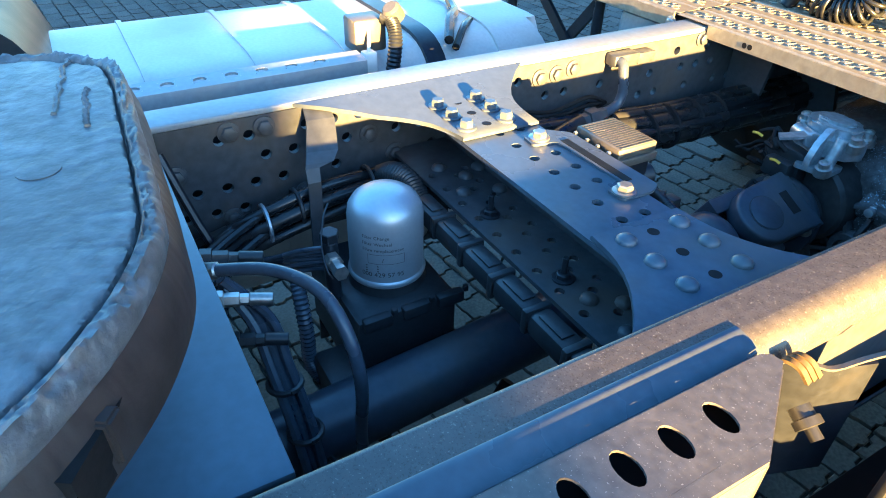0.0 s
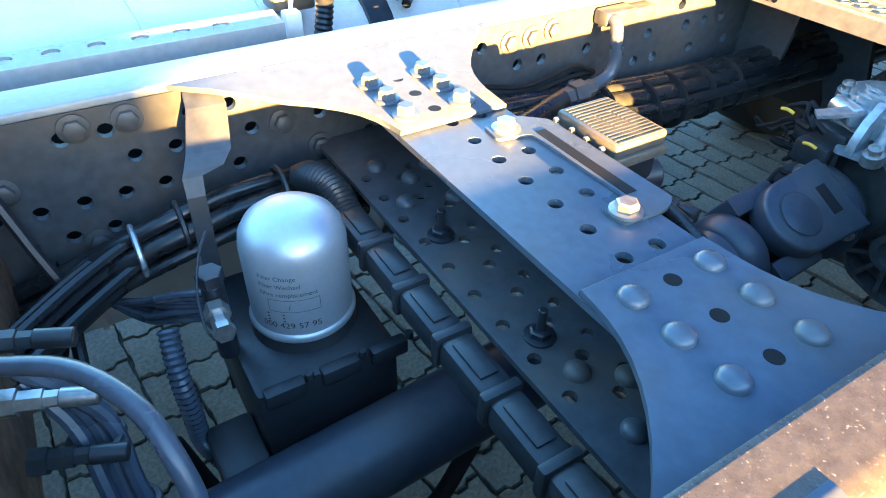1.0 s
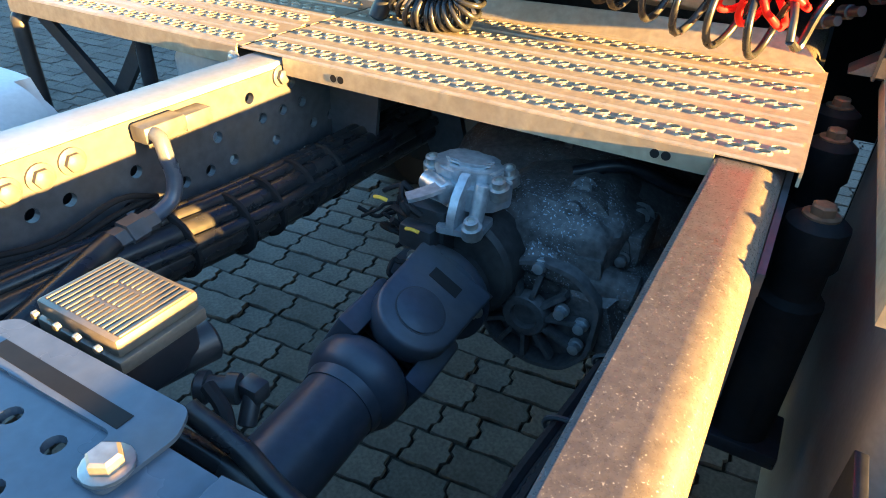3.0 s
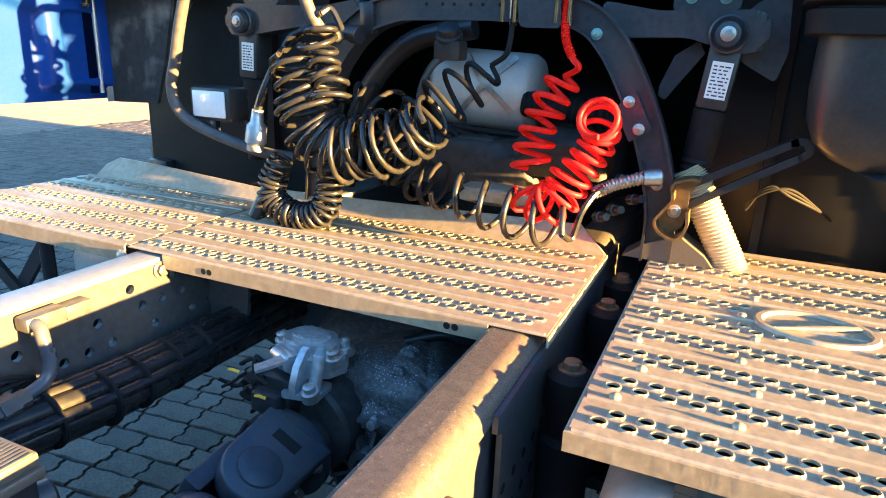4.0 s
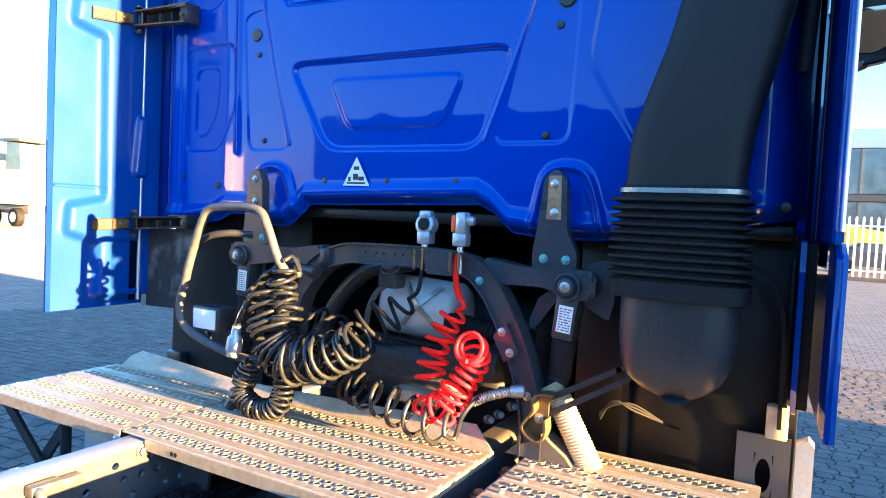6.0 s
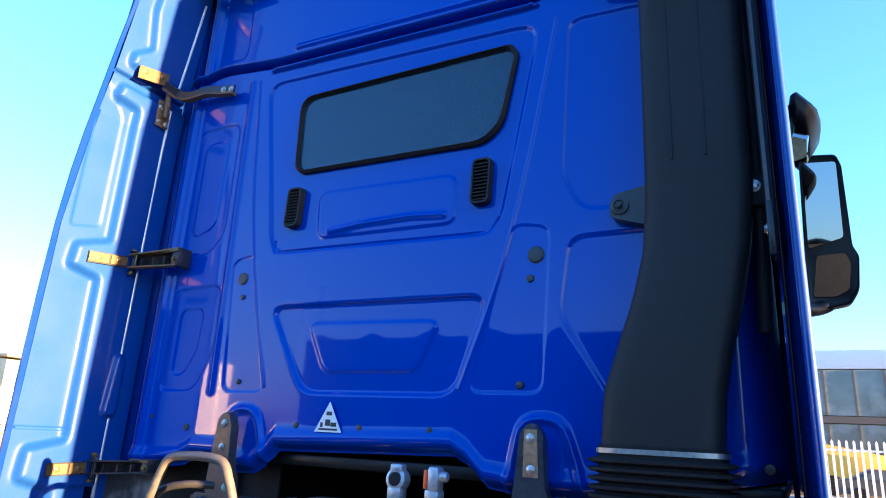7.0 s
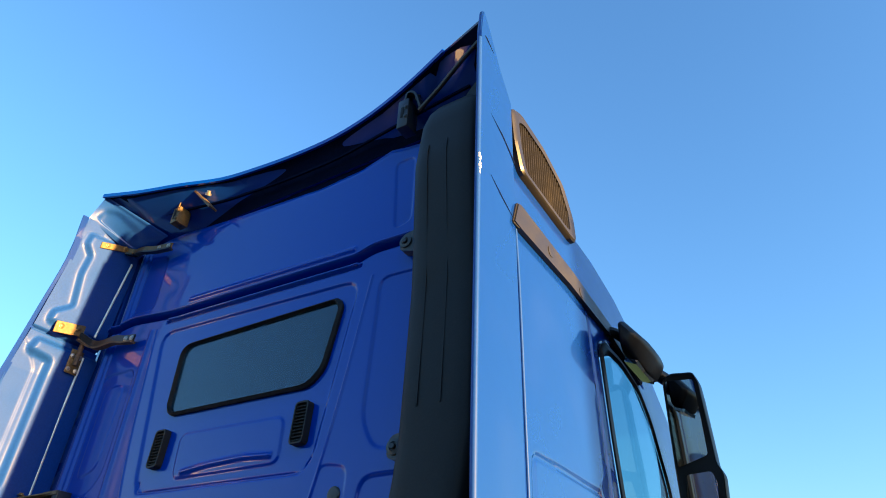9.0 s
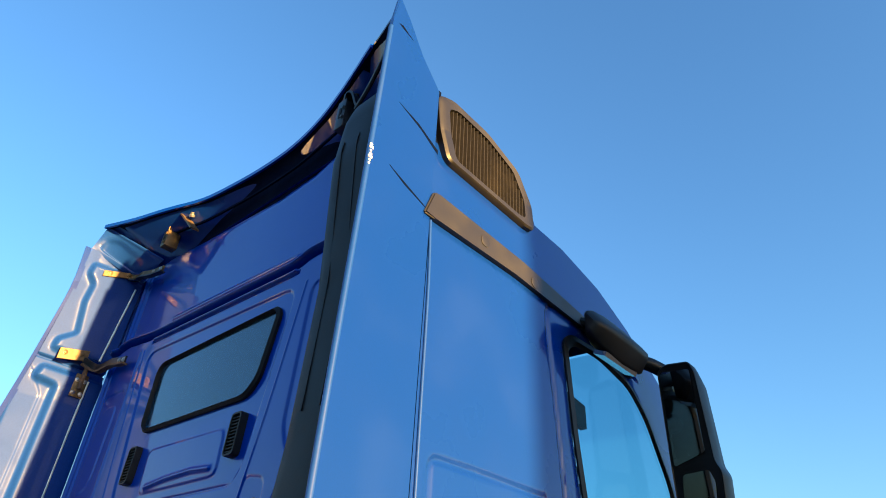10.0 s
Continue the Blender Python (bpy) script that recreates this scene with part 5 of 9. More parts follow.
# ---- left fuel tank ----
def build_tank():
    t = thing("fuel_tank", (-0.93, -1.3, 0.35), "pale brushed aluminium fuel tank with rounded edges and steel straps", "fuel tank")
    bm = BM()
    prof = round_poly([(-1.24, 0.38), (-0.60, 0.38), (-0.60, 0.985), (-1.24, 0.985)], 0.16, 8)
    prism(bm, prof, "y", -2.05, -0.85)
    bmesh.ops.bevel(bm, geom=[e for e in bm.edges if abs(e.verts[0].co.y - e.verts[1].co.y) < 1e-5 and e.is_manifold and len(e.link_faces) == 2 and abs(e.link_faces[0].normal.dot(e.link_faces[1].normal)) < 0.5], offset=0.03, segments=3, affect="EDGES")
    part("body", bm, M_TANK, t)
    for y in (-1.86, -1.63, -1.42, -1.02):
        bm = BM()
        pp = round_poly([(-1.246, 0.374), (-0.594, 0.374), (-0.594, 0.991), (-1.246, 0.991)], 0.165, 8)
        prism(bm, pp, "y", y - 0.006, y + 0.006)
        part("weld_band", bm, M_TANK, t)
    bm = BM()
    pp = round_poly([(-1.250, 0.370), (-0.590, 0.370), (-0.590, 0.995), (-1.250, 0.995)], 0.169, 8)
    prism(bm, pp, "y", -1.235, -1.185)
    part("strap", bm, M_IRON, t, "dark steel strap")
    bm = BM()
    tube(bm, [(-0.62, -1.18, 0.99), (-0.72, -1.12, 1.01), (-0.80, -1.06, 1.0), (-0.90, -1.02, 1.0)], 0.012)
    tube(bm, [(-0.62, -1.16, 0.97), (-0.70, -1.09, 0.99), (-0.78, -1.02, 0.98)], 0.010)
    part("fuel_line", bm, M_HOSE, t)
    # sender unit on top
    s = thing("fuel_sender", (-0.65, -1.37, 0.96), "fuel level sender with a corrugated cable and white plug", "sender")
    bm = BM()
    box(bm, -0.70, -0.63, -1.42, -1.34, 0.985, 1.06, 0.008)
    part("body", bm, M_BRONZE, s)
    bm = BM()
    lathe(bm, (-0.62, -1.32, 1.06), (0.1, -0.3, 0.4), [(0, 0.022), (0.03, 0.022), (0.035, 0.016)], 12)
    part("cap", bm, M_BRONZE, s)
    bm = BM()
    tube(bm, [(-0.63, -1.345, 1.06), (-0.60, -1.34, 1.055), (-0.575, -1.345, 1.02), (-0.565, -1.36, 0.95)], 0.016, 10, 16, 0.07)
    part("conduit", bm, M_IRON, s)
    bm = BM()
    tube(bm, [(-0.64, -1.385, 1.05), (-0.62, -1.39, 1.03), (-0.60, -1.40, 1.0)], 0.004)
    box(bm, -0.615, -0.585, -1.415, -1.385, 0.955, 1.0, 0.004)
    part("plug", bm, M_WHITE, s, "white plastic plug")


build_tank()


# ---- catwalk ----
def tread_holes(x0, x1, y0, y1, bands, pitch, ru, rv, skip=None):
    out = []
    step = (y1 - y0) / bands
    for b in range(bands):
        for r in range(2):
            y = y0 + step * (b + 0.5) + (r - 0.5) * rv * 3.1
            x = x0 + 0.03 + (pitch / 2 if r else 0)
            while x < x1 - 0.022:
                if not (skip and skip(x, y)):
                    out.append((x, y, ru, rv))
                x += pitch
    return sorted(out, key=lambda h: h[1])


def tread_panel(parent, x0, x1, y0, y1, z, bands, pitch, ru, rv, name, label, skip=None):
    bm = BM()
    pierced(bm, (x0, x1, y0, y1), tread_holes(x0, x1, y0, y1, bands, pitch, ru, rv, skip), lambda u, v, w: (u, v, z - w), 0.0015, 12, 0.0028)
    deck = part(name, bm, M_TREAD, parent, label, 0)
    step = (y1 - y0) / bands
    for b in range(bands + 1):
        bm = BM()
        y = y0 + step * b
        w = step * 0.10
        ya, yb = max(y - w, y0), min(y + w, y1)
        prism(bm, [(ya, z - 0.001), (yb, z - 0.001), (yb - 0.003, z + 0.003), (ya + 0.003, z + 0.003)], "x", x0 + 0.004, x1 - 0.004)
        part("ridge", bm, M_TREAD, deck)
    return deck


def build_catwalk():
    c = thing("catwalk", (0.03, -0.38, 1.0), "dusty aluminium catwalk panel with pressed anti-slip holes behind the cab", "catwalk", "catwalk panels")
    z = 1.035
    tread_panel(c, -0.430, 0.497, -0.625, -0.135, z, 5, 0.034, 0.0098, 0.0070, "deck", "pressed deck with rows of raised holes")
    bm = BM()
    box(bm, -0.326, 0.398, -0.629, -0.625, 1.004, 1.0345)
    for x in (-0.21, 0.33):
        lathe(bm, (x, -0.629, 1.018), (0, -1, 0), [(0, 0.006), (0.0006, 0.006)], 10)
    part("front_lip", bm, M_TREAD, c, "folded lip")
    # black discs on the lip give the holes their shade
    for x in (-0.215, -0.20, 0.325, 0.34):
        bm = BM()
        lathe(bm, (x, -0.6292, 1.018), (0, -1, 0), [(0, 0.0065), (0.0006, 0.0065)], 12)
        part("hole", bm, M_BLACK_SHADE, c)
    # added black sheet makes the deck's holes look shaded
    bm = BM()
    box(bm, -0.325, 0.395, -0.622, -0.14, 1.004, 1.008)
    part("underside", bm, M_BLACK_SHADE, c, "dark sheet added under the deck to shade its holes")
    bm = BM()
    box(bm, 0.4972, 0.501, -0.625, -0.135, 1.015, 1.0345)
    part("side_lip", bm, M_TREAD, c)
    bm = BM()
    prism(bm, [(-0.43, 1.034), (0.497, 1.034), (0.425, 1.086), (-0.43, 1.066)], "y", -0.138, -0.133)
    for v in bm.verts:
        v.co.y += (v.co.z - 1.034) * 0.8
    part("kick_plate", bm, M_TREAD, c, "upright sheet at the cab side")
    # left panel
    d = thing("catwalk", (-0.8, -0.38, 1.0), "dusty aluminium catwalk panel with pressed holes beyond the chassis rail", "catwalk", "catwalk panels")
    tread_panel(d, -1.15, -0.437, -0.625, -0.155, z, 5, 0.034, 0.0098, 0.0070, "deck", "pressed deck with rows of raised holes")
    bm = BM()
    box(bm, -1.15, -0.437, -0.629, -0.625, 1.0, 1.0345)
    part("front_lip", bm, M_TREAD, d)
    bm = BM()
    prism(bm, [(-1.12, 1.034), (-0.437, 1.034), (-0.437, 1.066), (-0.90, 1.088), (-1.06, 1.092), (-1.10, 1.07)], "y", -0.158, -0.153)
    for v in bm.verts:
        v.co.y += (v.co.z - 1.034) * 0.8
    part("kick_plate", bm, M_TREAD, d, "upright sheet with a cut-back end")
    # added black sheet, shade for the holes of the left deck
    bm = BM()
    box(bm, -1.145, -0.44, -0.622, -0.16, 1.004, 1.008)
    part("underside", bm, M_BLACK_SHADE, d)
    bm = BM()
    bolt(bm, (-0.435, -0.636, 1.015), (0, -1, 0), 0.011, 0.01)
    part("bolt", bm, M_STEEL, d)
    for x, y in ((-1.13, -0.60), (-1.13, -0.20)):
        bm = BM()
        lathe(bm, (x, y, 1.036), (0, 0, 1), [(0, 0.012), (0.002, 0.012), (0.003, 0.009)], 12)
        part("screw", bm, M_STEEL, d)
    # steps and brace under the left end
    s = thing("side_step", (-0.9, -0.55, 0.3), "black steel ladder step with crossed braces under the catwalk", "side step")
    bm = BM()
    tube(bm, [(-1.155, -0.57, 1.0), (-1.165, -0.60, 0.985), (-1.165, -0.61, 0.93), (-1.16, -0.61, 0.6), (-1.15, -0.61, 0.3)], 0.018, 10)
    part("post", bm, M_IRON, s)
    bm = BM()
    tube(bm, [(-0.74, -0.60, 1.0), (-0.74, -0.60, 0.9), (-0.74, -0.60, 0.70)], 0.016, 10)
    part("post", bm, M_IRON, s)
    for a, b in (((-1.08, -0.60, 1.0), (-0.72, -0.60, 0.72)), ((-0.74, -0.59, 1.0), (-1.0, -0.59, 0.70))):
        bm = BM()
        strap(bm, [a, b], 0.035, 0.012, 0, (0, 1, 0))
        part("brace", bm, M_IRON, s)
    bm = BM()
    box(bm, -1.15, -0.68, -0.72, -0.52, 0.70, 0.735, 0.006)
    part("tread", bm, M_IRON, s)
    bm = BM()
    for i in range(16):
        x = -1.13 + i * 0.028
        prism(bm, [(x, 0.735), (x + 0.02, 0.735), (x + 0.01, 0.75)], "y", -0.72, -0.715)
    part("tread_teeth", bm, M_STEEL, s)
    bm = BM()
    box(bm, -0.66, -0.50, -0.60, -0.20, 0.80, 0.99, 0.02)
    tagged(new("battery_cover", finish(bm, "battery_cover", M_RAILGREY)), "grey plastic cover under the catwalk by the rail", "cover")
    bm = BM()
    prism(bm, [(-0.333, 1.0), (-0.21, 1.0), (-0.23, 0.82), (-0.333, 0.80)], "y", -0.50, -0.49)
    tagged(new("corner_plate", finish(bm, "corner_plate", M_FRAME)), "dark steel corner plate inside the chassis rail", "plate")


build_catwalk()


def build_step_platform():
    s = thing("step_platform", (0.9, -0.4, 0.95), "dusty aluminium tread platform with raised round holes over the side tank", "platform")
    z = 1.035

    def in_badge(x, y):
        return (x - 0.895) ** 2 / 0.135 ** 2 + (y + 0.375) ** 2 / 0.075 ** 2 < 1
    tread_panel(s, 0.592, 1.19, -0.87, -0.09, z, 8, 0.036, 0.0100, 0.0080, "deck", "pressed deck with rows of raised round holes", in_badge)
    tread_panel(s, 0.645, 1.165, -0.088, 0.045, z, 1, 0.036, 0.0100, 0.0080, "rear_deck", "narrow rear strip of the deck")
    bm = BM()
    box(bm, 0.588, 1.19, -0.874, -0.870, 1.008, 1.0345)
    part("front_lip", bm, M_TREAD, s)
    # black sheet added below, so the platform's holes read as shade
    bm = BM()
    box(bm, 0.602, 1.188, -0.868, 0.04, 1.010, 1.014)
    part("underside", bm, M_BLACK_SHADE, s, "dark sheet added under the deck to shade its holes")
    bm = BM()
    box(bm, 0.588, 0.5915, -0.870, -0.09, 1.008, 1.0345)
    part("side_lip", bm, M_TREAD, s)
    bm = BM()
    n = 8
    prof = [(1.19 + 0.055 * math.sin(math.pi / 2 * i / n), 0.98 + 0.0545 * math.cos(math.pi / 2 * i / n)) for i in range(n + 1)] + [(1.245, 0.88)]
    inner = [(x - 0.005, q - 0.004) for x, q in prof]
    prism(bm, prof + inner[::-1], "y", -0.87, -0.02)
    part("rolled_edge", bm, M_TREAD, s, "rounded outer edge")
    # plain pressed badge: ring and bar
    bm = BM()
    rings = []
    k = 40
    for f, dz in ((1.0, 0.0), (0.95, 0.006), (0.86, 0.006), (0.80, 0.0)):
        rings.append([bm.verts.new((0.895 + 0.098 * f * math.cos(2 * math.pi * i / k), -0.375 + 0.072 * f * math.sin(2 * math.pi * i / k), z + 0.0005 + dz)) for i in range(k)])
    skin(bm, rings)
    part("badge_ring", bm, M_TREAD, s, "pressed oval ring")
    bm = BM()
    box(bm, -0.078, 0.078, -0.007, 0.007, 0, 0.006, 0.002, Matrix.Translation((0.895, -0.375, z + 0.0005)) @ Matrix.Rotation(radians(24), 4, "Z"))
    part("badge_bar", bm, M_TREAD, s)
    for b in range(7):
        for x in (0.63, 0.78, 1.06):
            bm = BM()
            y = -0.87 + 0.0975 * (b + 1) + 0.004
            dome(bm, (x + 0.02 * (b % 2), y, z + 0.003), (0, 0, 1), 0.0085, 0.006, 10)
            part("stud", bm, M_TREAD, s)
    t = thing("side_tank", (0.9, -0.4, 0.4), "grey aluminium side tank with rounded corners under the platform", "tank")
    bm = BM()
    rows = []
    for inset, y in ((0.05, -0.862), (0.028, -0.865), (0.012, -0.858), (0.003, -0.846), (0.0, -0.83), (0.0, 0.02), (0.012, 0.048), (0.05, 0.055)):
        rows.append([bm.verts.new((x, y, z)) for x, z in round_poly([(0.63 + inset, 0.18 + inset), (1.22 - inset, 0.18 + inset), (1.22 - inset, 0.975 - inset), (0.63 + inset, 0.975 - inset)], 0.085 - inset, 8)])
    skin(bm, rows)
    bm.faces.new(rows[0][::-1])
    bm.faces.new(rows[-1])
    part("body", bm, M_DULL, t)
    bm = BM()
    box(bm, 0.72, 0.745, -0.85, -0.02, 0.976, 0.99)
    box(bm, 0.72, 0.745, -0.852, -0.842, 0.40, 0.98)
    part("strap", bm, M_BRONZE, t)
    # plates and post behind the platform
    p = thing("splash_plate", (1.16, 0.06, 0.9), "grey steel plate with a long hole behind the platform", "plate")
    bm = BM()
    pierced(bm, (1.10, 1.225, 0.80, 1.165), [(1.165, 1.06, 0.018, 0.045)], lambda u, v, w: (u, 0.06 + w, v), 0.006, 14)
    part("plate", bm, M_BRONZE, p, "", 0)
    q = thing("fender_post", (1.26, 0.06, 0.5), "grey upright post beside the platform", "post")
    bm = BM()
    prism(bm, [(1.235, 0.50), (1.275, 0.50), (1.275, 1.16), (1.262, 1.175), (1.235, 1.16)], "y", 0.04, 0.09)
    part("post", bm, M_RAILGREY, q)
    # leaf springs and dampers between rail and platform
    for i, y in enumerate((-0.60, -0.30, -0.12)):
        g = thing("rubber_mount", (0.538, y, 0.75), "black rubber mount with a bolt between rail and platform", "mount", "rubber mounts")
        bm = BM()
        lathe(bm, (0.538, y, 0.60), (0, 0, 1), [(0, 0.044), (0.25, 0.044), (0.26, 0.034), (0.30, 0.034), (0.31, 0.041), (0.365, 0.039), (0.375, 0.026)], 18)
        part("rubber", bm, M_RUBBER, g)
        bm = BM()
        box(bm, 0.474, 0.60, y - 0.05, y + 0.05, 0.575, 0.602, 0.004)
        box(bm, 0.474, 0.486, y - 0.05, y + 0.05, 0.575, 0.80, 0.003)
        part("bracket", bm, M_IRON, g)
        bm = BM()
        bolt(bm, (0.538, y, 0.974), (0, 0, 1), 0.016, 0.018)
        part("bolt", bm, M_RUST, g)
    # stepped bracket on the rail's outer face
    b = thing("rail_reinforcement", (0.47, -0.75, 0.85), "dark stepped reinforcement plate on the rail's outer face", "plate")
    bm = BM()
    prism(bm, [(-0.81, 0.74), (-0.81, 0.965), (-0.832, 0.975), (-0.832, 1.002), (-0.60, 1.006), (0.6, 1.006), (0.6, 0.74)], "x", 0.4848, 0.493)
    part("plate", bm, M_FRAME, b)
    # holes only painted: dark discs for the shade in them
    for i in range(12):
        bm = BM()
        lathe(bm, (0.493, -0.79 + 0.05 * (i % 6), 0.86 - 0.06 * (i // 6)), (1, 0, 0), [(0, 0.009), (0.0006, 0.009)], 10)
        part("hole", bm, M_BLACK_SHADE, b)


build_step_platform()


# ---- cab ----
def seg_dist(px, pz, a, b):
    ax, az = a
    bx, bz = b
    dx, dz = bx - ax, bz - az
    t = np.clip(((px - ax) * dx + (pz - az) * dz) / max(dx * dx + dz * dz, 1e-9), 0, 1)
    return np.hypot(px - ax - t * dx, pz - az - t * dz)


def path_dist(px, pz, pts):
    d = np.full(px.shape, 9.0)
    for a, b in zip(pts, pts[1:]):
        d = np.minimum(d, seg_dist(px, pz, a, b))
    return d


def soft(pts, r=0.05, close=False):
    q = round_poly(pts, r, 4)
    if close:
        return q + q[:1]
    return [tuple(pts[0])] + q[5:-5] + [tuple(pts[-1])]


def groove(d, w, depth):
    return depth * np.exp(-(d / w) ** 2)


def inside(px, pz, pts):
    c = np.zeros(px.shape, bool)
    n = len(pts)
    for i in range(n):
        (x1, z1), (x2, z2) = pts[i], pts[(i + 1) % n]
        if z1 == z2:
            continue
        hit = ((z1 > pz) != (z2 > pz)) & (px < (x2 - x1) * (pz - z1) / (z2 - z1) + x1)
        c ^= hit
    return c


def emboss(px, pz, outline, w, depth, k=1.45):
    """A panel pressed in (positive: away from the viewer) with soft edges w wide."""
    d = path_dist(px, pz, outline + outline[:1])
    s = np.where(inside(px, pz, outline), d, -d)
    return depth * k / (1 + np.exp(np.clip(-s / (w * 0.9), -60, 60)))


def grid_mesh(name, P, mat, keep=None):
    """A smooth sheet from an array of points (rows, columns, 3)."""
    r, c, _ = P.shape
    idx = np.arange(r * c).reshape(r, c)
    q = np.stack([idx[:-1, :-1], idx[:-1, 1:], idx[1:, 1:], idx[1:, :-1]], -1)
    if keep is not None:
        q = q[keep]
    q = q.reshape(-1, 4)
    me = bpy.data.meshes.new(name)
    me.vertices.add(r * c)
    me.vertices.foreach_set("co", P.reshape(-1))
    me.loops.add(q.size)
    me.polygons.add(len(q))
    me.polygons.foreach_set("loop_start", np.arange(0, q.size, 4))
    me.loops.foreach_set("vertex_index", q.reshape(-1))
    me.update(calc_edges=True)
    me.validate()
    me.materials.append(mat)
    me.shade_smooth()
    return me


def mesh_part(name, me, parent, label=""):
    me.transform(Matrix.Translation(-origin_of(parent)))
    ob = new(name, me)
    ob.parent = parent
    if label:
        ob["label"] = label
    return ob


cab = thing("truck_cab", (0, 1.1, 1.0), "high glossy blue truck cab with ribbed rear wall and air deflectors", "truck cab")
WIN = [(-0.405, 3.06), (0.50, 3.06), (0.525, 3.02), (0.475, 2.77), (0.41, 2.715), (-0.36, 2.73), (-0.395, 2.76)]


def upper_ledge(x):
    return np.interp(x, [-1.2, -0.85, -0.45, 0.25, 0.50, 0.66, 0.75, 1.2], [3.80, 3.85, 3.806, 3.752, 3.765, 3.81, 3.79, 3.73])


def build_rear_wall():
    nx, nz = 720, 760
    x = np.linspace(-1.20, 1.22, nx)
    low = np.interp(x, [-1.20, -0.95, -0.80, -0.74, -0.62, -0.56, -0.44, -0.38, -0.34, 0.34, 0.39, 0.45, 0.54, 0.70, 0.80, 1.22], [1.60, 1.61, 1.63, 1.66, 1.66, 1.62, 1.625, 1.66, 1.705, 1.725, 1.70, 1.645, 1.635, 1.635, 1.64, 1.72])
    v = np.linspace(0, 1, nz)
    X = np.repeat(x[None, :], nz, 0)
    high = np.minimum(np.interp(x, [-1.20, -1.10, -1.0, 1.02, 1.12, 1.22], [3.78, 3.92, 4.02, 4.02, 3.90, 3.70]), upper_ledge(x) + 0.014)
    Zl = low[None, :] + (high[None, :] - low[None, :]) * v[:, None]
    Y = np.zeros_like(X)
    # large pressed panels
    Y += emboss(X, Zl, soft([(-0.43, 2.205), (0.44, 2.20), (0.335, 1.90), (-0.25, 1.90)], 0.06, True)[:-1], 0.0026, 0.0082)
    Y += emboss(X, Zl, soft([(-0.25, 2.14), (0.275, 2.13), (0.205, 1.97), (-0.165, 1.97)], 0.04, True)[:-1], 0.0024, -0.0045)
    Y += emboss(X, Zl, soft([(-0.47, 2.415), (0.47, 2.40), (0.60, 3.12), (-0.60, 3.17)], 0.08, True)[:-1], 0.0026, 0.0060)
    Y += emboss(X, Zl, soft([(-0.265, 2.635), (0.31, 2.62), (0.315, 2.45), (-0.255, 2.455)], 0.04, True)[:-1], 0.0024, -0.0037)
    Y += emboss(X, Zl, soft([(-0.66, 2.40), (-0.55, 2.42), (-0.42, 1.90), (-0.62, 1.90)], 0.04, True)[:-1], 0.0020, 0.0020)
    Y += emboss(X, Zl, soft([(0.52, 2.42), (0.64, 2.40), (0.62, 1.91), (0.39, 1.91)], 0.04, True)[:-1], 0.0020, 0.0020)
    Y += emboss(X, Zl, soft([(-0.98, 3.02), (-0.74, 3.02), (-0.74, 2.52), (-0.82, 2.44), (-0.98, 2.44)], 0.05, True)[:-1], 0.0024, 0.0045)
    Y += emboss(X, Zl, soft([(-0.93, 2.95), (-0.79, 2.95), (-0.80, 2.56), (-0.93, 2.52)], 0.05, True)[:-1], 0.0024, -0.0030)
    Y += emboss(X, Zl, soft([(-0.98, 2.30), (-0.71, 2.31), (-0.70, 2.06), (-0.78, 1.90), (-0.98, 1.90)], 0.05, True)[:-1], 0.0024, 0.0045)
    Y += emboss(X, Zl, soft([(-0.92, 2.22), (-0.79, 2.22), (-0.80, 2.05), (-0.86, 1.96), (-0.92, 1.96)], 0.04, True)[:-1], 0.0024, 0.0037)
    Y += emboss(X, Zl, soft([(0.70, 3.10), (1.10, 3.08), (1.10, 2.44), (0.74, 2.44), (0.68, 2.55)], 0.05, True)[:-1], 0.0024, 0.0045)
    Y += emboss(X, Zl, soft([(0.70, 2.36), (1.10, 2.36), (1.10, 1.82), (0.86, 1.82), (0.67, 2.13)], 0.05, True)[:-1], 0.0024, 0.0045)
    # sharp ledges
    ledge = soft([(-1.05, 3.30), (-0.88, 3.325), (-0.55, 3.285), (0.58, 3.245), (0.66, 3.27), (1.1, 3.255)], 0.05)
    lz = np.interp(X, [p[0] for p in ledge], [p[1] for p in ledge])
    Y += 0.030 / (1 + np.exp(np.clip(-(Zl - lz) / 0.006, -60, 60)))
    Y += groove(np.abs(Zl - lz + 0.004), 0.016, -0.030)
    Y += groove(np.abs(Zl - lz + 0.028), 0.009, 0.045)
    Y += groove(np.abs(Zl - lz + 0.062), 0.006, 0.016) * (np.abs(X) < 0.6)
    Y += groove(np.abs(Zl - lz + 0.05), 0.015, -0.012) * (np.abs(X) < 0.58)
    tz = upper_ledge(X)
    Y += 0.06 / (1 + np.exp(np.clip(-(Zl - tz) / 0.008, -60, 60)))
    Y += groove(np.abs(Zl - tz), 0.012, -0.014)
    Y += groove(path_dist(X, Zl, [(-0.20, 2.475), (-0.05, 2.488), (0.14, 2.492), (0.27, 2.482)]), 0.010, -0.010)
    Y += groove(path_dist(X, Zl, soft([(0.66, 3.12), (0.57, 2.62), (0.48, 2.25), (0.36, 1.92)], 0.2)), 0.0045, -0.0042)
    Y += groove(path_dist(X, Zl, soft([(-0.66, 3.2), (-0.60, 2.62), (-0.52, 2.25), (-0.42, 1.92)], 0.2)), 0.0045, -0.0042)
    Y += groove(path_dist(X, Zl, [(-0.70, 3.2), (-0.68, 1.9)]), 0.012, -0.006)
    # upper field: short upright beads and a long pressed sill
    Y += emboss(X, Zl, soft([(-1.0, 3.74), (-0.81, 3.70), (-0.80, 3.37), (-1.0, 3.38)], 0.05, True)[:-1], 0.0024, 0.0045)
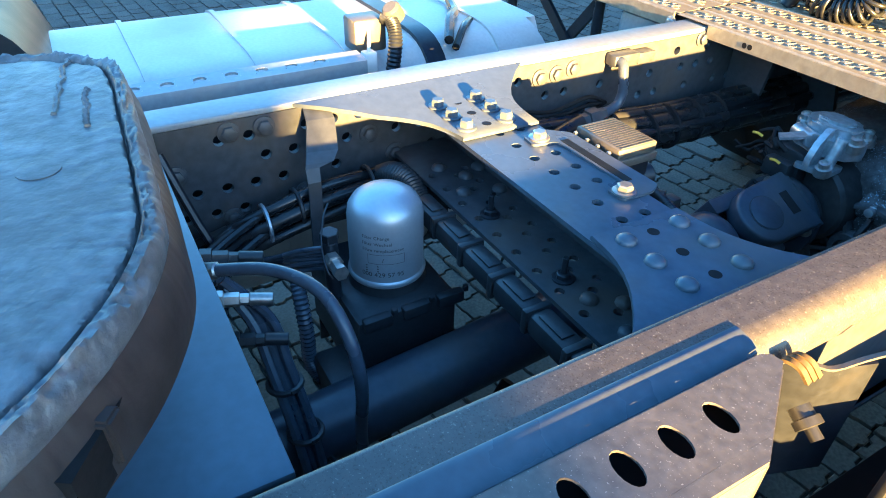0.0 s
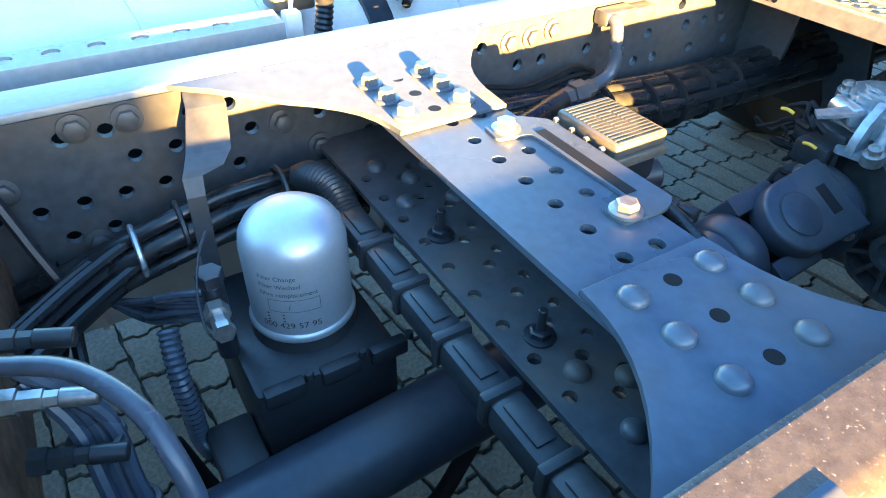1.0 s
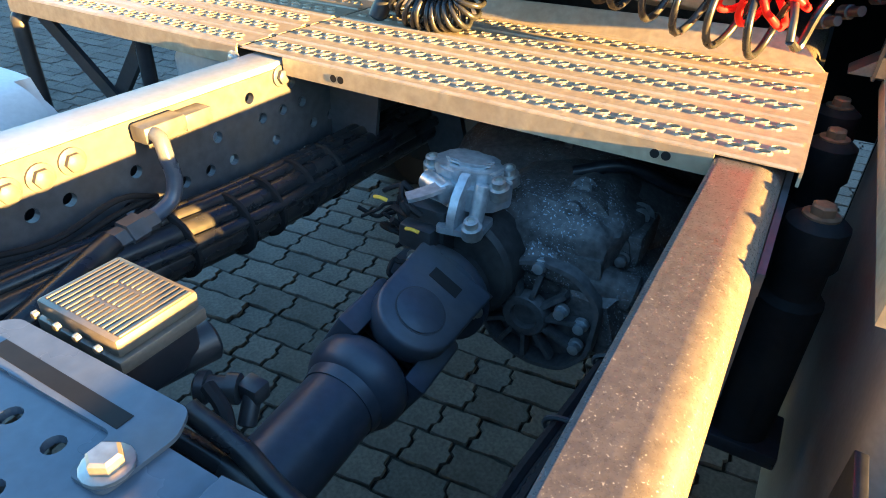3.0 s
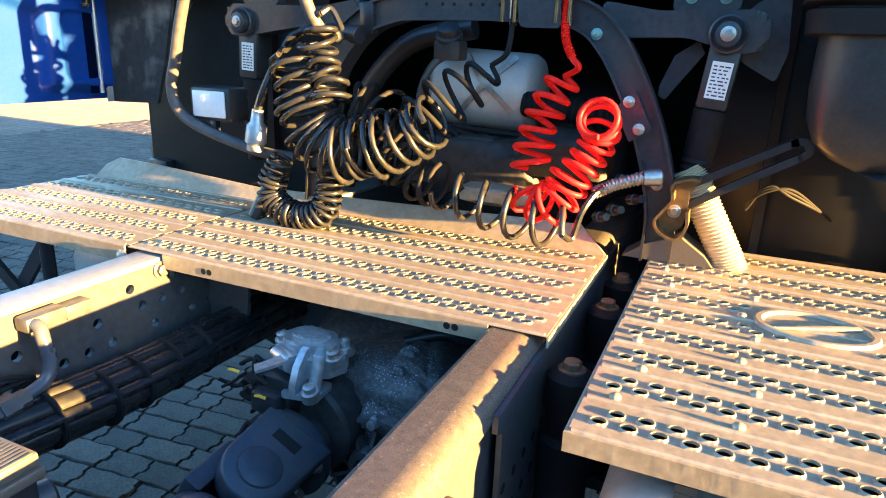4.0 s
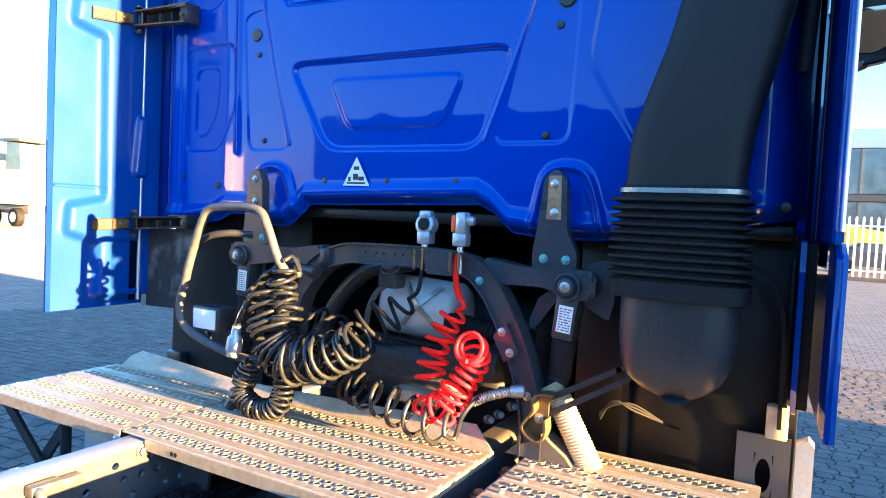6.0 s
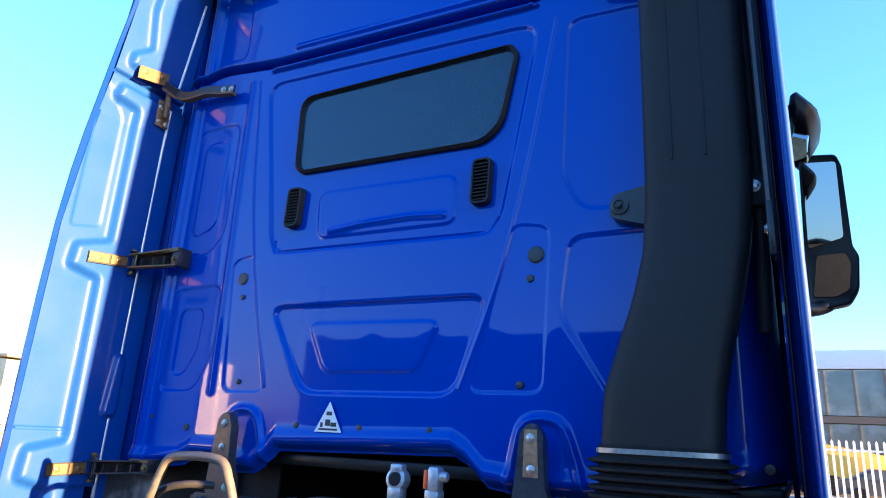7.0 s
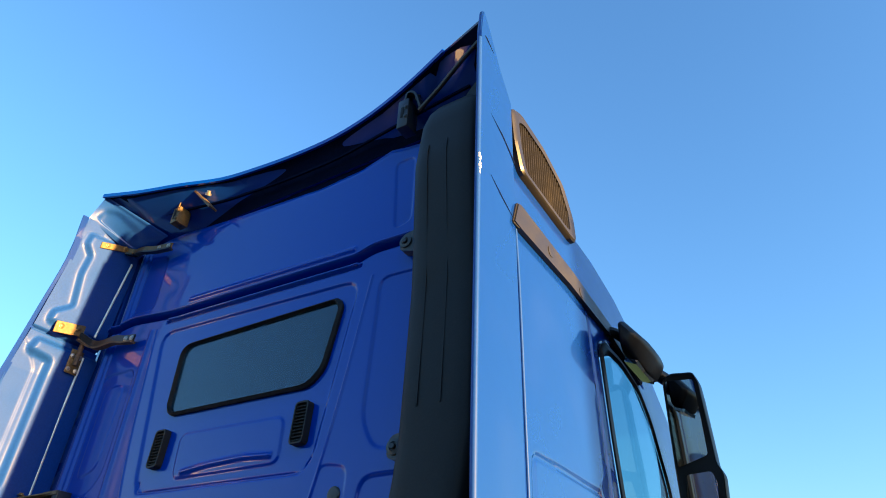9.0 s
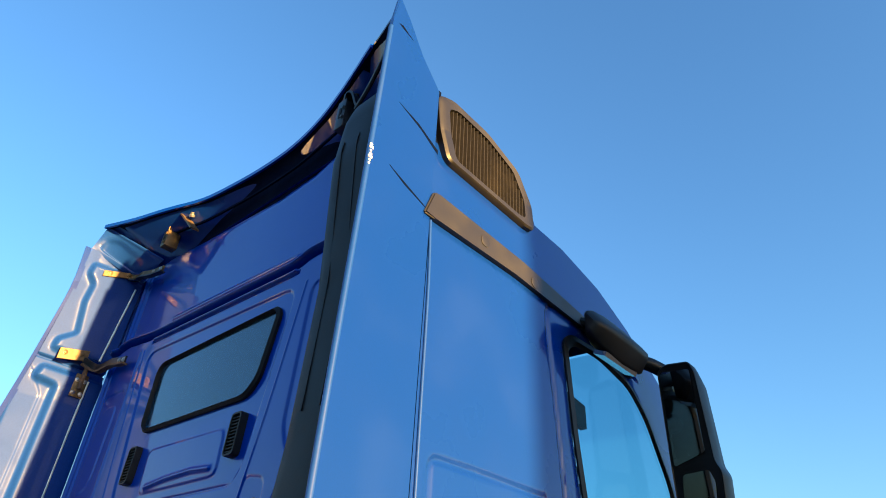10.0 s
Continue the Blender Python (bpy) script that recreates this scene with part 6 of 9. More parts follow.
    Y += emboss(X, Zl, soft([(0.70, 3.70), (0.80, 3.70), (0.80, 3.36), (0.72, 3.34)], 0.03, True)[:-1], 0.0024, 0.0035)
    Y += groove(path_dist(X, Zl, [(-0.50, 3.345), (0.0, 3.325), (0.52, 3.305)]), 0.012, -0.010)
    Y += groove(path_dist(X, Zl, soft([(-0.46, 2.46), (-0.455, 2.418), (0.0, 2.41), (0.44, 2.402), (0.475, 2.45)], 0.03)), 0.005, 0.006)
    # raised surrounds over the lower brackets
    for xc in (-0.495, 0.62):
        arc = soft([(xc - 0.10, 1.64), (xc - 0.06, 1.84), (xc + 0.06, 1.84), (xc + 0.12, 1.66)], 0.06)
        Y += groove(path_dist(X, Zl, arc), 0.012, -0.014)
    # rolled lower edge
    Y += 0.035 * np.exp(-((Zl - low[None, :]) / 0.018) ** 2)
    Y -= 0.012 * np.exp(-((Zl - low[None, :] - 0.045) / 0.022) ** 2)
    # corners fold forward
    Y += 0.30 * np.clip((-1.05 - X) / 0.15, 0, 1) ** 2.2
    Y += 0.20 * np.clip((X - 1.12) / 0.10, 0, 1) ** 2.2
    Y += groove(np.abs(X + 1.03), 0.012, -0.010) + groove(np.abs(X + 0.985), 0.008, 0.008)
    P = np.stack([X, Y, Zl], -1)
    xc, zc = (X[:-1, :-1] + X[1:, 1:]) / 2, (Zl[:-1, :-1] + Zl[1:, 1:]) / 2
    keep = ~inside(xc, zc, WIN)
    return mesh_part("rear_wall", grid_mesh("rear_wall", P, M_BLUE, keep), cab, "glossy blue pressed steel rear wall")


rear_wall = build_rear_wall()


def build_window():
    win = round_poly(WIN, 0.065, 6)
    c = (0.05, 2.89)
    bm = BM()
    outer = [(c[0] + (p[0] - c[0]) * 1.012, c[1] + (p[1] - c[1]) * 1.03) for p in win]
    inner = [(c[0] + (p[0] - c[0]) * 0.979, c[1] + (p[1] - c[1]) * 0.947) for p in win]
    rings = []
    for pts, y in ((outer, 0.03), (outer, -0.004), ([(c[0] + (p[0] - c[0]) * 0.99, c[1] + (p[1] - c[1]) * 0.97) for p in win], -0.014), (inner, -0.006), (inner, 0.02)):
        rings.append([bm.verts.new((x, y, z)) for x, z in pts])
    skin(bm, rings)
    gasket = part("rear_window", bm, M_BLACK_SHADE, cab, "black rubber gasket of the rear window")
    bm = BM()
    prism(bm, [(c[0] + (p[0] - c[0]) * 0.985, c[1] + (p[1] - c[1]) * 0.962) for p in win], "y", 0.004, 0.010)
    part("pane", bm, M_GLASS, gasket, "dark tinted glass")


build_window()


def build_wall_fittings():
    for xc, zc in ((-0.372, 2.585), (0.412, 2.575)):
        bm = BM()
        pts = round_poly([(xc - 0.036, zc - 0.078), (xc + 0.03, zc - 0.078), (xc + 0.036, zc + 0.078), (xc - 0.03, zc + 0.078)], 0.018)
        rows = []
        for k, y in ((1.0, 0.02), (1.0, -0.016), (0.97, -0.021), (0.80, -0.021), (0.78, -0.006)):
            rows.append([bm.verts.new((xc + (q[0] - xc) * k, y, zc + (q[1] - zc) * (1 - (1 - k) * 0.5))) for q in pts])
        skin(bm, rows)
        bm.faces.new(rows[-1])
        vent = part("vent", bm, M_DUCT, cab, "black louvred air vent in a rounded frame")
        for i in range(11):
            bm = BM()
            z = zc - 0.065 + i * 0.0122
            prism(bm, [(-0.005, z + 0.004), (-0.018, z), (-0.018, z + 0.003), (-0.005, z + 0.009)], "x", xc - 0.0265, xc + 0.0265)
            part("slat", bm, M_DUCT, vent)
    for x, z, r in ((-0.597, 2.325, 0.024), (0.597, 2.315, 0.026), (-0.583, 2.252, 0.010), (0.58, 2.243, 0.012), (0.553, 1.932, 0.012), (-0.545, 1.935, 0.010), (-1.036, 1.77, 0.010), (-0.778, 1.766, 0.014), (-0.25, 1.792, 0.011), (0.009, 1.794, 0.011), (0.267, 1.794, 0.012), (1.176, 1.745, 0.013), (-0.98, 1.80, 0.008)):
        bm = BM()
        lathe(bm, (x, 0.012, z), (0, -1, 0), [(0, r), (0.012, r), (0.016, r * 0.85), (0.017, r * 0.4)], 20)
        part("plug", bm, M_BLACK, cab, "black rubber plug")
    bm = BM()
    prism(bm, [(-0.163, 1.775), (-0.052, 1.775), (-0.108, 1.872)], "y", -0.0105, -0.0095)
    sign = part("warning_sign", bm, M_WHITE, cab, "white triangular warning sticker")
    for x0, x1, z0, z1 in ((-0.145, -0.07, 1.781, 1.787), (-0.12, -0.10, 1.795, 1.815), (-0.098, -0.075, 1.793, 1.806), (-0.14, -0.13, 1.79, 1.805), (-0.118, -0.096, 1.828, 1.84)):
        bm = BM()
        box(bm, x0, x1, -0.0115, -0.0105, z0, z1)
        part("sign_mark", bm, M_INK, sign)


build_wall_fittings()


def build_cab_shell():
    # dark inside and floor of the cab
    bm = BM()
    box(bm, -1.16, 1.2, 0.32, 0.34, 1.70, 3.6)
    part("inner_panel", bm, M_FELT, cab, "dark inner lining")
    bm = BM()
    box(bm, -1.17, 1.2, 0.06, 2.25, 1.66, 1.70, 0.01)
    part("floor_pan", bm, M_JET, cab, "black underside")
    # right-hand side wall with an opening for the door window
    top = [(-0.02, 3.80), (0.50, 3.80), (0.67, 3.68), (0.69, 3.53), (0.905, 3.52), (1.19, 3.45), (1.43, 3.33), (1.9, 3.0), (2.25, 2.3), (2.35, 1.75)]
    win = [(0.84, 3.03), (0.90, 3.075), (1.10, 3.085), (1.36, 3.035), (1.50, 2.92), (1.66, 2.65), (1.74, 2.30), (0.93, 2.30), (0.875, 2.65)]
    ny, nz = 230, 230
    y = np.linspace(0.041, 2.34, ny)
    tz = np.interp(y, [p[0] for p in top], [p[1] for p in top])
    v = np.linspace(0, 1, nz)
    Yg = np.repeat(y[None, :], nz, 0)
    Zg = 1.60 + (tz[None, :] - 1.60) * v[:, None]
    Xg = np.full_like(Yg, 1.252)
    Xg -= 0.05 * np.clip((Zg - 3.1) / 0.7, 0, 1) ** 2
    Xg -= 0.35 * np.clip((Yg - 1.9) / 0.45, 0, 1) ** 2
    door = soft([(0.80, 1.2), (0.785, 2.45), (0.722, 3.10), (0.75, 3.165), (1.10, 3.18), (1.45, 3.08)], 0.05)
    Xg -= groove(path_dist(Yg, Zg, door), 0.006, 0.016)
    Xg -= groove(path_dist(Yg, Zg, soft([(0.107, 1.9), (0.107, 2.39), (0.675, 2.40)], 0.04)), 0.006, 0.009)
    Xg += emboss(Yg, Zg, win, 0.02, -0.012)
    P = np.stack([Xg, Yg, Zg], -1)
    yc, zc = (Yg[:-1, :-1] + Yg[1:, 1:]) / 2, (Zg[:-1, :-1] + Zg[1:, 1:]) / 2
    # darker copy of the rear wall's paint, toned for the light on this side
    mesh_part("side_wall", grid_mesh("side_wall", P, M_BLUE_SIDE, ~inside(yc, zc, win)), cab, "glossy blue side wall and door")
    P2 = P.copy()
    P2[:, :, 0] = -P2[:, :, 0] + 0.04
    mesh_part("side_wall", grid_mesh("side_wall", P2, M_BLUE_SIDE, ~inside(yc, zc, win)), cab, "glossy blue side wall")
    # dark strip behind the seam, painted as the gap's shade
    bm = BM()
    box(bm, 1.22, 1.232, 0.02, 0.07, 1.66, 3.82)
    part("seam_backing", bm, M_BLUE_SHADE, cab)
    # the seam's glint is painted with the paler blue
    bm = BM()
    tube(bm, [(1.2545, 0.040, 3.155), (1.2545, 0.052, 2.905), (1.2545, 0.056, 2.53), (1.2545, 0.059, 2.252), (1.2545, 0.062, 1.80)], 0.0052, 12, 4)
    part("rolled_seam", bm, M_BLUE_SUNLIT, cab, "rolled edge between deflector and side wall, its glint put into the colour")
    # roof between the two sides
    k = 24
    R = np.zeros((k, ny, 3))
    for i in range(k):
        f = i / (k - 1)
        R[i, :, 0] = P2[-1, :, 0] * (1 - f) + P[-1, :, 0] * f
        R[i, :, 1] = y
        R[i, :, 2] = P[-1, :, 2] + 0.05 * math.sin(math.pi * f) * np.clip((y - 0.3) / 1.0, 0, 1)
    glazed = np.zeros((k - 1, ny - 1), bool)
    glazed[1:-1, :] = ((y[:-1] > 1.48) & (y[:-1] < 2.2))[None, :]
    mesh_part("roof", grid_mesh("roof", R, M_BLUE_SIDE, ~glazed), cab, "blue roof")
    R2 = R.copy()
    R2[:, :, 2] -= 0.012
    mesh_part("windscreen", grid_mesh("windscreen", R2, M_FAR_GLASS, glazed), cab, "teal-tinted windscreen").visible_shadow = False
    bm = BM()
    box(bm, -1.0, 1.0, 2.28, 2.32, 1.60, 2.4, 0.01)
    part("front_wall", bm, M_BLUE_SIDE, cab)
    # door window: frame, glass, curtain
    bm = BM()
    c = (1.25, 2.7)
    rings = []
    w2 = round_poly(win, 0.06, 4)
    for s, xx in ((1.03, 1.250), (1.03, 1.258), (0.97, 1.262), (0.93, 1.250)):
        rings.append([bm.verts.new((xx - 0.05 * max(0, (p[1] - 3.1)) ** 2, c[0] + (p[0] - c[0]) * s, c[1] + (p[1] - c[1]) * s)) for p in w2])
    skin(bm, rings)
    frame_ob = part("door_window", bm, M_JET, cab, "black frame of the door window")
    bm = BM()
    prism(bm, [(c[0] + (p[0] - c[0]) * 0.95, c[1] + (p[1] - c[1]) * 0.95) for p in w2], "x", 1.244, 1.248)
    part("pane", bm, M_CLEAR, frame_ob, "clear door glass").visible_shadow = False
    bm = BM()
    prism(bm, [(c[0] + (p[0] - c[0]) * 0.99, c[1] + (p[1] - c[1]) * 0.99) for p in w2], "x", -1.206, -1.202)
    far_pane = part("far_window", bm, M_FAR_GLASS, cab, "clear glass of the far door")
    far_pane.visible_shadow = False
    bm = BM()
    prism(bm, [(0.92, 2.80), (1.18, 2.80), (1.18, 2.90), (0.92, 2.94)], "x", 1.10, 1.13)
    part("header_shelf", bm, M_BLACK_SHADE, frame_ob)
    bm = BM()
    lathe(bm, (1.10, 0.93, 2.97), (1, 0, 0), [(0, 0.05), (0.08, 0.045), (0.1, 0.03)], 14)
    part("speaker", bm, M_BLACK_SHADE, frame_ob)
    # grey moulding along the side
    bm = BM()
    prism(bm, [(-0.006, 3.158), (0.034, 3.268), (0.06, 3.276), (0.55, 3.25), (1.05, 3.20), (1.40, 3.10), (1.38, 3.06), (1.0, 3.15), (0.5, 3.168), (0.05, 3.160)], "x", 1.235, 1.272)
    bmesh.ops.bevel(bm, geom=bm.edges[:], offset=0.006, segments=2, affect="EDGES")
    mould = part("side_moulding", bm, M_TRIM, cab, "bronze-grey side moulding with round caps")
    for y, z in ((0.31, 3.215), (0.62, 3.19)):
        bm = BM()
        lathe(bm, (1.272, y, z), (1, 0, 0), [(0, 0.024), (0.002, 0.024), (0.003, 0.020)], 24)
        part("cap", bm, M_TRIM, mould)
    # grille
    bm = BM()
    out = round_poly([(0.05, 3.60), (0.03, 3.755), (0.10, 3.79), (0.33, 3.78), (0.545, 3.71), (0.64, 3.57), (0.65, 3.462), (0.60, 3.45), (0.10, 3.468)], 0.03)
    gc = (0.34, 3.62)
    rings = []
    for s, xx in ((1.0, 1.215), (1.0, 1.258), (0.96, 1.266), (0.80, 1.262), (0.78, 1.235)):
        rings.append([bm.verts.new((xx, gc[0] + (p[0] - gc[0]) * s, gc[1] + (p[1] - gc[1]) * s)) for p in out])
    skin(bm, rings)
    bm.faces.new(rings[-1])
    grille = part("roof_grille", bm, M_TRIM, cab, "bronze-grey framed air grille")
    small = [(gc[0] + (p[0] - gc[0]) * 0.79, gc[1] + (p[1] - gc[1]) * 0.79) for p in out]
    for i in range(22):
        yy = 0.115 + i * 0.0215
        zs = []
        for (a1, b1), (a2, b2) in zip(small, small[1:] + small[:1]):
            if (a1 > yy) != (a2 > yy):
                zs.append(b1 + (b2 - b1) * (yy - a1) / (a2 - a1))
        if len(zs) >= 2:
            bm = BM()
            prism(bm, [(1.236, yy - 0.004), (1.258, yy + 0.004), (1.258, yy + 0.0075), (1.236, yy)], "z", min(zs), max(zs))
            part("slat", bm, M_BLACK_SHADE, grille)


build_cab_shell()


def build_deflectors():
    # left deflector: inner face is seen; the strip beside the cab stands proud behind a stepped edge
    nu, nv = 130, 520
    v = np.linspace(1.265, 3.86, nv)
    u = np.linspace(0, 1, nu)
    rear = np.interp(v, [1.265, 2.5, 3.2, 3.6, 3.86], [-0.395, -0.39, -0.325, -0.30, -0.30])
    Zg = np.repeat(v[:, None], nu, 1)
    Yg = rear[:, None] + (0.03 - rear[:, None]) * u[None, :]
    Xg = np.interp(Zg, [1.2, 3.0, 3.9], [-1.20, -1.195, -1.12])
    low_strip = round_poly([(0.2, 3.155), (-0.285, 3.155), (-0.30, 3.09), (-0.19, 3.075), (-0.19, 2.48), (-0.325, 2.435), (-0.335, 2.345), (-0.212, 2.318), (-0.205, 1.695), (-0.345, 1.665), (-0.352, 1.56), (-0.225, 1.52), (-0.232, 1.305), (0.2, 1.29)], 0.018, 3)
    top_strip = round_poly([(0.2, 3.81), (-0.255, 3.775), (-0.262, 3.71), (-0.218, 3.66), (-0.225, 3.55), (-0.195, 3.37), (-0.27, 3.31), (-0.275, 3.255), (0.2, 3.245)], 0.018, 3)
    Xg += emboss(Yg, Zg, low_strip, 0.0062, 0.022) + emboss(Yg, Zg, top_strip, 0.0062, 0.020)
    Xg += emboss(Yg, Zg, round_poly([(-0.35, 3.16), (-0.31, 3.12), (-0.235, 3.02), (-0.235, 2.53), (-0.355, 2.50)], 0.02, 3), 0.003, -0.003)
    Xg += emboss(Yg, Zg, soft([(-0.095, 1.79), (-0.035, 1.79), (-0.035, 2.03), (-0.075, 2.03)], 0.02, True)[:-1], 0.0030, 0.012)
    Xg += emboss(Yg, Zg, soft([(-0.17, 1.33), (-0.05, 1.33), (-0.05, 1.53), (-0.17, 1.53)], 0.03, True)[:-1], 0.0030, -0.008)
    Xg -= groove(np.abs(Zg - 3.205), 0.006, 0.03)
    Xg -= groove(np.abs(Zg - 1.735), 0.003, 0.006) * (Yg < -0.2)
    P = np.stack([Xg, Yg, Zg], -1)
    # sunlit copy of the cab paint on the inner face
    mesh_part("side_deflector", grid_mesh("side_deflector", P, M_BLUE_SUNLIT), cab, "blue side air deflector with stepped stiffening edge")
    Q = P.copy()
    Q[:, :, 0] = Xg.min() - 0.012 + 0.4 * (np.interp(Zg, [1.2, 3.0, 3.9], [-1.20, -1.195, -1.12]) + 1.20)
    mesh_part("deflector_outer_skin", grid_mesh("deflector_outer_skin", Q, M_BLUE_SIDE), cab)
    bm = BM()
    strap(bm, [(-1.205, -0.397, 1.265), (-1.205, -0.392, 2.5), (-1.198, -0.328, 3.2), (-1.15, -0.302, 3.6), (-1.13, -0.317, 3.86)], 0.03, 0.010, 4, (1, 0, 0))
    part("deflector_edge", bm, M_BLUE_SIDE, cab)
    # dark strip for the gap's shade, silver bead for the edge's painted sky sheen
    for z0, z1, y0, y1 in ((1.285, 3.14, -0.078, -0.068), (3.26, 3.72, -0.055, -0.02)):
        line = []
        for i in range(7):
            f = i / 6
            z = z0 + (z1 - z0) * f
            line.append((float(np.interp(z, [1.2, 3.0, 3.9], [-1.20, -1.195, -1.12])) + 0.024, y0 + (y1 - y0) * f, z))
        bm = BM()
        strap(bm, line, 0.003, 0.030, 3, (0, 1, 0))
        part("gap_shade", bm, M_BLUE_SHADE, cab, "dark strip painted as the shaded gap between deflector and cab corner")
        bm = BM()
        tube(bm, [(x + 0.004, y + 0.022, z) for x, y, z in line], 0.0065, 10, 3)
        part("rolled_edge", bm, M_SILVER, cab, "rolled edge of the cab corner, its sky sheen painted as silver")
    # right deflector, a closed slab
    outline = [(-0.292, 1.664), (-0.288, 2.3), (-0.275, 3.0), (-0.257, 3.90), (-0.241, 4.045), (-0.228, 4.055), (-0.165, 3.99), (-0.119, 3.92), (-0.080, 3.862), (0.0, 3.80), (0.0365, 3.775), (0.0365, 1.664)]
    bm = BM()
    def flare(bm):
        # the fairing opens outwards to its rear edge
        for q in bm.verts:
            q.co.x += 0.027 * min(1.1, max(0.0, (0.0365 - q.co.y) / 0.32))
        return bm
    prism(bm, outline, "x", 1.238, 1.258)
    bmesh.ops.bevel(bm, geom=bm.edges[:], offset=0.005, segments=2, affect="EDGES")
    flare(bm)
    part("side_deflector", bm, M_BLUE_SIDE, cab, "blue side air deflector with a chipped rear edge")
    # paler tube paints the sunlit sheen along this edge
    bm = BM()
    tube(bm, [(1.2765, -0.291, 1.69), (1.2765, -0.287, 2.3), (1.2755, -0.274, 3.0), (1.274, -0.257, 3.86)], 0.0095, 12, 4)
    part("rolled_rear_edge", bm, M_BLUE_SUNLIT, cab, "rounded rear edge of the deflector, its sunlit sheen put into the colour")
    bm = BM()
    prism(bm, [(-0.285, 1.255), (-0.288, 1.64), (-0.235, 1.675), (0.30, 1.675), (0.30, 1.255)], "x", 1.250, 1.270)
    bmesh.ops.bevel(bm, geom=bm.edges[:], offset=0.009, segments=2, affect="EDGES")
    flare(bm)
    part("lower_fairing", bm, M_BLUE_SIDE, cab, "blue lower fairing behind the wheel arch")
    bm = BM()
    prism(bm, round_poly([(-0.11, 1.27), (-0.12, 1.60), (-0.09, 1.668), (0.02, 1.668), (0.02, 1.27)], 0.008), "x", 1.214, 1.226)
    part("inner_fairing", bm, M_BLUE_SIDE, cab, "blue inner flange of the lower fairing")
    # black filling painted as the shade between the fairing's skins
    bm = BM()
    box(bm, 1.2265, 1.2495, -0.06, 0.02, 1.272, 1.66, 0.002)
    part("fairing_gap_shade", bm, M_BLACK_SHADE, cab)
    # dark slivers laid on the skin as the shade of panel gaps
    for seam in ([(-0.184, 3.2335), (0.003, 3.188), (0.012, 3.182), (0.003, 3.1835), (-0.107, 3.204), (-0.184, 3.231)], [(-0.176, 3.527), (-0.067, 3.515), (0.046, 3.474), (0.048, 3.456), (-0.05, 3.497)], [(-0.226, 3.905), (-0.205, 3.915), (-0.142, 3.894), (-0.20, 3.900)]):
        bm = BM()
        prism(bm, seam, "x", 1.2575, 1.2588)
        flare(bm)
        part("panel_seam", bm, M_BLUE_SHADE, cab, "dark strip painted as the shaded gap between the deflector panels")
    bm = BM()
    rnd = random.Random(4)
    for i in range(7):
        z = 3.17 + 0.013 * i
        box(bm, 1.251, 1.2595, -0.2445 - rnd.uniform(0, 0.003), -0.238 + rnd.uniform(0, 0.008), z, z + rnd.uniform(0.006, 0.013), 0.002)
    bmesh.ops.translate(bm, vec=(0, -0.030, 0), verts=bm.verts)
    flare(bm)
    part("chipped_edge", bm, M_WHITE, cab, "bare chipped paint on the deflector edge")
    # roof deflector: curved trailing edge, hollow underside darkened with its shade
    xs = np.linspace(-1.105, 1.255, 60)
    k = 26
    edge_y = np.interp(xs, [-1.105, -0.69, -0.37, 0.0, 0.36, 0.66, 0.93, 1.10, 1.255], [-0.28, -0.165, -0.06, -0.012, -0.012, -0.055, -0.135, -0.18, -0.225])
    R = np.zeros((k, 60, 3))
    for i in range(k):
        f = i / (k - 1)
        R[i, :, 0] = xs
        R[i, :, 1] = edge_y + (0.056 - edge_y) * f ** 0.8
        top = 3.985 + 0.02 * (np.abs(xs) > 1.0)
        corner = np.clip((np.abs(xs) - 1.06) / 0.14, 0, 1)
        R[i, :, 2] = top + (upper_ledge(xs) + 0.010 - top) * ((0.30 * f + 0.70 * f ** 4) * (1 - corner) + f ** 0.7 * corner)
    mesh_part("roof_deflector", grid_mesh("roof_deflector", R, M_BLUE_SHADE), cab, "hollow underside of the roof deflector, its shade put into the dark blue")
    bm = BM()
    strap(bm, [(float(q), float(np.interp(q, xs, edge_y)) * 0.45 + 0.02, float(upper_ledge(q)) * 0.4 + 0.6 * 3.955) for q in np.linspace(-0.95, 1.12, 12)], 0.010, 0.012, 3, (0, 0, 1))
    part("stiffening_bead", bm, M_BLUE_SHADE, cab)
    T = R.copy()
    for i in range(k):
        f = i / (k - 1)
        corner = np.clip((np.abs(xs) - 1.06) / 0.14, 0, 1)
        T[i, :, 1] = edge_y + (0.22 - edge_y) * f
        T[i, :, 0] = xs * (1 - 0.07 * min(1, f * 4))
        T[i, :, 2] = 4.0 + 0.02 * (np.abs(xs) > 1.0) - (0.30 * f * (1 - corner) + 0.34 * f ** 0.8 * corner)
    mesh_part("roof_deflector_skin", grid_mesh("roof_deflector_skin", T, M_BLUE_SIDE), cab)
    bm = BM()
    pts = [(float(a), float(b) - 0.004, 3.993 + 0.02 * (abs(float(a)) > 1.0)) for a, b in zip(xs[::6], edge_y[::6])]
    strap(bm, pts, 0.012, 0.022, 4, (0, 0, 1))
    part("roof_edge", bm, M_BLUE, cab)
    bm = BM()
    box(bm, -1.215, -1.13, 0.04, 0.09, 1.62, 3.95, 0.012)
    part("corner_pillar", bm, M_BLUE_SIDE, cab, "blue corner pillar between rear wall and deflector")
    bm = BM()
    tube(bm, [(1.195, -0.10, 3.10), (1.207, -0.09, 2.75), (1.208, -0.09, 2.38), (1.195, -0.08, 2.05)], 0.016, 12)
    stay = part("deflector_stay", bm, M_BLACK_SHADE, cab, "black tubular stay of the side deflector")
    for z in (3.10, 2.40):
        bm = BM()
        box(bm, 1.17, 1.236, -0.12, -0.075, z - 0.05, z + 0.03, 0.008)
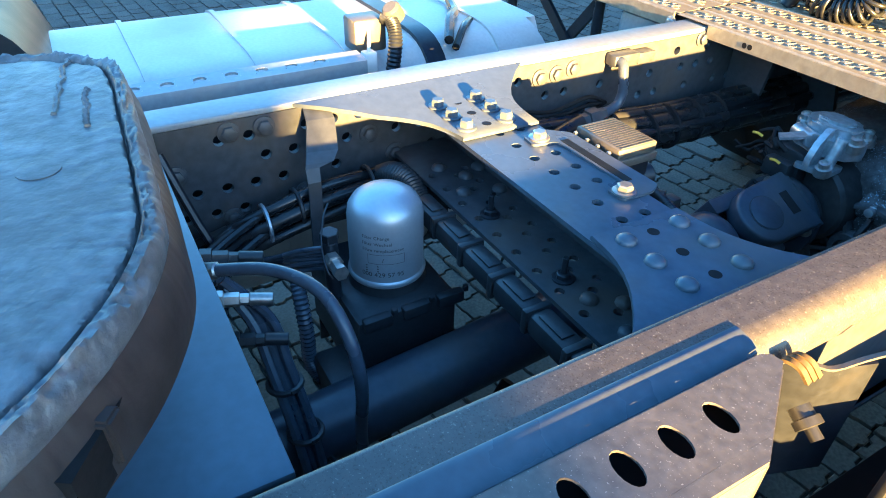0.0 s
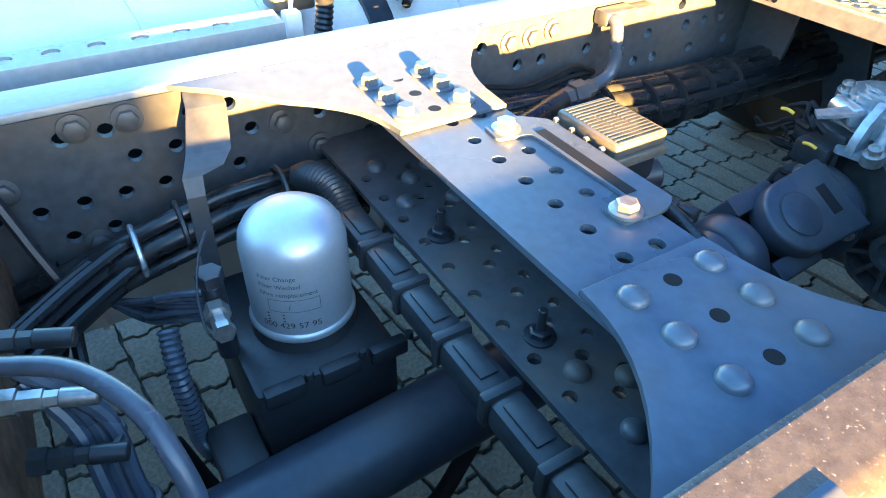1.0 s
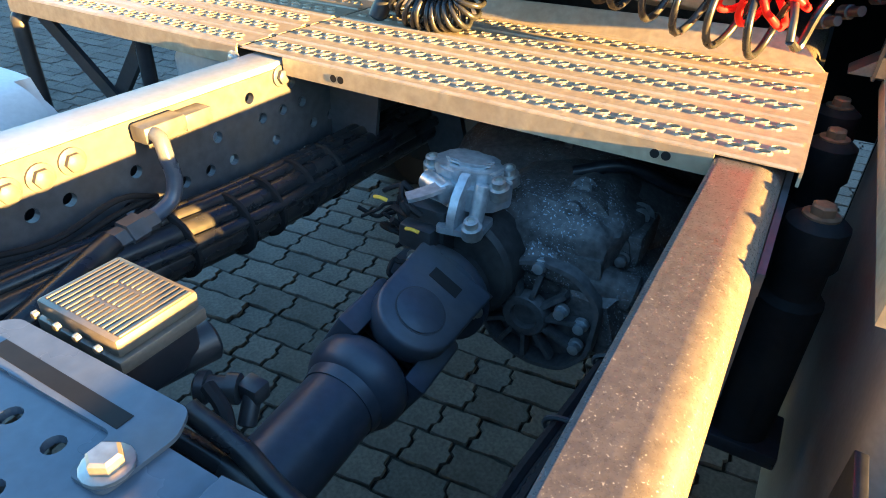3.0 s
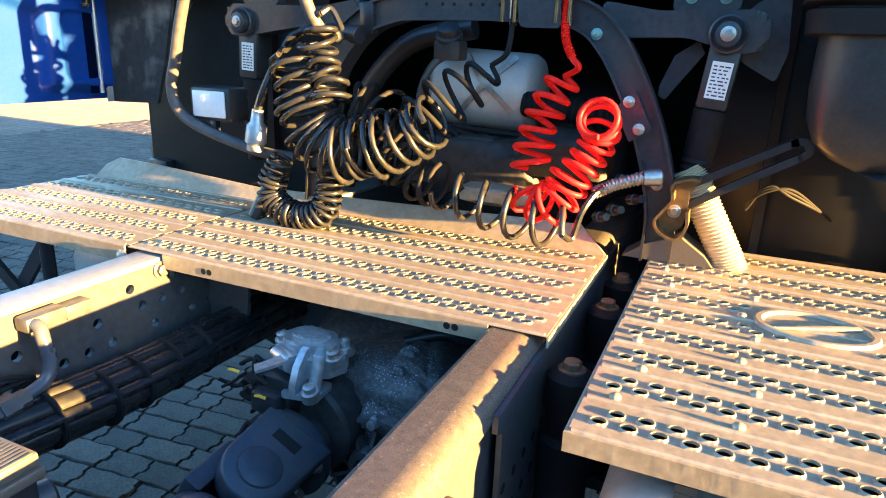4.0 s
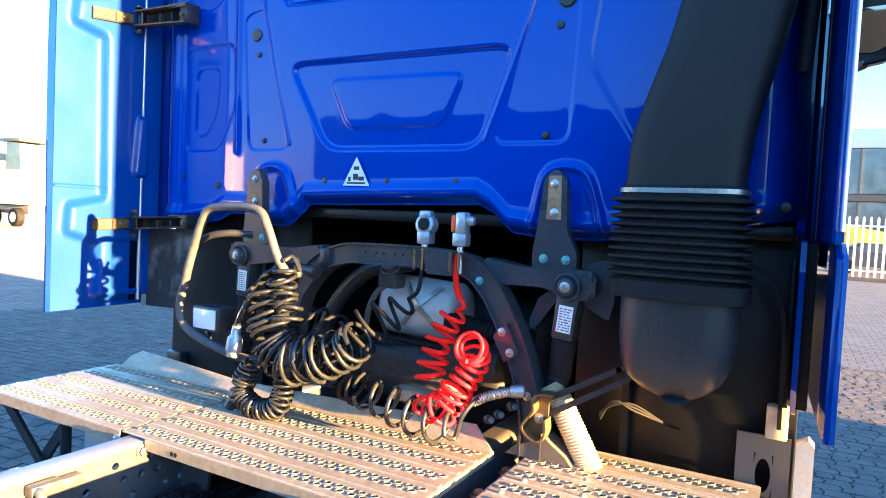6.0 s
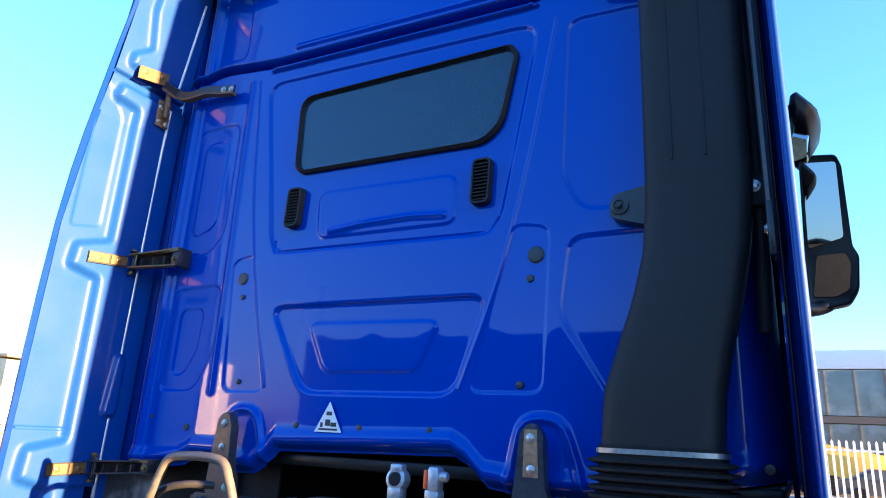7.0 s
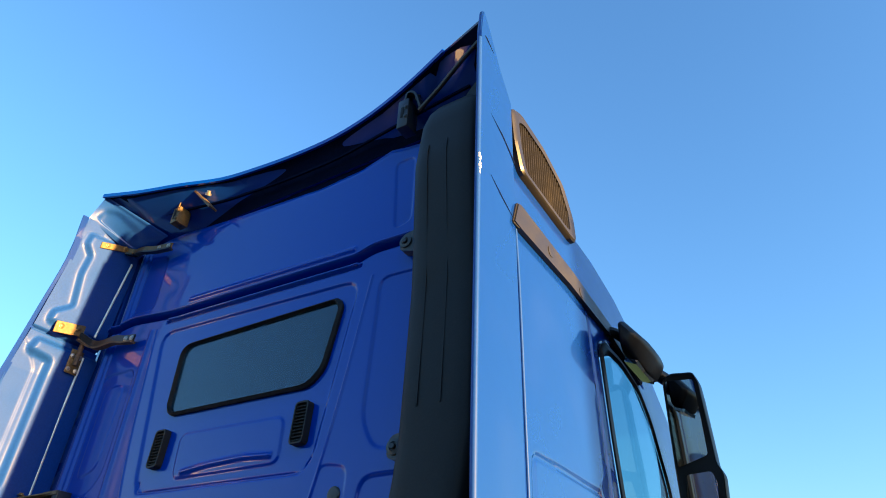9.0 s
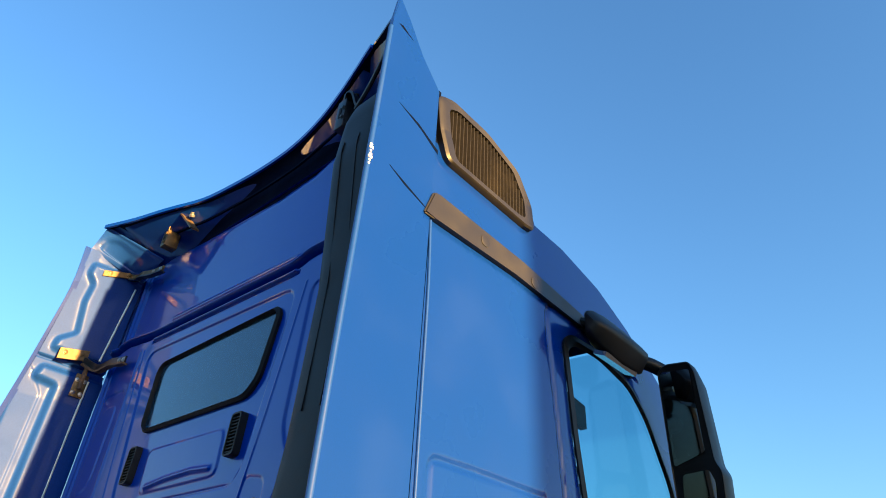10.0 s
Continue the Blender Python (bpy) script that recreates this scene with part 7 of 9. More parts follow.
        clip = part("stay_clip", bm, M_BLACK_SHADE, stay)
        bm = BM()
        bolt(bm, (1.20, -0.12, z), (0, -1, 0), 0.011, 0.008)
        part("bolt", bm, M_STEEL, clip)
    # pressed corner panel between the side deflector and the roof edge
    k2 = 40
    A0, B0, C0, D0 = (np.array(q) for q in ((-1.135, -0.30, 3.86), (-1.10, -0.27, 4.02), (-0.84, 0.0, 3.83), (-1.10, 0.02, 3.76)))
    fu, fv = np.meshgrid(np.linspace(0, 1, k2), np.linspace(0, 1, k2))
    C = (A0 * ((1 - fu) * (1 - fv))[..., None] + B0 * ((1 - fu) * fv)[..., None] + D0 * (fu * (1 - fv))[..., None] + C0 * (fu * fv)[..., None])
    press = emboss(fu, fv, soft([(0.12, 0.2), (0.85, 0.2), (0.80, 0.62), (0.30, 0.78), (0.14, 0.6)], 0.12, True)[:-1], 0.025, 0.016)
    C[..., 0] -= press
    C[..., 0] += 0.02 * np.exp(-((fv - 0.93) / 0.03) ** 2)
    # paler copy of the paint, sky light put into its colour
    mesh_part("roof_corner", grid_mesh("roof_corner", C, M_BLUE_SUNLIT), cab, "blue pressed corner panel below the roof edge")


build_deflectors()


def channel_hinge(foot, pin, end, h0, h1, label, gold_arm):
    """A bolted foot on the deflector, an upright pin, and an open channel arm to the rear wall."""
    foot, pin, end = Vector(foot), Vector(pin), Vector(end)
    bm = BM()
    rod(bm, pin - Vector((0, 0, 0.045)), pin + Vector((0, 0, 0.045)), 0.010, 12)
    rod(bm, pin + Vector((0.03, -0.012, -0.03)), pin + Vector((0.03, -0.012, 0.036)), 0.007, 10)
    base = part("hinge", bm, M_IRON, cab, label)
    bm = BM()
    d = (pin - foot).normalized()
    f2 = pin - d * 0.03
    up = Vector((0, 0, 0.023))
    slab(bm, (foot - up, f2 - up, f2 + up, foot + up), (1, 0, 0), 0.006)
    part("foot", bm, M_IRON, base, "black foot plate")
    for k0, k1 in ((0.0, 0.50), (0.56, 0.98)):
        bm = BM()
        pa, pb = foot.lerp(f2, k0), foot.lerp(f2, k1)
        o = Vector((0.0062, 0, 0))
        w = up * 0.78
        slab(bm, (pa - w + o, pb - w + o, pb + w + o, pa + w + o), (1, 0, 0), 0.004)
        pad = part("pad", bm, M_BRASS, base, "golden chromated pad")
        bm = BM()
        bolt(bm, pa.lerp(pb, 0.5) + Vector((0.0102, 0, 0)), (1, 0, 0), 0.0085, 0.008)
        part("bolt", bm, M_BRASS, pad)
    # the arm: back web, two flanges, end block
    a0 = pin + Vector((0.008, 0.0, 0))
    u0, u1 = Vector((0, 0, h0 / 2)), Vector((0, 0, h1 / 2))
    bm = BM()
    slab(bm, (a0 - u0, end - u1, end + u1, a0 + u0), (0, 1, 0), 0.006)
    part("arm", bm, M_BLACK_SHADE, base, "black channel arm")
    for sgn in (-1, 1):
        bm = BM()
        q0, q1 = a0 + u0 * sgn, end + u1 * sgn
        o = Vector((0.0, -0.034, 0.0))
        slab(bm, (q0, q1, q1 + o, q0 + o), (0, 0, -sgn), 0.006)
        part("flange", bm, M_BRASS if gold_arm else M_IRON, base)
    for k in (0.25, 0.48, 0.70):
        bm = BM()
        q = a0.lerp(end, k)
        box(bm, q.x - 0.003, q.x + 0.003, q.y - 0.026, q.y, q.z - h0 * 0.4, q.z + h0 * 0.15)
        part("rib", bm, M_IRON, base)
    bm = BM()
    box(bm, end.x - 0.035, end.x + 0.004, end.y - 0.036, end.y + 0.03, end.z - h1 / 2 - 0.002, end.z + h1 / 2 + 0.002, 0.004)
    tip = part("end_block", bm, M_IRON, base)
    bm = BM()
    slab(bm, (end + Vector((-0.098, -0.037, h1 * 0.28)), end + Vector((0.004, -0.037, h1 * 0.28)), end + Vector((0.004, -0.037, h1 / 2)), end + Vector((-0.098, -0.037, h1 / 2))), (0, -1, 0), 0.004)
    part("edge", bm, M_BRASS, tip, "worn golden edge")
    for p0, dd in ((end + Vector((-0.015, -0.036, -h1 * 0.12)), (0, -1, 0)), (pin + Vector((0.012, -0.012, 0.045)), (0, 0, 1)), (pin + Vector((0.012, -0.012, -0.045)), (0, 0, -1))):
        bm = BM()
        bolt(bm, p0, dd, 0.010, 0.010)
        part("bolt", bm, M_BRASS, tip)


channel_hinge((-1.166, -0.265, 1.592), (-1.160, -0.085, 1.600), (-0.868, -0.035, 1.620), 0.052, 0.045, "black hinge with a golden foot at the lower end of the deflector", False)
channel_hinge((-1.162, -0.280, 2.390), (-1.156, -0.085, 2.412), (-0.905, -0.035, 2.424), 0.060, 0.074, "golden and black chromated hinge of the side deflector", True)


def strap_hinge(foot0, foot1, path, fh, w, label, dark):
    """A bolted foot plate and a long kinked strap to the rear wall."""
    foot0, foot1 = Vector(foot0), Vector(foot1)
    up = Vector((0, 0, fh / 2))
    bm = BM()
    slab(bm, (foot0 - up, foot1 - up, foot1 + up, foot0 + up), (1, 0, 0), 0.006)
    bmesh.ops.bevel(bm, geom=bm.edges[:], offset=0.002, segments=1, affect="EDGES")
    base = part("hinge", bm, M_BRASS, cab, label)
    for k in (0.2, 0.78):
        bm = BM()
        bolt(bm, foot0.lerp(foot1, k) + Vector((0.006, 0, 0.1 * fh)), (1, 0, 0), 0.010, 0.008)
        part("bolt", bm, M_BRASS, base)
    for dz, mat in ((0.0, M_IRON if dark else M_BRASS), (-0.5, M_RUST if dark else M_IRON)):
        bm = BM()
        strap(bm, [Vector(q) + Vector((0, -0.004, dz * w)) for q in path], w * (1.0 if dz == 0 else 0.25), 0.010 if dz == 0 else 0.030, 4, (0, 1, 0))
        part("arm" if dz == 0 else "lip", bm, mat, base)
    for k in (-1, -2):
        bm = BM()
        q = Vector(path[-1]).lerp(Vector(path[-2]), 0.15 if k == -1 else 0.75)
        bolt(bm, q + Vector((0, -0.009, 0)), (0, -1, 0), 0.010, 0.008)
        part("bolt", bm, M_STEEL, base)
    return base


strap_hinge((-1.142, -0.245, 3.232), (-1.138, -0.100, 3.262), [(-1.138, -0.11, 3.235), (-1.10, -0.06, 3.205), (-1.04, -0.045, 3.190), (-0.93, -0.04, 3.195), (-0.85, -0.035, 3.18), (-0.775, -0.03, 3.172)], 0.062, 0.040, "golden foot plate with a long rusty strap to the rear wall", True)
strap_hinge((-1.104, -0.20, 3.735), (-1.096, -0.03, 3.79), [(-1.096, -0.05, 3.775), (-1.05, -0.03, 3.765), (-0.99, -0.035, 3.755), (-0.93, -0.045, 3.735), (-0.85, -0.03, 3.722), (-0.73, -0.02, 3.710)], 0.038, 0.036, "golden chromated kinked hinge near the cab roof", False)
bm = BM()
box(bm, -1.152, -1.146, -0.118, -0.052, 3.04, 3.165, 0.003)
lower_foot = part("hinge_foot", bm, M_BRASS, cab, "golden bolted foot under the long hinge")
bm = BM()
rod(bm, (-1.134, -0.085, 3.08), (-1.134, -0.085, 3.20), 0.012, 12)
part("pin", bm, M_RUST, lower_foot)
for y, z in ((-0.105, 3.06), (-0.066, 3.06), (-0.105, 3.13), (-0.066, 3.13)):
    bm = BM()
    bolt(bm, (-1.146, y, z), (1, 0, 0), 0.008, 0.007)
    part("bolt", bm, M_STEEL, lower_foot)


def roof_bracket(x, dark, label):
    mat = M_IRON if dark else M_BRASS
    hk = thing("roof_bracket", (x, -0.03, 3.80), label, "bracket", "roof brackets")
    bm = BM()
    box(bm, x - 0.028, x + 0.028, -0.095, -0.02, 3.765 if dark else 3.80, 3.93 if dark else 3.90, 0.006)
    blk = part("block", bm, mat, hk)
    # dark sliver on the block, painted as a shaded slot
    bm = BM()
    box(bm, x - 0.008, x + 0.008, -0.0985, -0.096, 3.82, 3.88, 0.001)
    part("slot", bm, M_BLACK_SHADE, blk)
    for dz in (0.02, 0.075):
        bm = BM()
        bolt(bm, (x + 0.018, -0.095, 3.80 + dz), (0, -1, 0), 0.009, 0.008)
        part("bolt", bm, mat, blk)
    bm = BM()
    if dark:
        strap(bm, [(x, -0.06, 3.90), (x + 0.02, -0.075, 3.955), (x + 0.06, -0.075, 3.935), (x + 0.08, -0.06, 3.86)], 0.010, 0.05, 4, (0, 1, 0))
    else:
        strap(bm, [(x - 0.012, -0.06, 3.86), (x, -0.062, 3.94), (x + 0.03, -0.066, 3.985), (x + 0.075, -0.07, 3.995), (x + 0.13, -0.066, 3.95), (x + 0.25, -0.05, 3.825)], 0.009, 0.052, 5, (0, 1, 0))
    part("strap", bm, mat, hk, "bent flat strap")
    bm = BM()
    lathe(bm, (x + 0.19 if not dark else x + 0.05, -0.06, 3.93), (0.5, -0.4, 0.8), [(0, 0.016), (0.012, 0.016), (0.013, 0.010), (0.026, 0.010)], 10)
    part("nut", bm, M_STEEL if not dark else M_IRON, hk)
    if dark:
        bm = BM()
        tube(bm, [(x + 0.07, -0.07, 3.85), (x + 0.18, -0.10, 3.885), (x + 0.32, -0.15, 3.925), (x + 0.42, -0.18, 3.955)], 0.010, 8)
        part("rod", bm, M_IRON, hk)


roof_bracket(-0.672, False, "golden bent strap bracket under the roof deflector")
roof_bracket(0.805, True, "black slotted bracket with a rod under the roof deflector")


# ---- air intake duct ----
def loft(bm, sections, n=32, e=0.45):
    """Rounded-rectangle sections (z, x0, x1, y0, y1)."""
    rings = []
    for z, x0, x1, y0, y1 in sections:
        cx, cy, hx, hy = (x0 + x1) / 2, (y0 + y1) / 2, (x1 - x0) / 2, (y1 - y0) / 2
        row = []
        for i in range(n):
            a = 2 * math.pi * i / n
            ca, sa = math.cos(a), math.sin(a)
            row.append(bm.verts.new((cx + hx * math.copysign(abs(ca) ** e, ca), cy + hy * math.copysign(abs(sa) ** e, sa), z)))
        rings.append(row)
    skin(bm, rings)
    bm.faces.new(rings[0][::-1])
    bm.faces.new(rings[-1])


def build_intake():
    d = thing("air_intake", (1.0, -0.15, 1.27), "tall black plastic air intake duct with a rubber bellows", "air intake")
    bm = BM()
    keys = [(1.775, 0.828, 1.095, -0.209, -0.06), (1.90, 0.835, 1.105, -0.205, -0.05), (2.00, 0.865, 1.125, -0.198, -0.045), (2.12, 0.905, 1.155, -0.189, -0.04), (2.25, 0.935, 1.18, -0.180, -0.035), (2.40, 0.945, 1.20, -0.173, -0.03), (2.9, 0.945, 1.205, -0.158, -0.03), (3.4, 0.95, 1.215, -0.20, -0.03), (3.60, 0.965, 1.22, -0.19, -0.02), (3.69, 0.985, 1.225, -0.17, 0.0), (3.735, 1.02, 1.22, -0.12, 0.0)]
    zs = np.linspace(1.775, 3.735, 60)
    cols = [np.interp(zs, [k[0] for k in keys], [k[j] for k in keys]) for j in range(1, 5)]
    loft(bm, [(float(zs[i]), *(float(c[i]) for c in cols)) for i in range(60)])
    duct = part("duct", bm, M_DUCT, d, "matt black moulded duct", 60)
    for x in (1.02, 1.10):
        bm = BM()
        strap(bm, [(x, -0.170, 2.48), (x, -0.157, 2.9), (x + 0.002, -0.178, 3.16), (x + 0.004, -0.198, 3.40), (x + 0.006, -0.195, 3.47)], 0.006, 0.008, 4, (0, 1, 0))
        part("rib", bm, M_DUCT, duct)
    bm = BM()
    secs = [(1.763, 0.817, 1.106, -0.219, -0.05), (1.774, 0.817, 1.106, -0.219, -0.05)]
    loft(bm, secs)
    part("clamp_ring", bm, M_STEEL, d, "bright steel hose clamp")
    bm = BM()
    secs = []
    secs.append((1.782, 0.822, 1.10, -0.214, -0.055))
    secs.append((1.756, 0.822, 1.10, -0.214, -0.055))
    z = 1.750
    for i in range(10):
        grow = 0.004 * i / 10
        secs.append((z, 0.800 - grow, 1.118 + grow, -0.229, -0.04))
        secs.append((z - 0.006, 0.800 - grow, 1.118 + grow, -0.229, -0.04))
        secs.append((z - 0.013, 0.824 - grow, 1.094 + grow, -0.213, -0.06))
        secs.append((z - 0.0155, 0.824 - grow, 1.094 + grow, -0.213, -0.06))
        z -= 0.0195
    secs += [(z, 0.804, 1.122, -0.232, -0.04), (z - 0.04, 0.808, 1.122, -0.232, -0.04), (z - 0.042, 0.82, 1.11, -0.223, -0.05)]
    loft(bm, secs)
    part("bellows", bm, M_RUBBER, d, "folded black rubber bellows", 25)
    bm = BM()
    loft(bm, [(1.53, 0.832, 1.10, -0.216, -0.05), (1.42, 0.832, 1.102, -0.216, -0.05), (1.36, 0.838, 1.092, -0.212, -0.055), (1.32, 0.855, 1.072, -0.202, -0.07), (1.295, 0.885, 1.045, -0.187, -0.09), (1.275, 0.93, 1.01, -0.158, -0.13), (1.268, 0.96, 0.99, -0.19, -0.16)], 32, 0.6)
    part("drain_cup", bm, M_BLACK, d, "rounded black lower cup", 60)
    for x, z in ((0.858, 2.42), (0.842, 3.19)):
        bm = BM()
        prism(bm, round_poly([(x - 0.03, z - 0.03), (x + 0.11, z - 0.075), (x + 0.11, z + 0.06), (x - 0.02, z + 0.035)], 0.02), "y", -0.045, -0.006)
        lathe(bm, (x, -0.045, z), (0, -1, 0), [(0, 0.026), (0.006, 0.026), (0.008, 0.015), (0.004, 0.013)], 18)
        part("bracket", bm, M_BLACK, d, "black mounting bracket")
        bm = BM()
        bolt(bm, (x, -0.050, z), (0, -1, 0), 0.010, 0.010, False)
        part("bolt", bm, M_IRON, d)
    bm = BM()
    prism(bm, [(1.19, 3.62), (1.24, 3.66), (1.26, 3.72), (1.20, 3.75), (1.16, 3.70)], "y", -0.16, -0.02)
    part("top_elbow", bm, M_DUCT, d)
    # hand rail and deflector bracket next to it
    h = thing("deflector_rail", (1.235, -0.1, 2.0), "black tubular rail and bracket inside the side deflector", "rail")
    bm = BM()
    tube(bm, [(1.232, -0.16, 2.22), (1.232, -0.17, 2.6), (1.232, -0.16, 3.2), (1.23, -0.14, 3.7)], 0.012)
    part("tube", bm, M_IRON, h)
    bm = BM()
    box(bm, 1.222, 1.238, -0.21, -0.14, 2.20, 2.33, 0.004)
    part("bracket", bm, M_IRON, h)
    bm = BM()
    bolt(bm, (1.222, -0.175, 2.27), (-1, 0, 0), 0.010, 0.008)
    part("bolt", bm, M_STEEL, h)


build_intake()


# ---- under and behind the cab ----
def build_cab_bracket(xc, right):
    b = thing("cab_bracket", (xc, -0.07, 1.5), "black cast cab bracket with four zinc bolts under the rear wall", "bracket", "cab brackets")
    w = 0.056 if right else 0.050
    bm = BM()
    prism(bm, round_poly([(xc - 0.032, 1.80), (xc - 0.008, 1.825), (xc + 0.008, 1.825), (xc + 0.032, 1.80), (xc + 0.04, 1.66), (xc + w + 0.015, 1.60), (xc + w + 0.015, 1.55), (xc - w, 1.55), (xc - w, 1.60), (xc - 0.045, 1.67)], 0.015), "y", -0.085, -0.05)
    bmesh.ops.bevel(bm, geom=[e for e in bm.edges if abs(e.verts[0].co.y - e.verts[1].co.y) < 1e-5], offset=0.005, segments=2, affect="EDGES")
    part("casting", bm, M_BEAM, b)
    if right:
        bm = BM()
        prism(bm, [(xc - 0.018, 1.81), (xc + 0.018, 1.81), (xc + 0.022, 1.69), (xc - 0.02, 1.69)], "y", -0.0865, -0.0855)
        part("bare_face", bm, M_TAN, b, "rust-brown bare face")
    for dx, z in ((0.0, 1.787), (0.002, 1.708), (-0.022, 1.582), (0.042, 1.582)):
        bm = BM()
        bolt(bm, (xc + dx, -0.086, z), (0, -1, 0), 0.0088, 0.008)
        part("bolt", bm, M_TEAL if z < 1.6 else M_STEEL, b)


build_cab_bracket(0.62, True)
build_cab_bracket(-0.495, False)


def build_cab_beam():
    a = thing("cab_suspension_beam", (0.1, -0.08, 1.0), "black arched steel beam of the cab suspension with zinc bolts", "beam")
    line = [(0.600, 1.03), (0.597, 1.15), (0.563, 1.28), (0.51, 1.40), (0.445, 1.50), (0.37, 1.548), (0.22, 1.560), (0.0, 1.558), (-0.07, 1.550), (-0.15, 1.520), (-0.22, 1.455), (-0.27, 1.35), (-0.30, 1.05)]
    bm = BM()
    strap(bm, [(x, -0.085, z) for x, z in line], 0.058, 0.06, 6, (0, 1, 0))
    beam = part("arch", bm, M_BEAM, a)
    # pressed flanges stand a little proud along both edges
    path = smooth_path([(x, -0.112, z) for x, z in line], 6)
    for off in (0.0295, -0.0295):
        edge = []
        for i, q in enumerate(path):
            d = (path[min(i + 1, len(path) - 1)] - path[max(i - 1, 0)]).normalized()
            edge.append(q + d.cross(Vector((0, 1, 0))) * off)
        bm = BM()
        strap(bm, edge, 0.006, 0.03, 0, (0, 1, 0))
        part("flange", bm, M_BEAM, beam)
    bm = BM()
    prism(bm, round_poly([(0.479, 1.358), (0.517, 1.399), (0.559, 1.319), (0.516, 1.289)], 0.006), "y", -0.134, -0.116)
    part("splice_plate", bm, M_BEAM, beam)
    for x, z, y, mat in ((0.507, 1.373, -0.135, M_STEEL), (0.533, 1.318, -0.135, M_STEEL), (0.583, 1.202, -0.116, M_STEEL), (0.421, 1.506, -0.116, M_TEAL), (-0.13, 1.535, -0.116, M_STEEL)):
        bm = BM()
        bolt(bm, (x, y, z), (0, -1, 0), 0.0085, 0.008)
        part("bolt", bm, mat, beam)
    # small black discs paint the shade of the beam's holes
    for i in range(6):
        bm = BM()
        lathe(bm, (0.02 + 0.035 * i + 0.006 * (i % 2), -0.1152, 1.562), (0, -1, 0), [(0, 0.0045), (0.0006, 0.0045)], 10)
        part("hole", bm, M_BLACK_SHADE, beam)
    bm = BM()
    prism(bm, round_poly([(0.245, 1.59), (0.345, 1.585), (0.35, 1.515), (0.26, 1.515)], 0.01), "y", -0.145, -0.128)
    part("hose_bracket", bm, M_BEAM, a, "black bracket plate under the couplings")
    for x0, x1 in ((0.42, 0.75), (-0.60, -0.17)):
        bm = BM()
        s = 1 if x0 > 0 else -1
        o, i = (x1, x0) if s > 0 else (x0, x1)
        prism(bm, round_poly([(i, 1.575), (i + 0.12 * s, 1.555), (o - 0.02 * s, 1.56), (o, 1.54), (o, 1.485), (o - 0.05 * s, 1.475), (i + 0.18 * s, 1.505), (i + 0.02 * s, 1.50)], 0.02), "y", -0.10, -0.03)
        bmesh.ops.bevel(bm, geom=[e for e in bm.edges if abs(e.verts[0].co.y - e.verts[1].co.y) < 1e-5], offset=0.008, segments=2, affect="EDGES")
        arm = part("side_arm", bm, M_BEAM, a)
        if s > 0:
            bm = BM()
            prism(bm, round_poly([(0.699, 1.554), (0.728, 1.581), (0.780, 1.587), (0.791, 1.482), (0.776, 1.423), (0.704, 1.463)], 0.012), "y", -0.05, -0.035)
            part("stop_plate", bm, M_BEAM, arm)
            bm = BM()
            prism(bm, [(0.622, 1.501), (0.636, 1.475), (0.601, 1.424), (0.568, 1.377), (0.553, 1.385), (0.554, 1.407), (0.577, 1.469)], "y", -0.05, -0.042)
            part("guard_plate", bm, M_BEAM, arm)
        xb = 0.677 if s > 0 else -0.535
        bm = BM()
        lathe(bm, (xb, -0.10, 1.513), (0, -1, 0), [(0, 0.037), (0.013, 0.037), (0.016, 0.033), (0.012, 0.027), (0.022, 0.025), (0.028, 0.023), (0.030, 0.012)], 28)
        part("bush", bm, M_BEAM, arm)
        bm = BM()
        bolt(bm, (xb, -0.128, 1.513), (0, -1, 0), 0.010, 0.010)
        part("bolt", bm, M_STEEL, arm)
    for xb, top, lean in ((0.678, 1.46, 0.10), (-0.525, 1.46, 0.06)):
        d = thing("cab_damper", (xb - 0.03, -0.06, 1.05), "black cab damper with a white printed label", "damper", "cab dampers")
        tilt = Matrix.Translation((xb, -0.065, top + 0.04)) @ Matrix.Rotation(lean, 4, "Y")

        def place(bm):
            bmesh.ops.transform(bm, matrix=tilt, verts=bm.verts)
            return bm
        bm = BM()
        box(bm, -0.031, 0.031, -0.035, 0.035, -0.135, 0.0, 0.007)
        part("head", place(bm), M_BLACK, d)
        bm = BM()
        lathe(bm, (0, 0, -0.135), (0, 0, -1), [(0, 0.030), (0.004, 0.034), (0.10, 0.032), (0.105, 0.030)] + [(0.105 + 0.008 * i, 0.033 if i % 2 else 0.028) for i in range(1, 10)] + [(0.20, 0.022), (0.23, 0.022)], 22)
        part("boot", place(bm), M_RUBBER, d)
        bm = BM()
        box(bm, -0.018, 0.022, -0.0368, -0.0353, -0.113, -0.040)
        lab = part("label", place(bm), M_WHITE, d, "white label with small print")
        rnd = random.Random(int(xb * 100))
        for i in range(9):
            z = -0.108 + i * 0.0072
            x = -0.014
            while x < 0.016:
                w = rnd.uniform(0.004, 0.011)
                bm = BM()
                box(bm, x, min(x + w, 0.019), -0.0376, -0.0368, z, z + 0.0028)
                part("print_bar", place(bm), M_INK, lab)
                x += w + rnd.uniform(0.002, 0.005)
    lev = thing("levelling_rod", (0.75, -0.1, 1.1), "black double rod from the beam foot to the wheel arch", "rod")
    for pts in ([(0.612, -0.11, 1.186), (0.719, -0.11, 1.250), (0.835, -0.11, 1.318)], [(0.628, -0.11, 1.150), (0.725, -0.11, 1.213), (0.845, -0.11, 1.288)]):
        bm = BM()
        strap(bm, pts, 0.015, 0.02, 3, (0, 1, 0))
        part("rod", bm, M_IRON, lev)
    bm = BM()
    strap(bm, [(0.822, -0.11, 1.313), (0.846, -0.11, 1.318), (0.856, -0.11, 1.300), (0.840, -0.11, 1.284)], 0.015, 0.02, 4, (0, 1, 0))
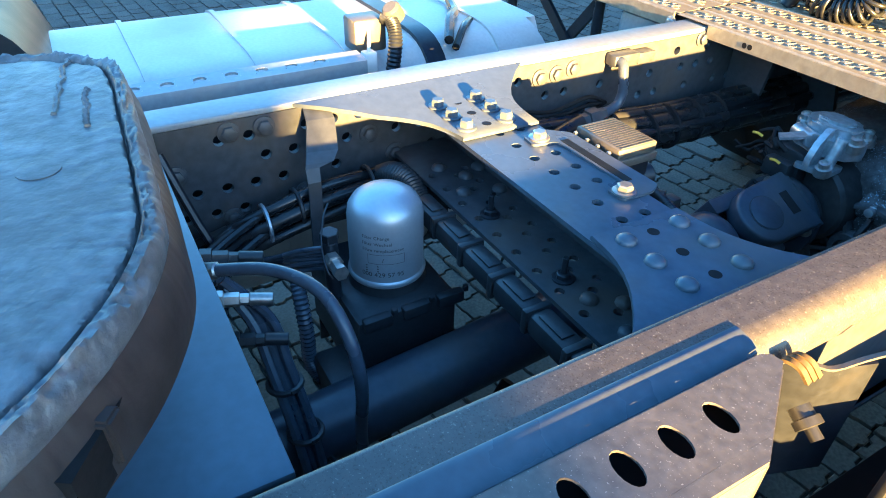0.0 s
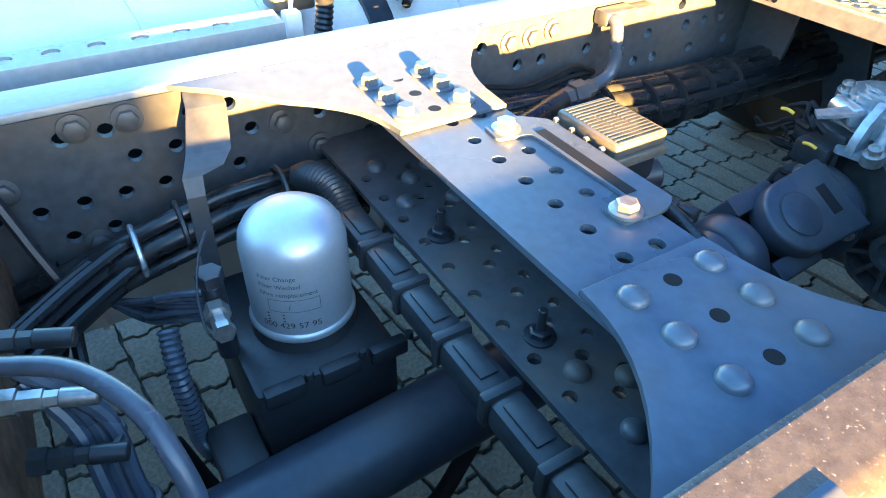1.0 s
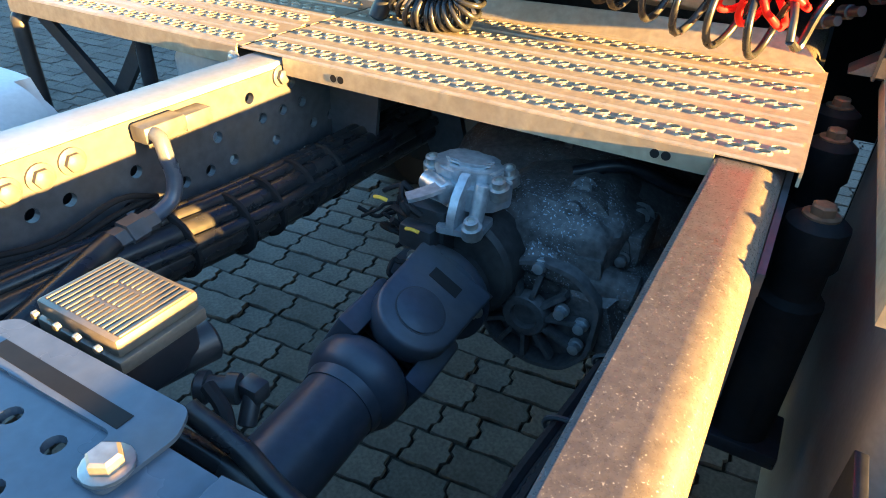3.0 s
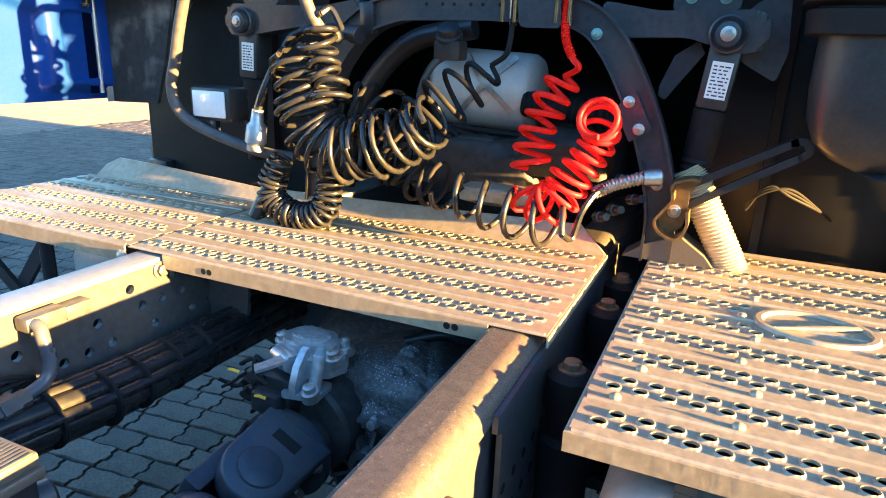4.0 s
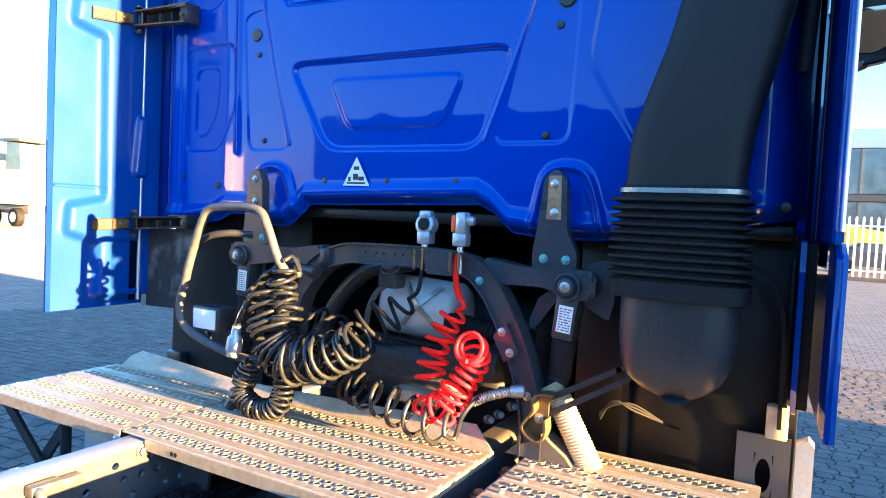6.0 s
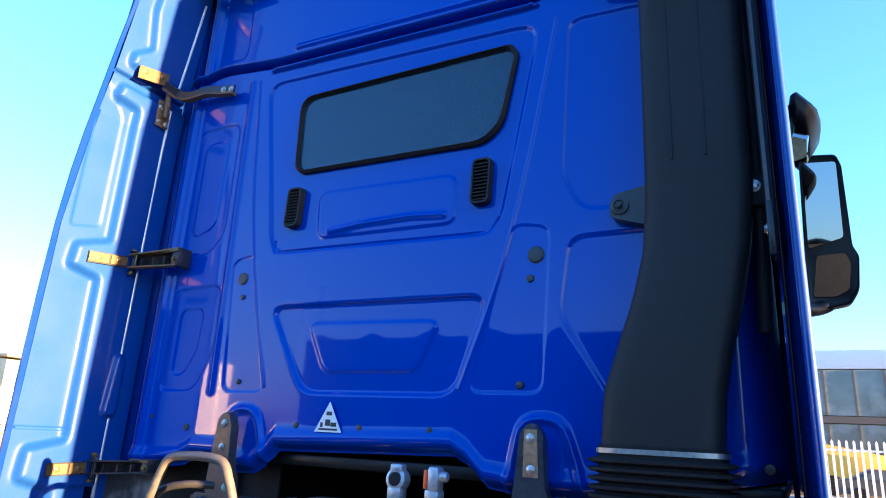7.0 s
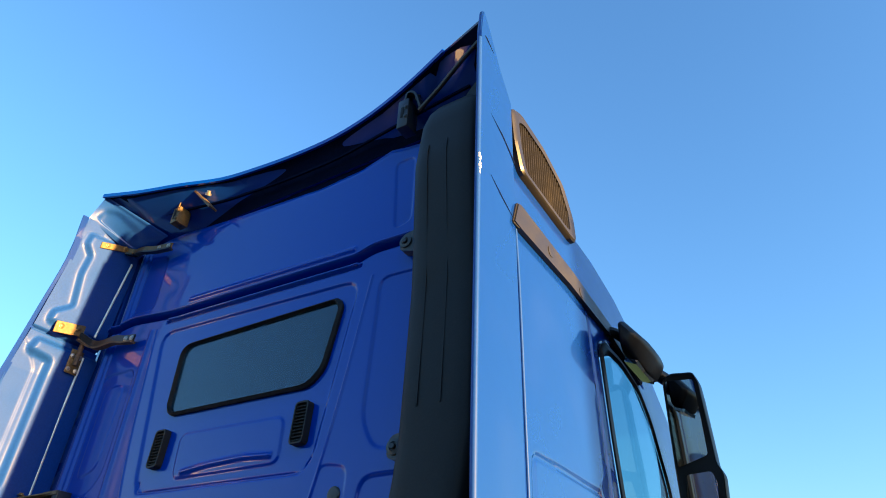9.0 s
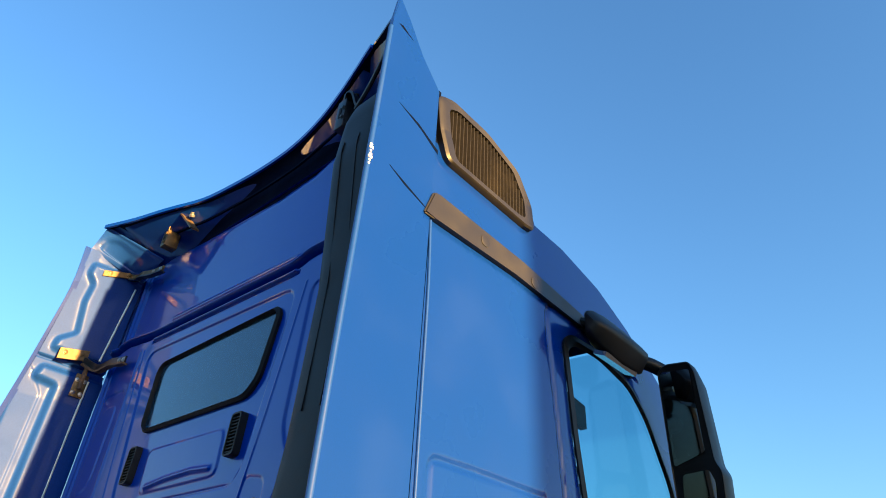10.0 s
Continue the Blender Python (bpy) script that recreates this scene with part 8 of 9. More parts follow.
    part("rod_end", bm, M_IRON, lev)
    bm = BM()
    strap(bm, [(0.671, -0.150, 1.230), (0.644, -0.150, 1.228), (0.619, -0.150, 1.214), (0.623, -0.150, 1.184), (0.607, -0.150, 1.158), (0.593, -0.150, 1.132), (0.611, -0.150, 1.108), (0.643, -0.150, 1.102), (0.657, -0.150, 1.129), (0.655, -0.150, 1.163)], 0.006, 0.045, 5, (0, 1, 0))
    part("lug", bm, M_BRASS, lev, "golden bent lug round the rod eye")
    bm = BM()
    prism(bm, round_poly([(0.619, 1.207), (0.647, 1.221), (0.670, 1.221), (0.653, 1.196), (0.653, 1.167), (0.648, 1.122), (0.628, 1.105), (0.601, 1.115), (0.597, 1.136), (0.615, 1.161)], 0.006), "y", -0.134, -0.127)
    part("lug_plate", bm, M_BRASS, lev)
    bm = BM()
    bolt(bm, (0.627, -0.135, 1.154), (0, -1, 0), 0.010, 0.010)
    part("bolt", bm, M_STEEL, lev)
    foot = thing("beam_foot", (0.63, -0.09, 1.0), "bent brown steel foot plate below the cab beam", "bracket")
    bm = BM()
    prism(bm, [(0.53, 1.036), (0.72, 1.036), (0.70, 1.06), (0.655, 1.09), (0.645, 1.10), (0.575, 1.07)], "y", -0.125, -0.05)
    part("plate", bm, M_BRONZE, foot)
    pipe("corrugated_duct", "cream ribbed plastic duct under the cab damper", "duct", [(0.636, -0.075, 1.237), (0.656, -0.075, 1.208), (0.681, -0.075, 1.163), (0.712, -0.075, 1.109), (0.741, -0.075, 1.057), (0.761, -0.075, 1.017)], 0.034, M_CREAM, 20, 0.05, 14)


build_cab_beam()


def build_under_cab():
    e = thing("engine_cover", (0, 0.6, 0.5), "dark engine and underside panels below the cab", "engine")
    bm = BM()
    lumpy(bm, (0.05, 0.80, 1.02), 0.42, 0.36, 0.36, 21, 0.10)
    part("block", bm, M_ENGINE, e)
    # added black sheet closes the view, painted as shade under the cab
    bm = BM()
    box(bm, -0.62, 0.80, 1.15, 1.20, 0.5, 1.675, 0.01)
    part("rear_panel", bm, M_BLACK_SHADE, e)
    bm = BM()
    tube(bm, [(-0.36, 0.12, 1.05), (-0.30, 0.12, 1.30), (-0.15, 0.12, 1.47), (0.05, 0.12, 1.52)], 0.03, 10)
    part("pipe", bm, M_BLACK, e)
    bm = BM()
    lumpy(bm, (0.08, 0.10, 1.16), 0.20, 0.10, 0.09, 31, 0.2, 3)
    part("casting", bm, M_ENGINE, e)
    bm = BM()
    lumpy(bm, (0.33, 0.08, 1.22), 0.12, 0.08, 0.06, 33, 0.2, 3)
    part("casting", bm, M_ENGINE, e)
    for x0, z0, x1, z1 in ((-0.10, 1.24, 0.02, 1.10), (0.05, 1.25, 0.16, 1.15), (0.20, 1.235, 0.24, 1.13)):
        bm = BM()
        box(bm, x0, x1, 0.02, 0.10, z1, z0, 0.012)
        bolt(bm, (x0 + 0.02, 0.02, z0 - 0.02), (0, -1, 0), 0.009, 0.008)
        bolt(bm, (x1 - 0.02, 0.02, z1 + 0.02), (0, -1, 0), 0.009, 0.008)
        part("bracket", bm, M_ENGINE, e)
    for k in range(4):
        bm = BM()
        tube(bm, [(-0.20 + 0.03 * k, 0.06, 1.08), (-0.16 + 0.03 * k, 0.02, 1.20 + 0.02 * k), (-0.05 + 0.02 * k, 0.03, 1.27), (0.12, 0.06, 1.26 - 0.02 * k), (0.30, 0.08, 1.25)], 0.008 + 0.002 * (k % 2), 8)
        part("pipe", bm, M_RUBBER, e)
    bm = BM()
    tube(bm, [(0.20, 0.12, 1.335), (0.30, 0.12, 1.327), (0.40, 0.12, 1.318), (0.50, 0.13, 1.31)], 0.034, 16, 12, 0.05)
    part("ribbed_hose", bm, M_RUBBER, e)
    # tan colour stands for the sun on this piece
    bm = BM()
    lumpy(bm, (0.20, -0.03, 1.115), 0.10, 0.04, 0.025, 41, 0.2, 3)
    part("sunlit_cover", bm, M_TREAD, e, "cream plastic cover, its golden sunlight put into the tan colour")
    m = thing("air_tank", (0.0, 0.25, 1.2), "silver cylindrical air tank with an X-shaped strap", "tank")
    bm = BM()
    lathe(bm, (-0.085, 0.20, 1.367), (1, 0, -0.05), [(0, 0.0), (0.004, 0.06), (0.010, 0.092), (0.026, 0.106), (0.28, 0.106), (0.298, 0.095), (0.312, 0.06), (0.316, 0.0)], 36)
    part("body", bm, M_TANK, m)
    for p, q in (((0.03, 1.45), (0.17, 1.31)), ((0.17, 1.45), (0.03, 1.31))):
        bm = BM()
        strap(bm, [(p[0], 0.13, p[1]), ((p[0] + q[0]) / 2, 0.083, (p[1] + q[1]) / 2), (q[0], 0.105, q[1])], 0.014, 0.008, 3, (0, 1, 0))
        part("strap", bm, M_STEEL, m)
    bm = BM()
    lathe(bm, (0.0, 0.07, 1.475), (0.1, -0.5, 0.8), [(0, 0.030), (0.012, 0.036), (0.03, 0.036), (0.034, 0.030), (0.05, 0.028), (0.055, 0.018)], 18)
    box(bm, -0.03, 0.045, 0.03, 0.09, 1.435, 1.485, 0.008)
    tube(bm, [(0.0, 0.06, 1.45), (-0.03, 0.03, 1.42), (-0.055, 0.02, 1.36), (-0.07, 0.03, 1.28)], 0.010, 8)
    tagged(new("drain_valve", finish(bm, "drain_valve", M_FRAME)), "grey round valve with a hose above the air tank", "valve")
    # wheel arch liners
    for s in (-1, 1):
        x0, x1 = (0.80, 1.235) if s > 0 else (-1.19, -0.62)
        f = thing("wheel_arch_liner", ((x0 + x1) / 2, 0.8, 0.5), "black plastic wheel arch liner with dried dirt", "wheel arch", "wheel arch liners")
        n = 16
        bm = BM()
        outer = [(0.95 + math.cos(math.pi * i / n) * 0.80, 0.62 + math.sin(math.pi * i / n) * 0.92) for i in range(n + 1)]
        inner = [(0.95 + math.cos(math.pi * i / n) * 0.78, 0.62 + math.sin(math.pi * i / n) * 0.90) for i in range(n + 1)]
        prism(bm, outer + inner[::-1], "x", x0, x1)
        part("arch", bm, M_BLACK_SHADE, f)
        bm = BM()
        xi = x0 if s > 0 else x1
        box(bm, xi - 0.01, xi + 0.01, 0.10, 1.8, 0.6, 1.658)
        part("inner_panel", bm, M_BLACK_SHADE, f)
        bm = BM()
        box(bm, (x0 - 0.16) if s > 0 else x0, x1 if s > 0 else x1 + 0.2, 0.135, 0.15, 0.5, 1.668, 0.004)
        # right panel in deeper black: shade of the arch put into its colour
        part("rear_panel", bm, M_JET if s > 0 else M_BLACK_SHADE, f)
        w = thing("front_wheel", (1.0 * s, 0.95, 0.0), "black front tyre under the cab", "wheel", "front wheels")
        bm = BM()
        lathe(bm, (0.86 if s > 0 else -1.17, 0.95, 0.5), (1, 0, 0), [(0, 0.28), (0.0, 0.44), (0.03, 0.49), (0.06, 0.50), (0.25, 0.50), (0.28, 0.49), (0.31, 0.44), (0.31, 0.28)], 40)
        part("tyre", bm, M_RUBBER, w)
        bm = BM()
        lathe(bm, (0.90 if s > 0 else -1.13, 0.95, 0.5), (1, 0, 0), [(0, 0.27), (0.23, 0.27)], 30)
        part("rim", bm, M_STEEL, w)
    fl = thing("mud_flap", (-1.05, -0.01, 1.25), "black rubber flap with dried white dirt below the cab corner", "mud flap")
    bm = BM()
    prism(bm, [(-1.175, 1.585), (-0.88, 1.585), (-0.93, 1.40), (-0.98, 1.262), (-1.175, 1.255)], "y", -0.012, 0.0)
    part("flap", bm, material("dirty_flap_rubber", (0.03, 0.03, 0.03), 0.7, 0, 0.3, 40, 0.3, 0.0, (0.30, 0.28, 0.25), 0.35, 0.5, 9.0), fl)
    bm = BM()
    box(bm, -1.186, -1.176, -0.03, 0.0, 1.255, 1.60, 0.002)
    part("edge_strip", bm, M_RAILGREY, fl)
    tl = thing("marker_bracket", (-1.15, 0.15, 0.9), "black plate bracket with a connector beside the wheel arch", "bracket")
    bm = BM()
    box(bm, -1.205, -1.02, 0.14, 0.16, 0.88, 1.10, 0.005)
    part("plate", bm, M_BLACK, tl)
    bm = BM()
    box(bm, -1.17, -1.08, 0.09, 0.14, 0.97, 1.05, 0.008)
    part("connector", bm, M_BLACK, tl)
    rp = thing("fender_edge", (1.2, 0.06, 1.0), "black curved fender edge with a cream end piece", "fender")
    bm = BM()
    strap(bm, [(1.10, 0.02, 1.60), (1.16, 0.02, 1.56), (1.19, 0.02, 1.45), (1.195, 0.02, 1.20)], 0.010, 0.03, 5, (0, 1, 0))
    part("edge", bm, M_BLACK_SHADE, rp)
    bm = BM()
    box(bm, 1.165, 1.215, 0.03, 0.07, 1.165, 1.25, 0.006)
    part("end_piece", bm, M_CREAM, rp)
    # extra black flange, added to block grazing sun from the arch panel
    bm = BM()
    box(bm, 1.198, 1.208, 0.075, 0.134, 0.90, 1.62, 0.002)
    part("side_flange", bm, M_JET, rp)
    for i in range(3):
        pipe("cable", "loose thin cable behind the cab damper", "cable", [(0.765, -0.03, 1.17 - 0.008 * i), (0.80, -0.04, 1.20 + 0.006 * i), (0.85, -0.02, 1.205 - 0.008 * i), (0.92, 0.05, 1.15), (0.95, 0.125, 1.12)], 0.0032, M_RUBBER, group="loose cables")
    c = thing("connector_cluster", (0.5, -0.08, 1.1), "cluster of small black and zinc hose connectors", "connector")
    for i, (x, z) in enumerate(((0.50, 1.20), (0.53, 1.16), (0.49, 1.13), (0.54, 1.21), (0.46, 1.11))):
        bm = BM()
        lathe(bm, (x, -0.10, z), (0.5, -0.6, 0.2), [(0, 0.013), (0.02, 0.013), (0.021, 0.009), (0.045, 0.009)], 10)
        part("connector", bm, M_STEEL if i == 3 else M_IRON, c)


build_under_cab()


# ---- hand rail, work lamp ----
gr = thing("grab_rail", (-0.45, -0.29, 1.03), "bent grey tube grab rail standing behind the cab", "grab rail")
bm = BM()
tube(bm, [(-0.28, -0.24, 1.19), (-0.36, -0.28, 1.205), (-0.50, -0.30, 1.245), (-0.585, -0.30, 1.285), (-0.607, -0.30, 1.345), (-0.585, -0.30, 1.42), (-0.555, -0.30, 1.52), (-0.51, -0.30, 1.63), (-0.48, -0.30, 1.672), (-0.42, -0.30, 1.683), (-0.32, -0.30, 1.685), (-0.25, -0.30, 1.672), (-0.215, -0.30, 1.62), (-0.175, -0.28, 1.51), (-0.165, -0.20, 1.48)], 0.0142, 12)
part("tube", bm, M_FRAME, gr)
bm = BM()
tube(bm, [(-0.575, -0.29, 1.50), (-0.54, -0.27, 1.57), (-0.47, -0.24, 1.595), (-0.40, -0.18, 1.595)], 0.012, 10)
part("inner_tube", bm, M_IRON, gr)
bm = BM()
rod(bm, (-0.36, -0.30, 1.035), (-0.30, -0.24, 1.20), 0.02)
part("foot", bm, M_IRON, gr)
wl = thing("work_lamp", (-0.49, -0.27, 1.25), "square work lamp with a pale lens in a black housing", "work lamp")
bm = BM()
box(bm, -0.555, -0.425, -0.295, -0.22, 1.268, 1.352, 0.01)
part("housing", bm, M_BLACK, wl)
bm = BM()
box(bm, -0.542, -0.438, -0.300, -0.294, 1.278, 1.343, 0.004)
part("lens", bm, M_PALE, wl, "pale frosted lens")
bm = BM()
box(bm, -0.50, -0.48, -0.29, -0.27, 1.235, 1.27, 0.003)
part("stay", bm, M_IRON, wl)
pl = thing("trailer_plug", (-0.34, -0.29, 1.24), "grey aluminium trailer plug hanging on its cable", "plug")
bm = BM()
lathe(bm, (-0.325, -0.31, 1.31), (-0.15, 0.0, -1), [(0, 0.014), (0.03, 0.016), (0.04, 0.024), (0.08, 0.026), (0.085, 0.02), (0.10, 0.02)], 14)
part("body", bm, M_ALU, pl)
bm = BM()
tube(bm, [(-0.325, -0.31, 1.31), (-0.31, -0.30, 1.36), (-0.28, -0.27, 1.44), (-0.23, -0.24, 1.50)], 0.010)
part("cable", bm, M_HOSE, pl)


# ---- coiled hoses ----
def coil(name, label, axis, radius, turns, r, mat, seed=0, jitter=0.06, lead=None, tail=None, spring=0):
    """A coiled hose; the lead runs into its first winding and the tail out of its last one."""
    c = thing(name, axis[0], label, "coiled hose", "coiled hoses")
    bm, first, last = helix(axis, radius, turns, r, 8, 18, seed, jitter)
    part("coil", bm, mat, c, "", 60)
    if lead:
        bm = BM()
        tube(bm, list(lead) + [first], r * 1.02, 8, 6)
        part("lead", bm, mat, c)
    if lead and spring:
        sleeve, _, _ = helix(lead[:-1], r * 1.25, spring, r * 0.28, 5, 10)
        part("bend_spring", sleeve, mat, c, "fine spring sleeve round the hose end")
    if tail:
        bm = BM()
        tube(bm, [last] + list(tail), r * 1.02, 8)
        part("tail", bm, mat, c)
    return c


coil("coiled_cable", "black coiled electric cable hanging in a column with dusty windings",
     [(-0.160, -0.270, 1.519), (-0.163, -0.275, 1.474), (-0.163, -0.280, 1.421), (-0.146, -0.280, 1.378), (-0.139, -0.280, 1.330)], [0.022, 0.034, 0.036, 0.034, 0.040], 7.5, 0.0066, M_HOSE, 1, 0.34,
     lead=[(-0.15, -0.24, 1.53), (-0.12, -0.26, 1.50), (-0.14, -0.27, 1.54)])
coil("coiled_cable", "thick black coiled air hose drooping in dense windings",
     [(-0.244, -0.280, 1.430), (-0.225, -0.285, 1.377), (-0.203, -0.290, 1.325), (-0.175, -0.290, 1.273), (-0.115, -0.290, 1.237), (-0.043, -0.285, 1.245)], [0.040, 0.060, 0.066, 0.072, 0.074, 0.072], 12, 0.0066, M_HOSE, 2, 0.13,
     lead=[(-0.21, -0.25, 1.50), (-0.25, -0.27, 1.48), (-0.27, -0.28, 1.45)])
coil("coiled_cable", "black open coiled air hose with dusty golden windings",
     [(-0.043, -0.285, 1.245), (0.017, -0.280, 1.259), (0.075, -0.275, 1.282), (0.131, -0.270, 1.317)], [0.070, 0.070, 0.064, 0.056], 6, 0.0066, M_HOSE, 12, 0.12)
coil("coiled_cable", "black coiled cable bent in a small dense loop on the catwalk",
     [(-0.265, -0.30, 1.20), (-0.295, -0.31, 1.12), (-0.265, -0.315, 1.078), (-0.205, -0.315, 1.066), (-0.145, -0.31, 1.085), (-0.13, -0.30, 1.14), (-0.14, -0.29, 1.19)], [0.024, 0.032, 0.032, 0.03, 0.03, 0.03, 0.026], 25, 0.0055, M_HOSE, 3, 0.07)
coil("coiled_cable", "black stretched coiled hose with wide windings over the kick plate",
     [(0.13, -0.25, 1.165), (0.22, -0.255, 1.15), (0.33, -0.26, 1.125), (0.43, -0.26, 1.115)], [0.045, 0.05, 0.052, 0.048], 5, 0.0066, M_HOSE, 4, 0.06,
     tail=[(0.445, -0.27, 1.10), (0.46, -0.26, 1.16), (0.49, -0.22, 1.205), (0.55, -0.18, 1.225)])
coil("coiled_cable", "second black coiled hose tangled behind the first one",
     [(-0.14, -0.22, 1.33), (-0.07, -0.21, 1.31), (0.0, -0.22, 1.25), (0.06, -0.23, 1.18), (0.13, -0.24, 1.165)], [0.05, 0.06, 0.05, 0.042, 0.042], 10, 0.0060, M_RUBBER, 5, 0.25)
coil("coiled_cable", "black open coil running up to the palm coupling",
     [(0.05, -0.25, 1.285), (0.095, -0.22, 1.33), (0.14, -0.19, 1.37), (0.18, -0.16, 1.405), (0.205, -0.15, 1.43)], [0.055, 0.062, 0.06, 0.052, 0.03], 4.5, 0.0062, M_RUBBER, 6, 0.08,
     tail=[(0.232, -0.14, 1.46), (0.238, -0.13, 1.52), (0.236, -0.12, 1.58)])
coil("coiled_hose", "glossy red coiled air hose hanging from its coupling",
     [(0.379, -0.170, 1.419), (0.354, -0.180, 1.375), (0.337, -0.190, 1.323), (0.327, -0.200, 1.268), (0.329, -0.210, 1.222)], [0.034, 0.036, 0.037, 0.039, 0.042], 6.0, 0.0066, M_RED, 7, 0.10,
     lead=[(0.355, -0.130, 1.575), (0.358, -0.140, 1.531), (0.366, -0.150, 1.490), (0.384, -0.160, 1.457), (0.401, -0.165, 1.437)], spring=22)
coil("coiled_hose", "glossy red coiled air hose bunched in dense windings",
     [(0.325, -0.22, 1.19), (0.34, -0.23, 1.165), (0.375, -0.235, 1.155), (0.405, -0.23, 1.18), (0.425, -0.225, 1.22), (0.452, -0.215, 1.265), (0.468, -0.215, 1.30), (0.474, -0.235, 1.335), (0.470, -0.275, 1.35)], [0.035, 0.045, 0.048, 0.044, 0.038, 0.035, 0.035, 0.036, 0.038], 13, 0.0062, M_RED, 8, 0.08)
sp = thing("spring_guard", (0.55, -0.18, 1.22), "zinc spring guard at the hose end", "hose end")
bm = BM()
tube(bm, [(0.47, -0.225, 1.19), (0.51, -0.205, 1.21), (0.56, -0.18, 1.225)], 0.013, 10, 14, 0.09)
part("spring", bm, M_STEEL, sp)
bm = BM()
lathe(bm, (0.56, -0.18, 1.225), (1, 0.4, 0.1), [(0, 0.016), (0.02, 0.018), (0.035, 0.018), (0.04, 0.012)], 10)
part("ferrule", bm, M_STEEL, sp)
for x, mat, lev in ((0.232, M_HOSE, False), (0.352, M_RED, True)):
    c = thing("palm_coupling", (x, -0.12, 1.6), "grey cast palm coupling " + ("with a red lever" if lev else "with a round rubber seal"), "coupling", "palm couplings")
    bm = BM()
    if not lev:
        lathe(bm, (x, -0.085, 1.655), (0, -1, 0.15), [(0, 0.030), (0.02, 0.033), (0.035, 0.03), (0.038, 0.021), (0.03, 0.019)], 22)
        box(bm, x - 0.02, x + 0.02, -0.12, -0.09, 1.675, 1.70, 0.006)
    else:
        box(bm, x - 0.012, x + 0.022, -0.13, -0.09, 1.635, 1.70, 0.008)
        lathe(bm, (x + 0.022, -0.11, 1.675), (1, 0, 0), [(0, 0.014), (0.015, 0.014), (0.02, 0.010)], 12)
    box(bm, x - 0.022, x + 0.022, -0.125, -0.085, 1.60, 1.64, 0.006)
    part("casting", bm, M_ALU, c)
    if not lev:
        bm = BM()
        lathe(bm, (x, -0.118, 1.658), (0, -1, 0.15), [(0, 0.019), (0.004, 0.019), (0.005, 0.012)], 18)
        part("seal", bm, M_RUBBER, c)
    else:
        bm = BM()
        box(bm, x - 0.03, x - 0.016, -0.12, -0.10, 1.64, 1.69, 0.004)
        part("lever", bm, M_ORANGE, c)
    bm = BM()
    rod(bm, (x, -0.11, 1.60), (x + 0.003, -0.115, 1.52), 0.010)
    part("stem", bm, M_STEEL, c)
    for dx in (-0.014, 0.014):
        bm = BM()
        rod(bm, (x + dx, -0.145, 1.585), (x + dx, -0.145, 1.525), 0.004)
        part("clip", bm, M_BRASS, c)
hl = thing("cab_tilt_pump", (-0.16, -0.15, 1.5), "black round lever stub on the beam end", "lever")
bm = BM()
rod(bm, (-0.22, -0.16, 1.497), (-0.13, -0.18, 1.49), 0.017)
rod(bm, (-0.145, -0.175, 1.49), (-0.12, -0.18, 1.487), 0.022)
box(bm, -0.155, -0.115, -0.13, -0.10, 1.49, 1.565, 0.006)
part("stub", bm, M_IRON, hl)


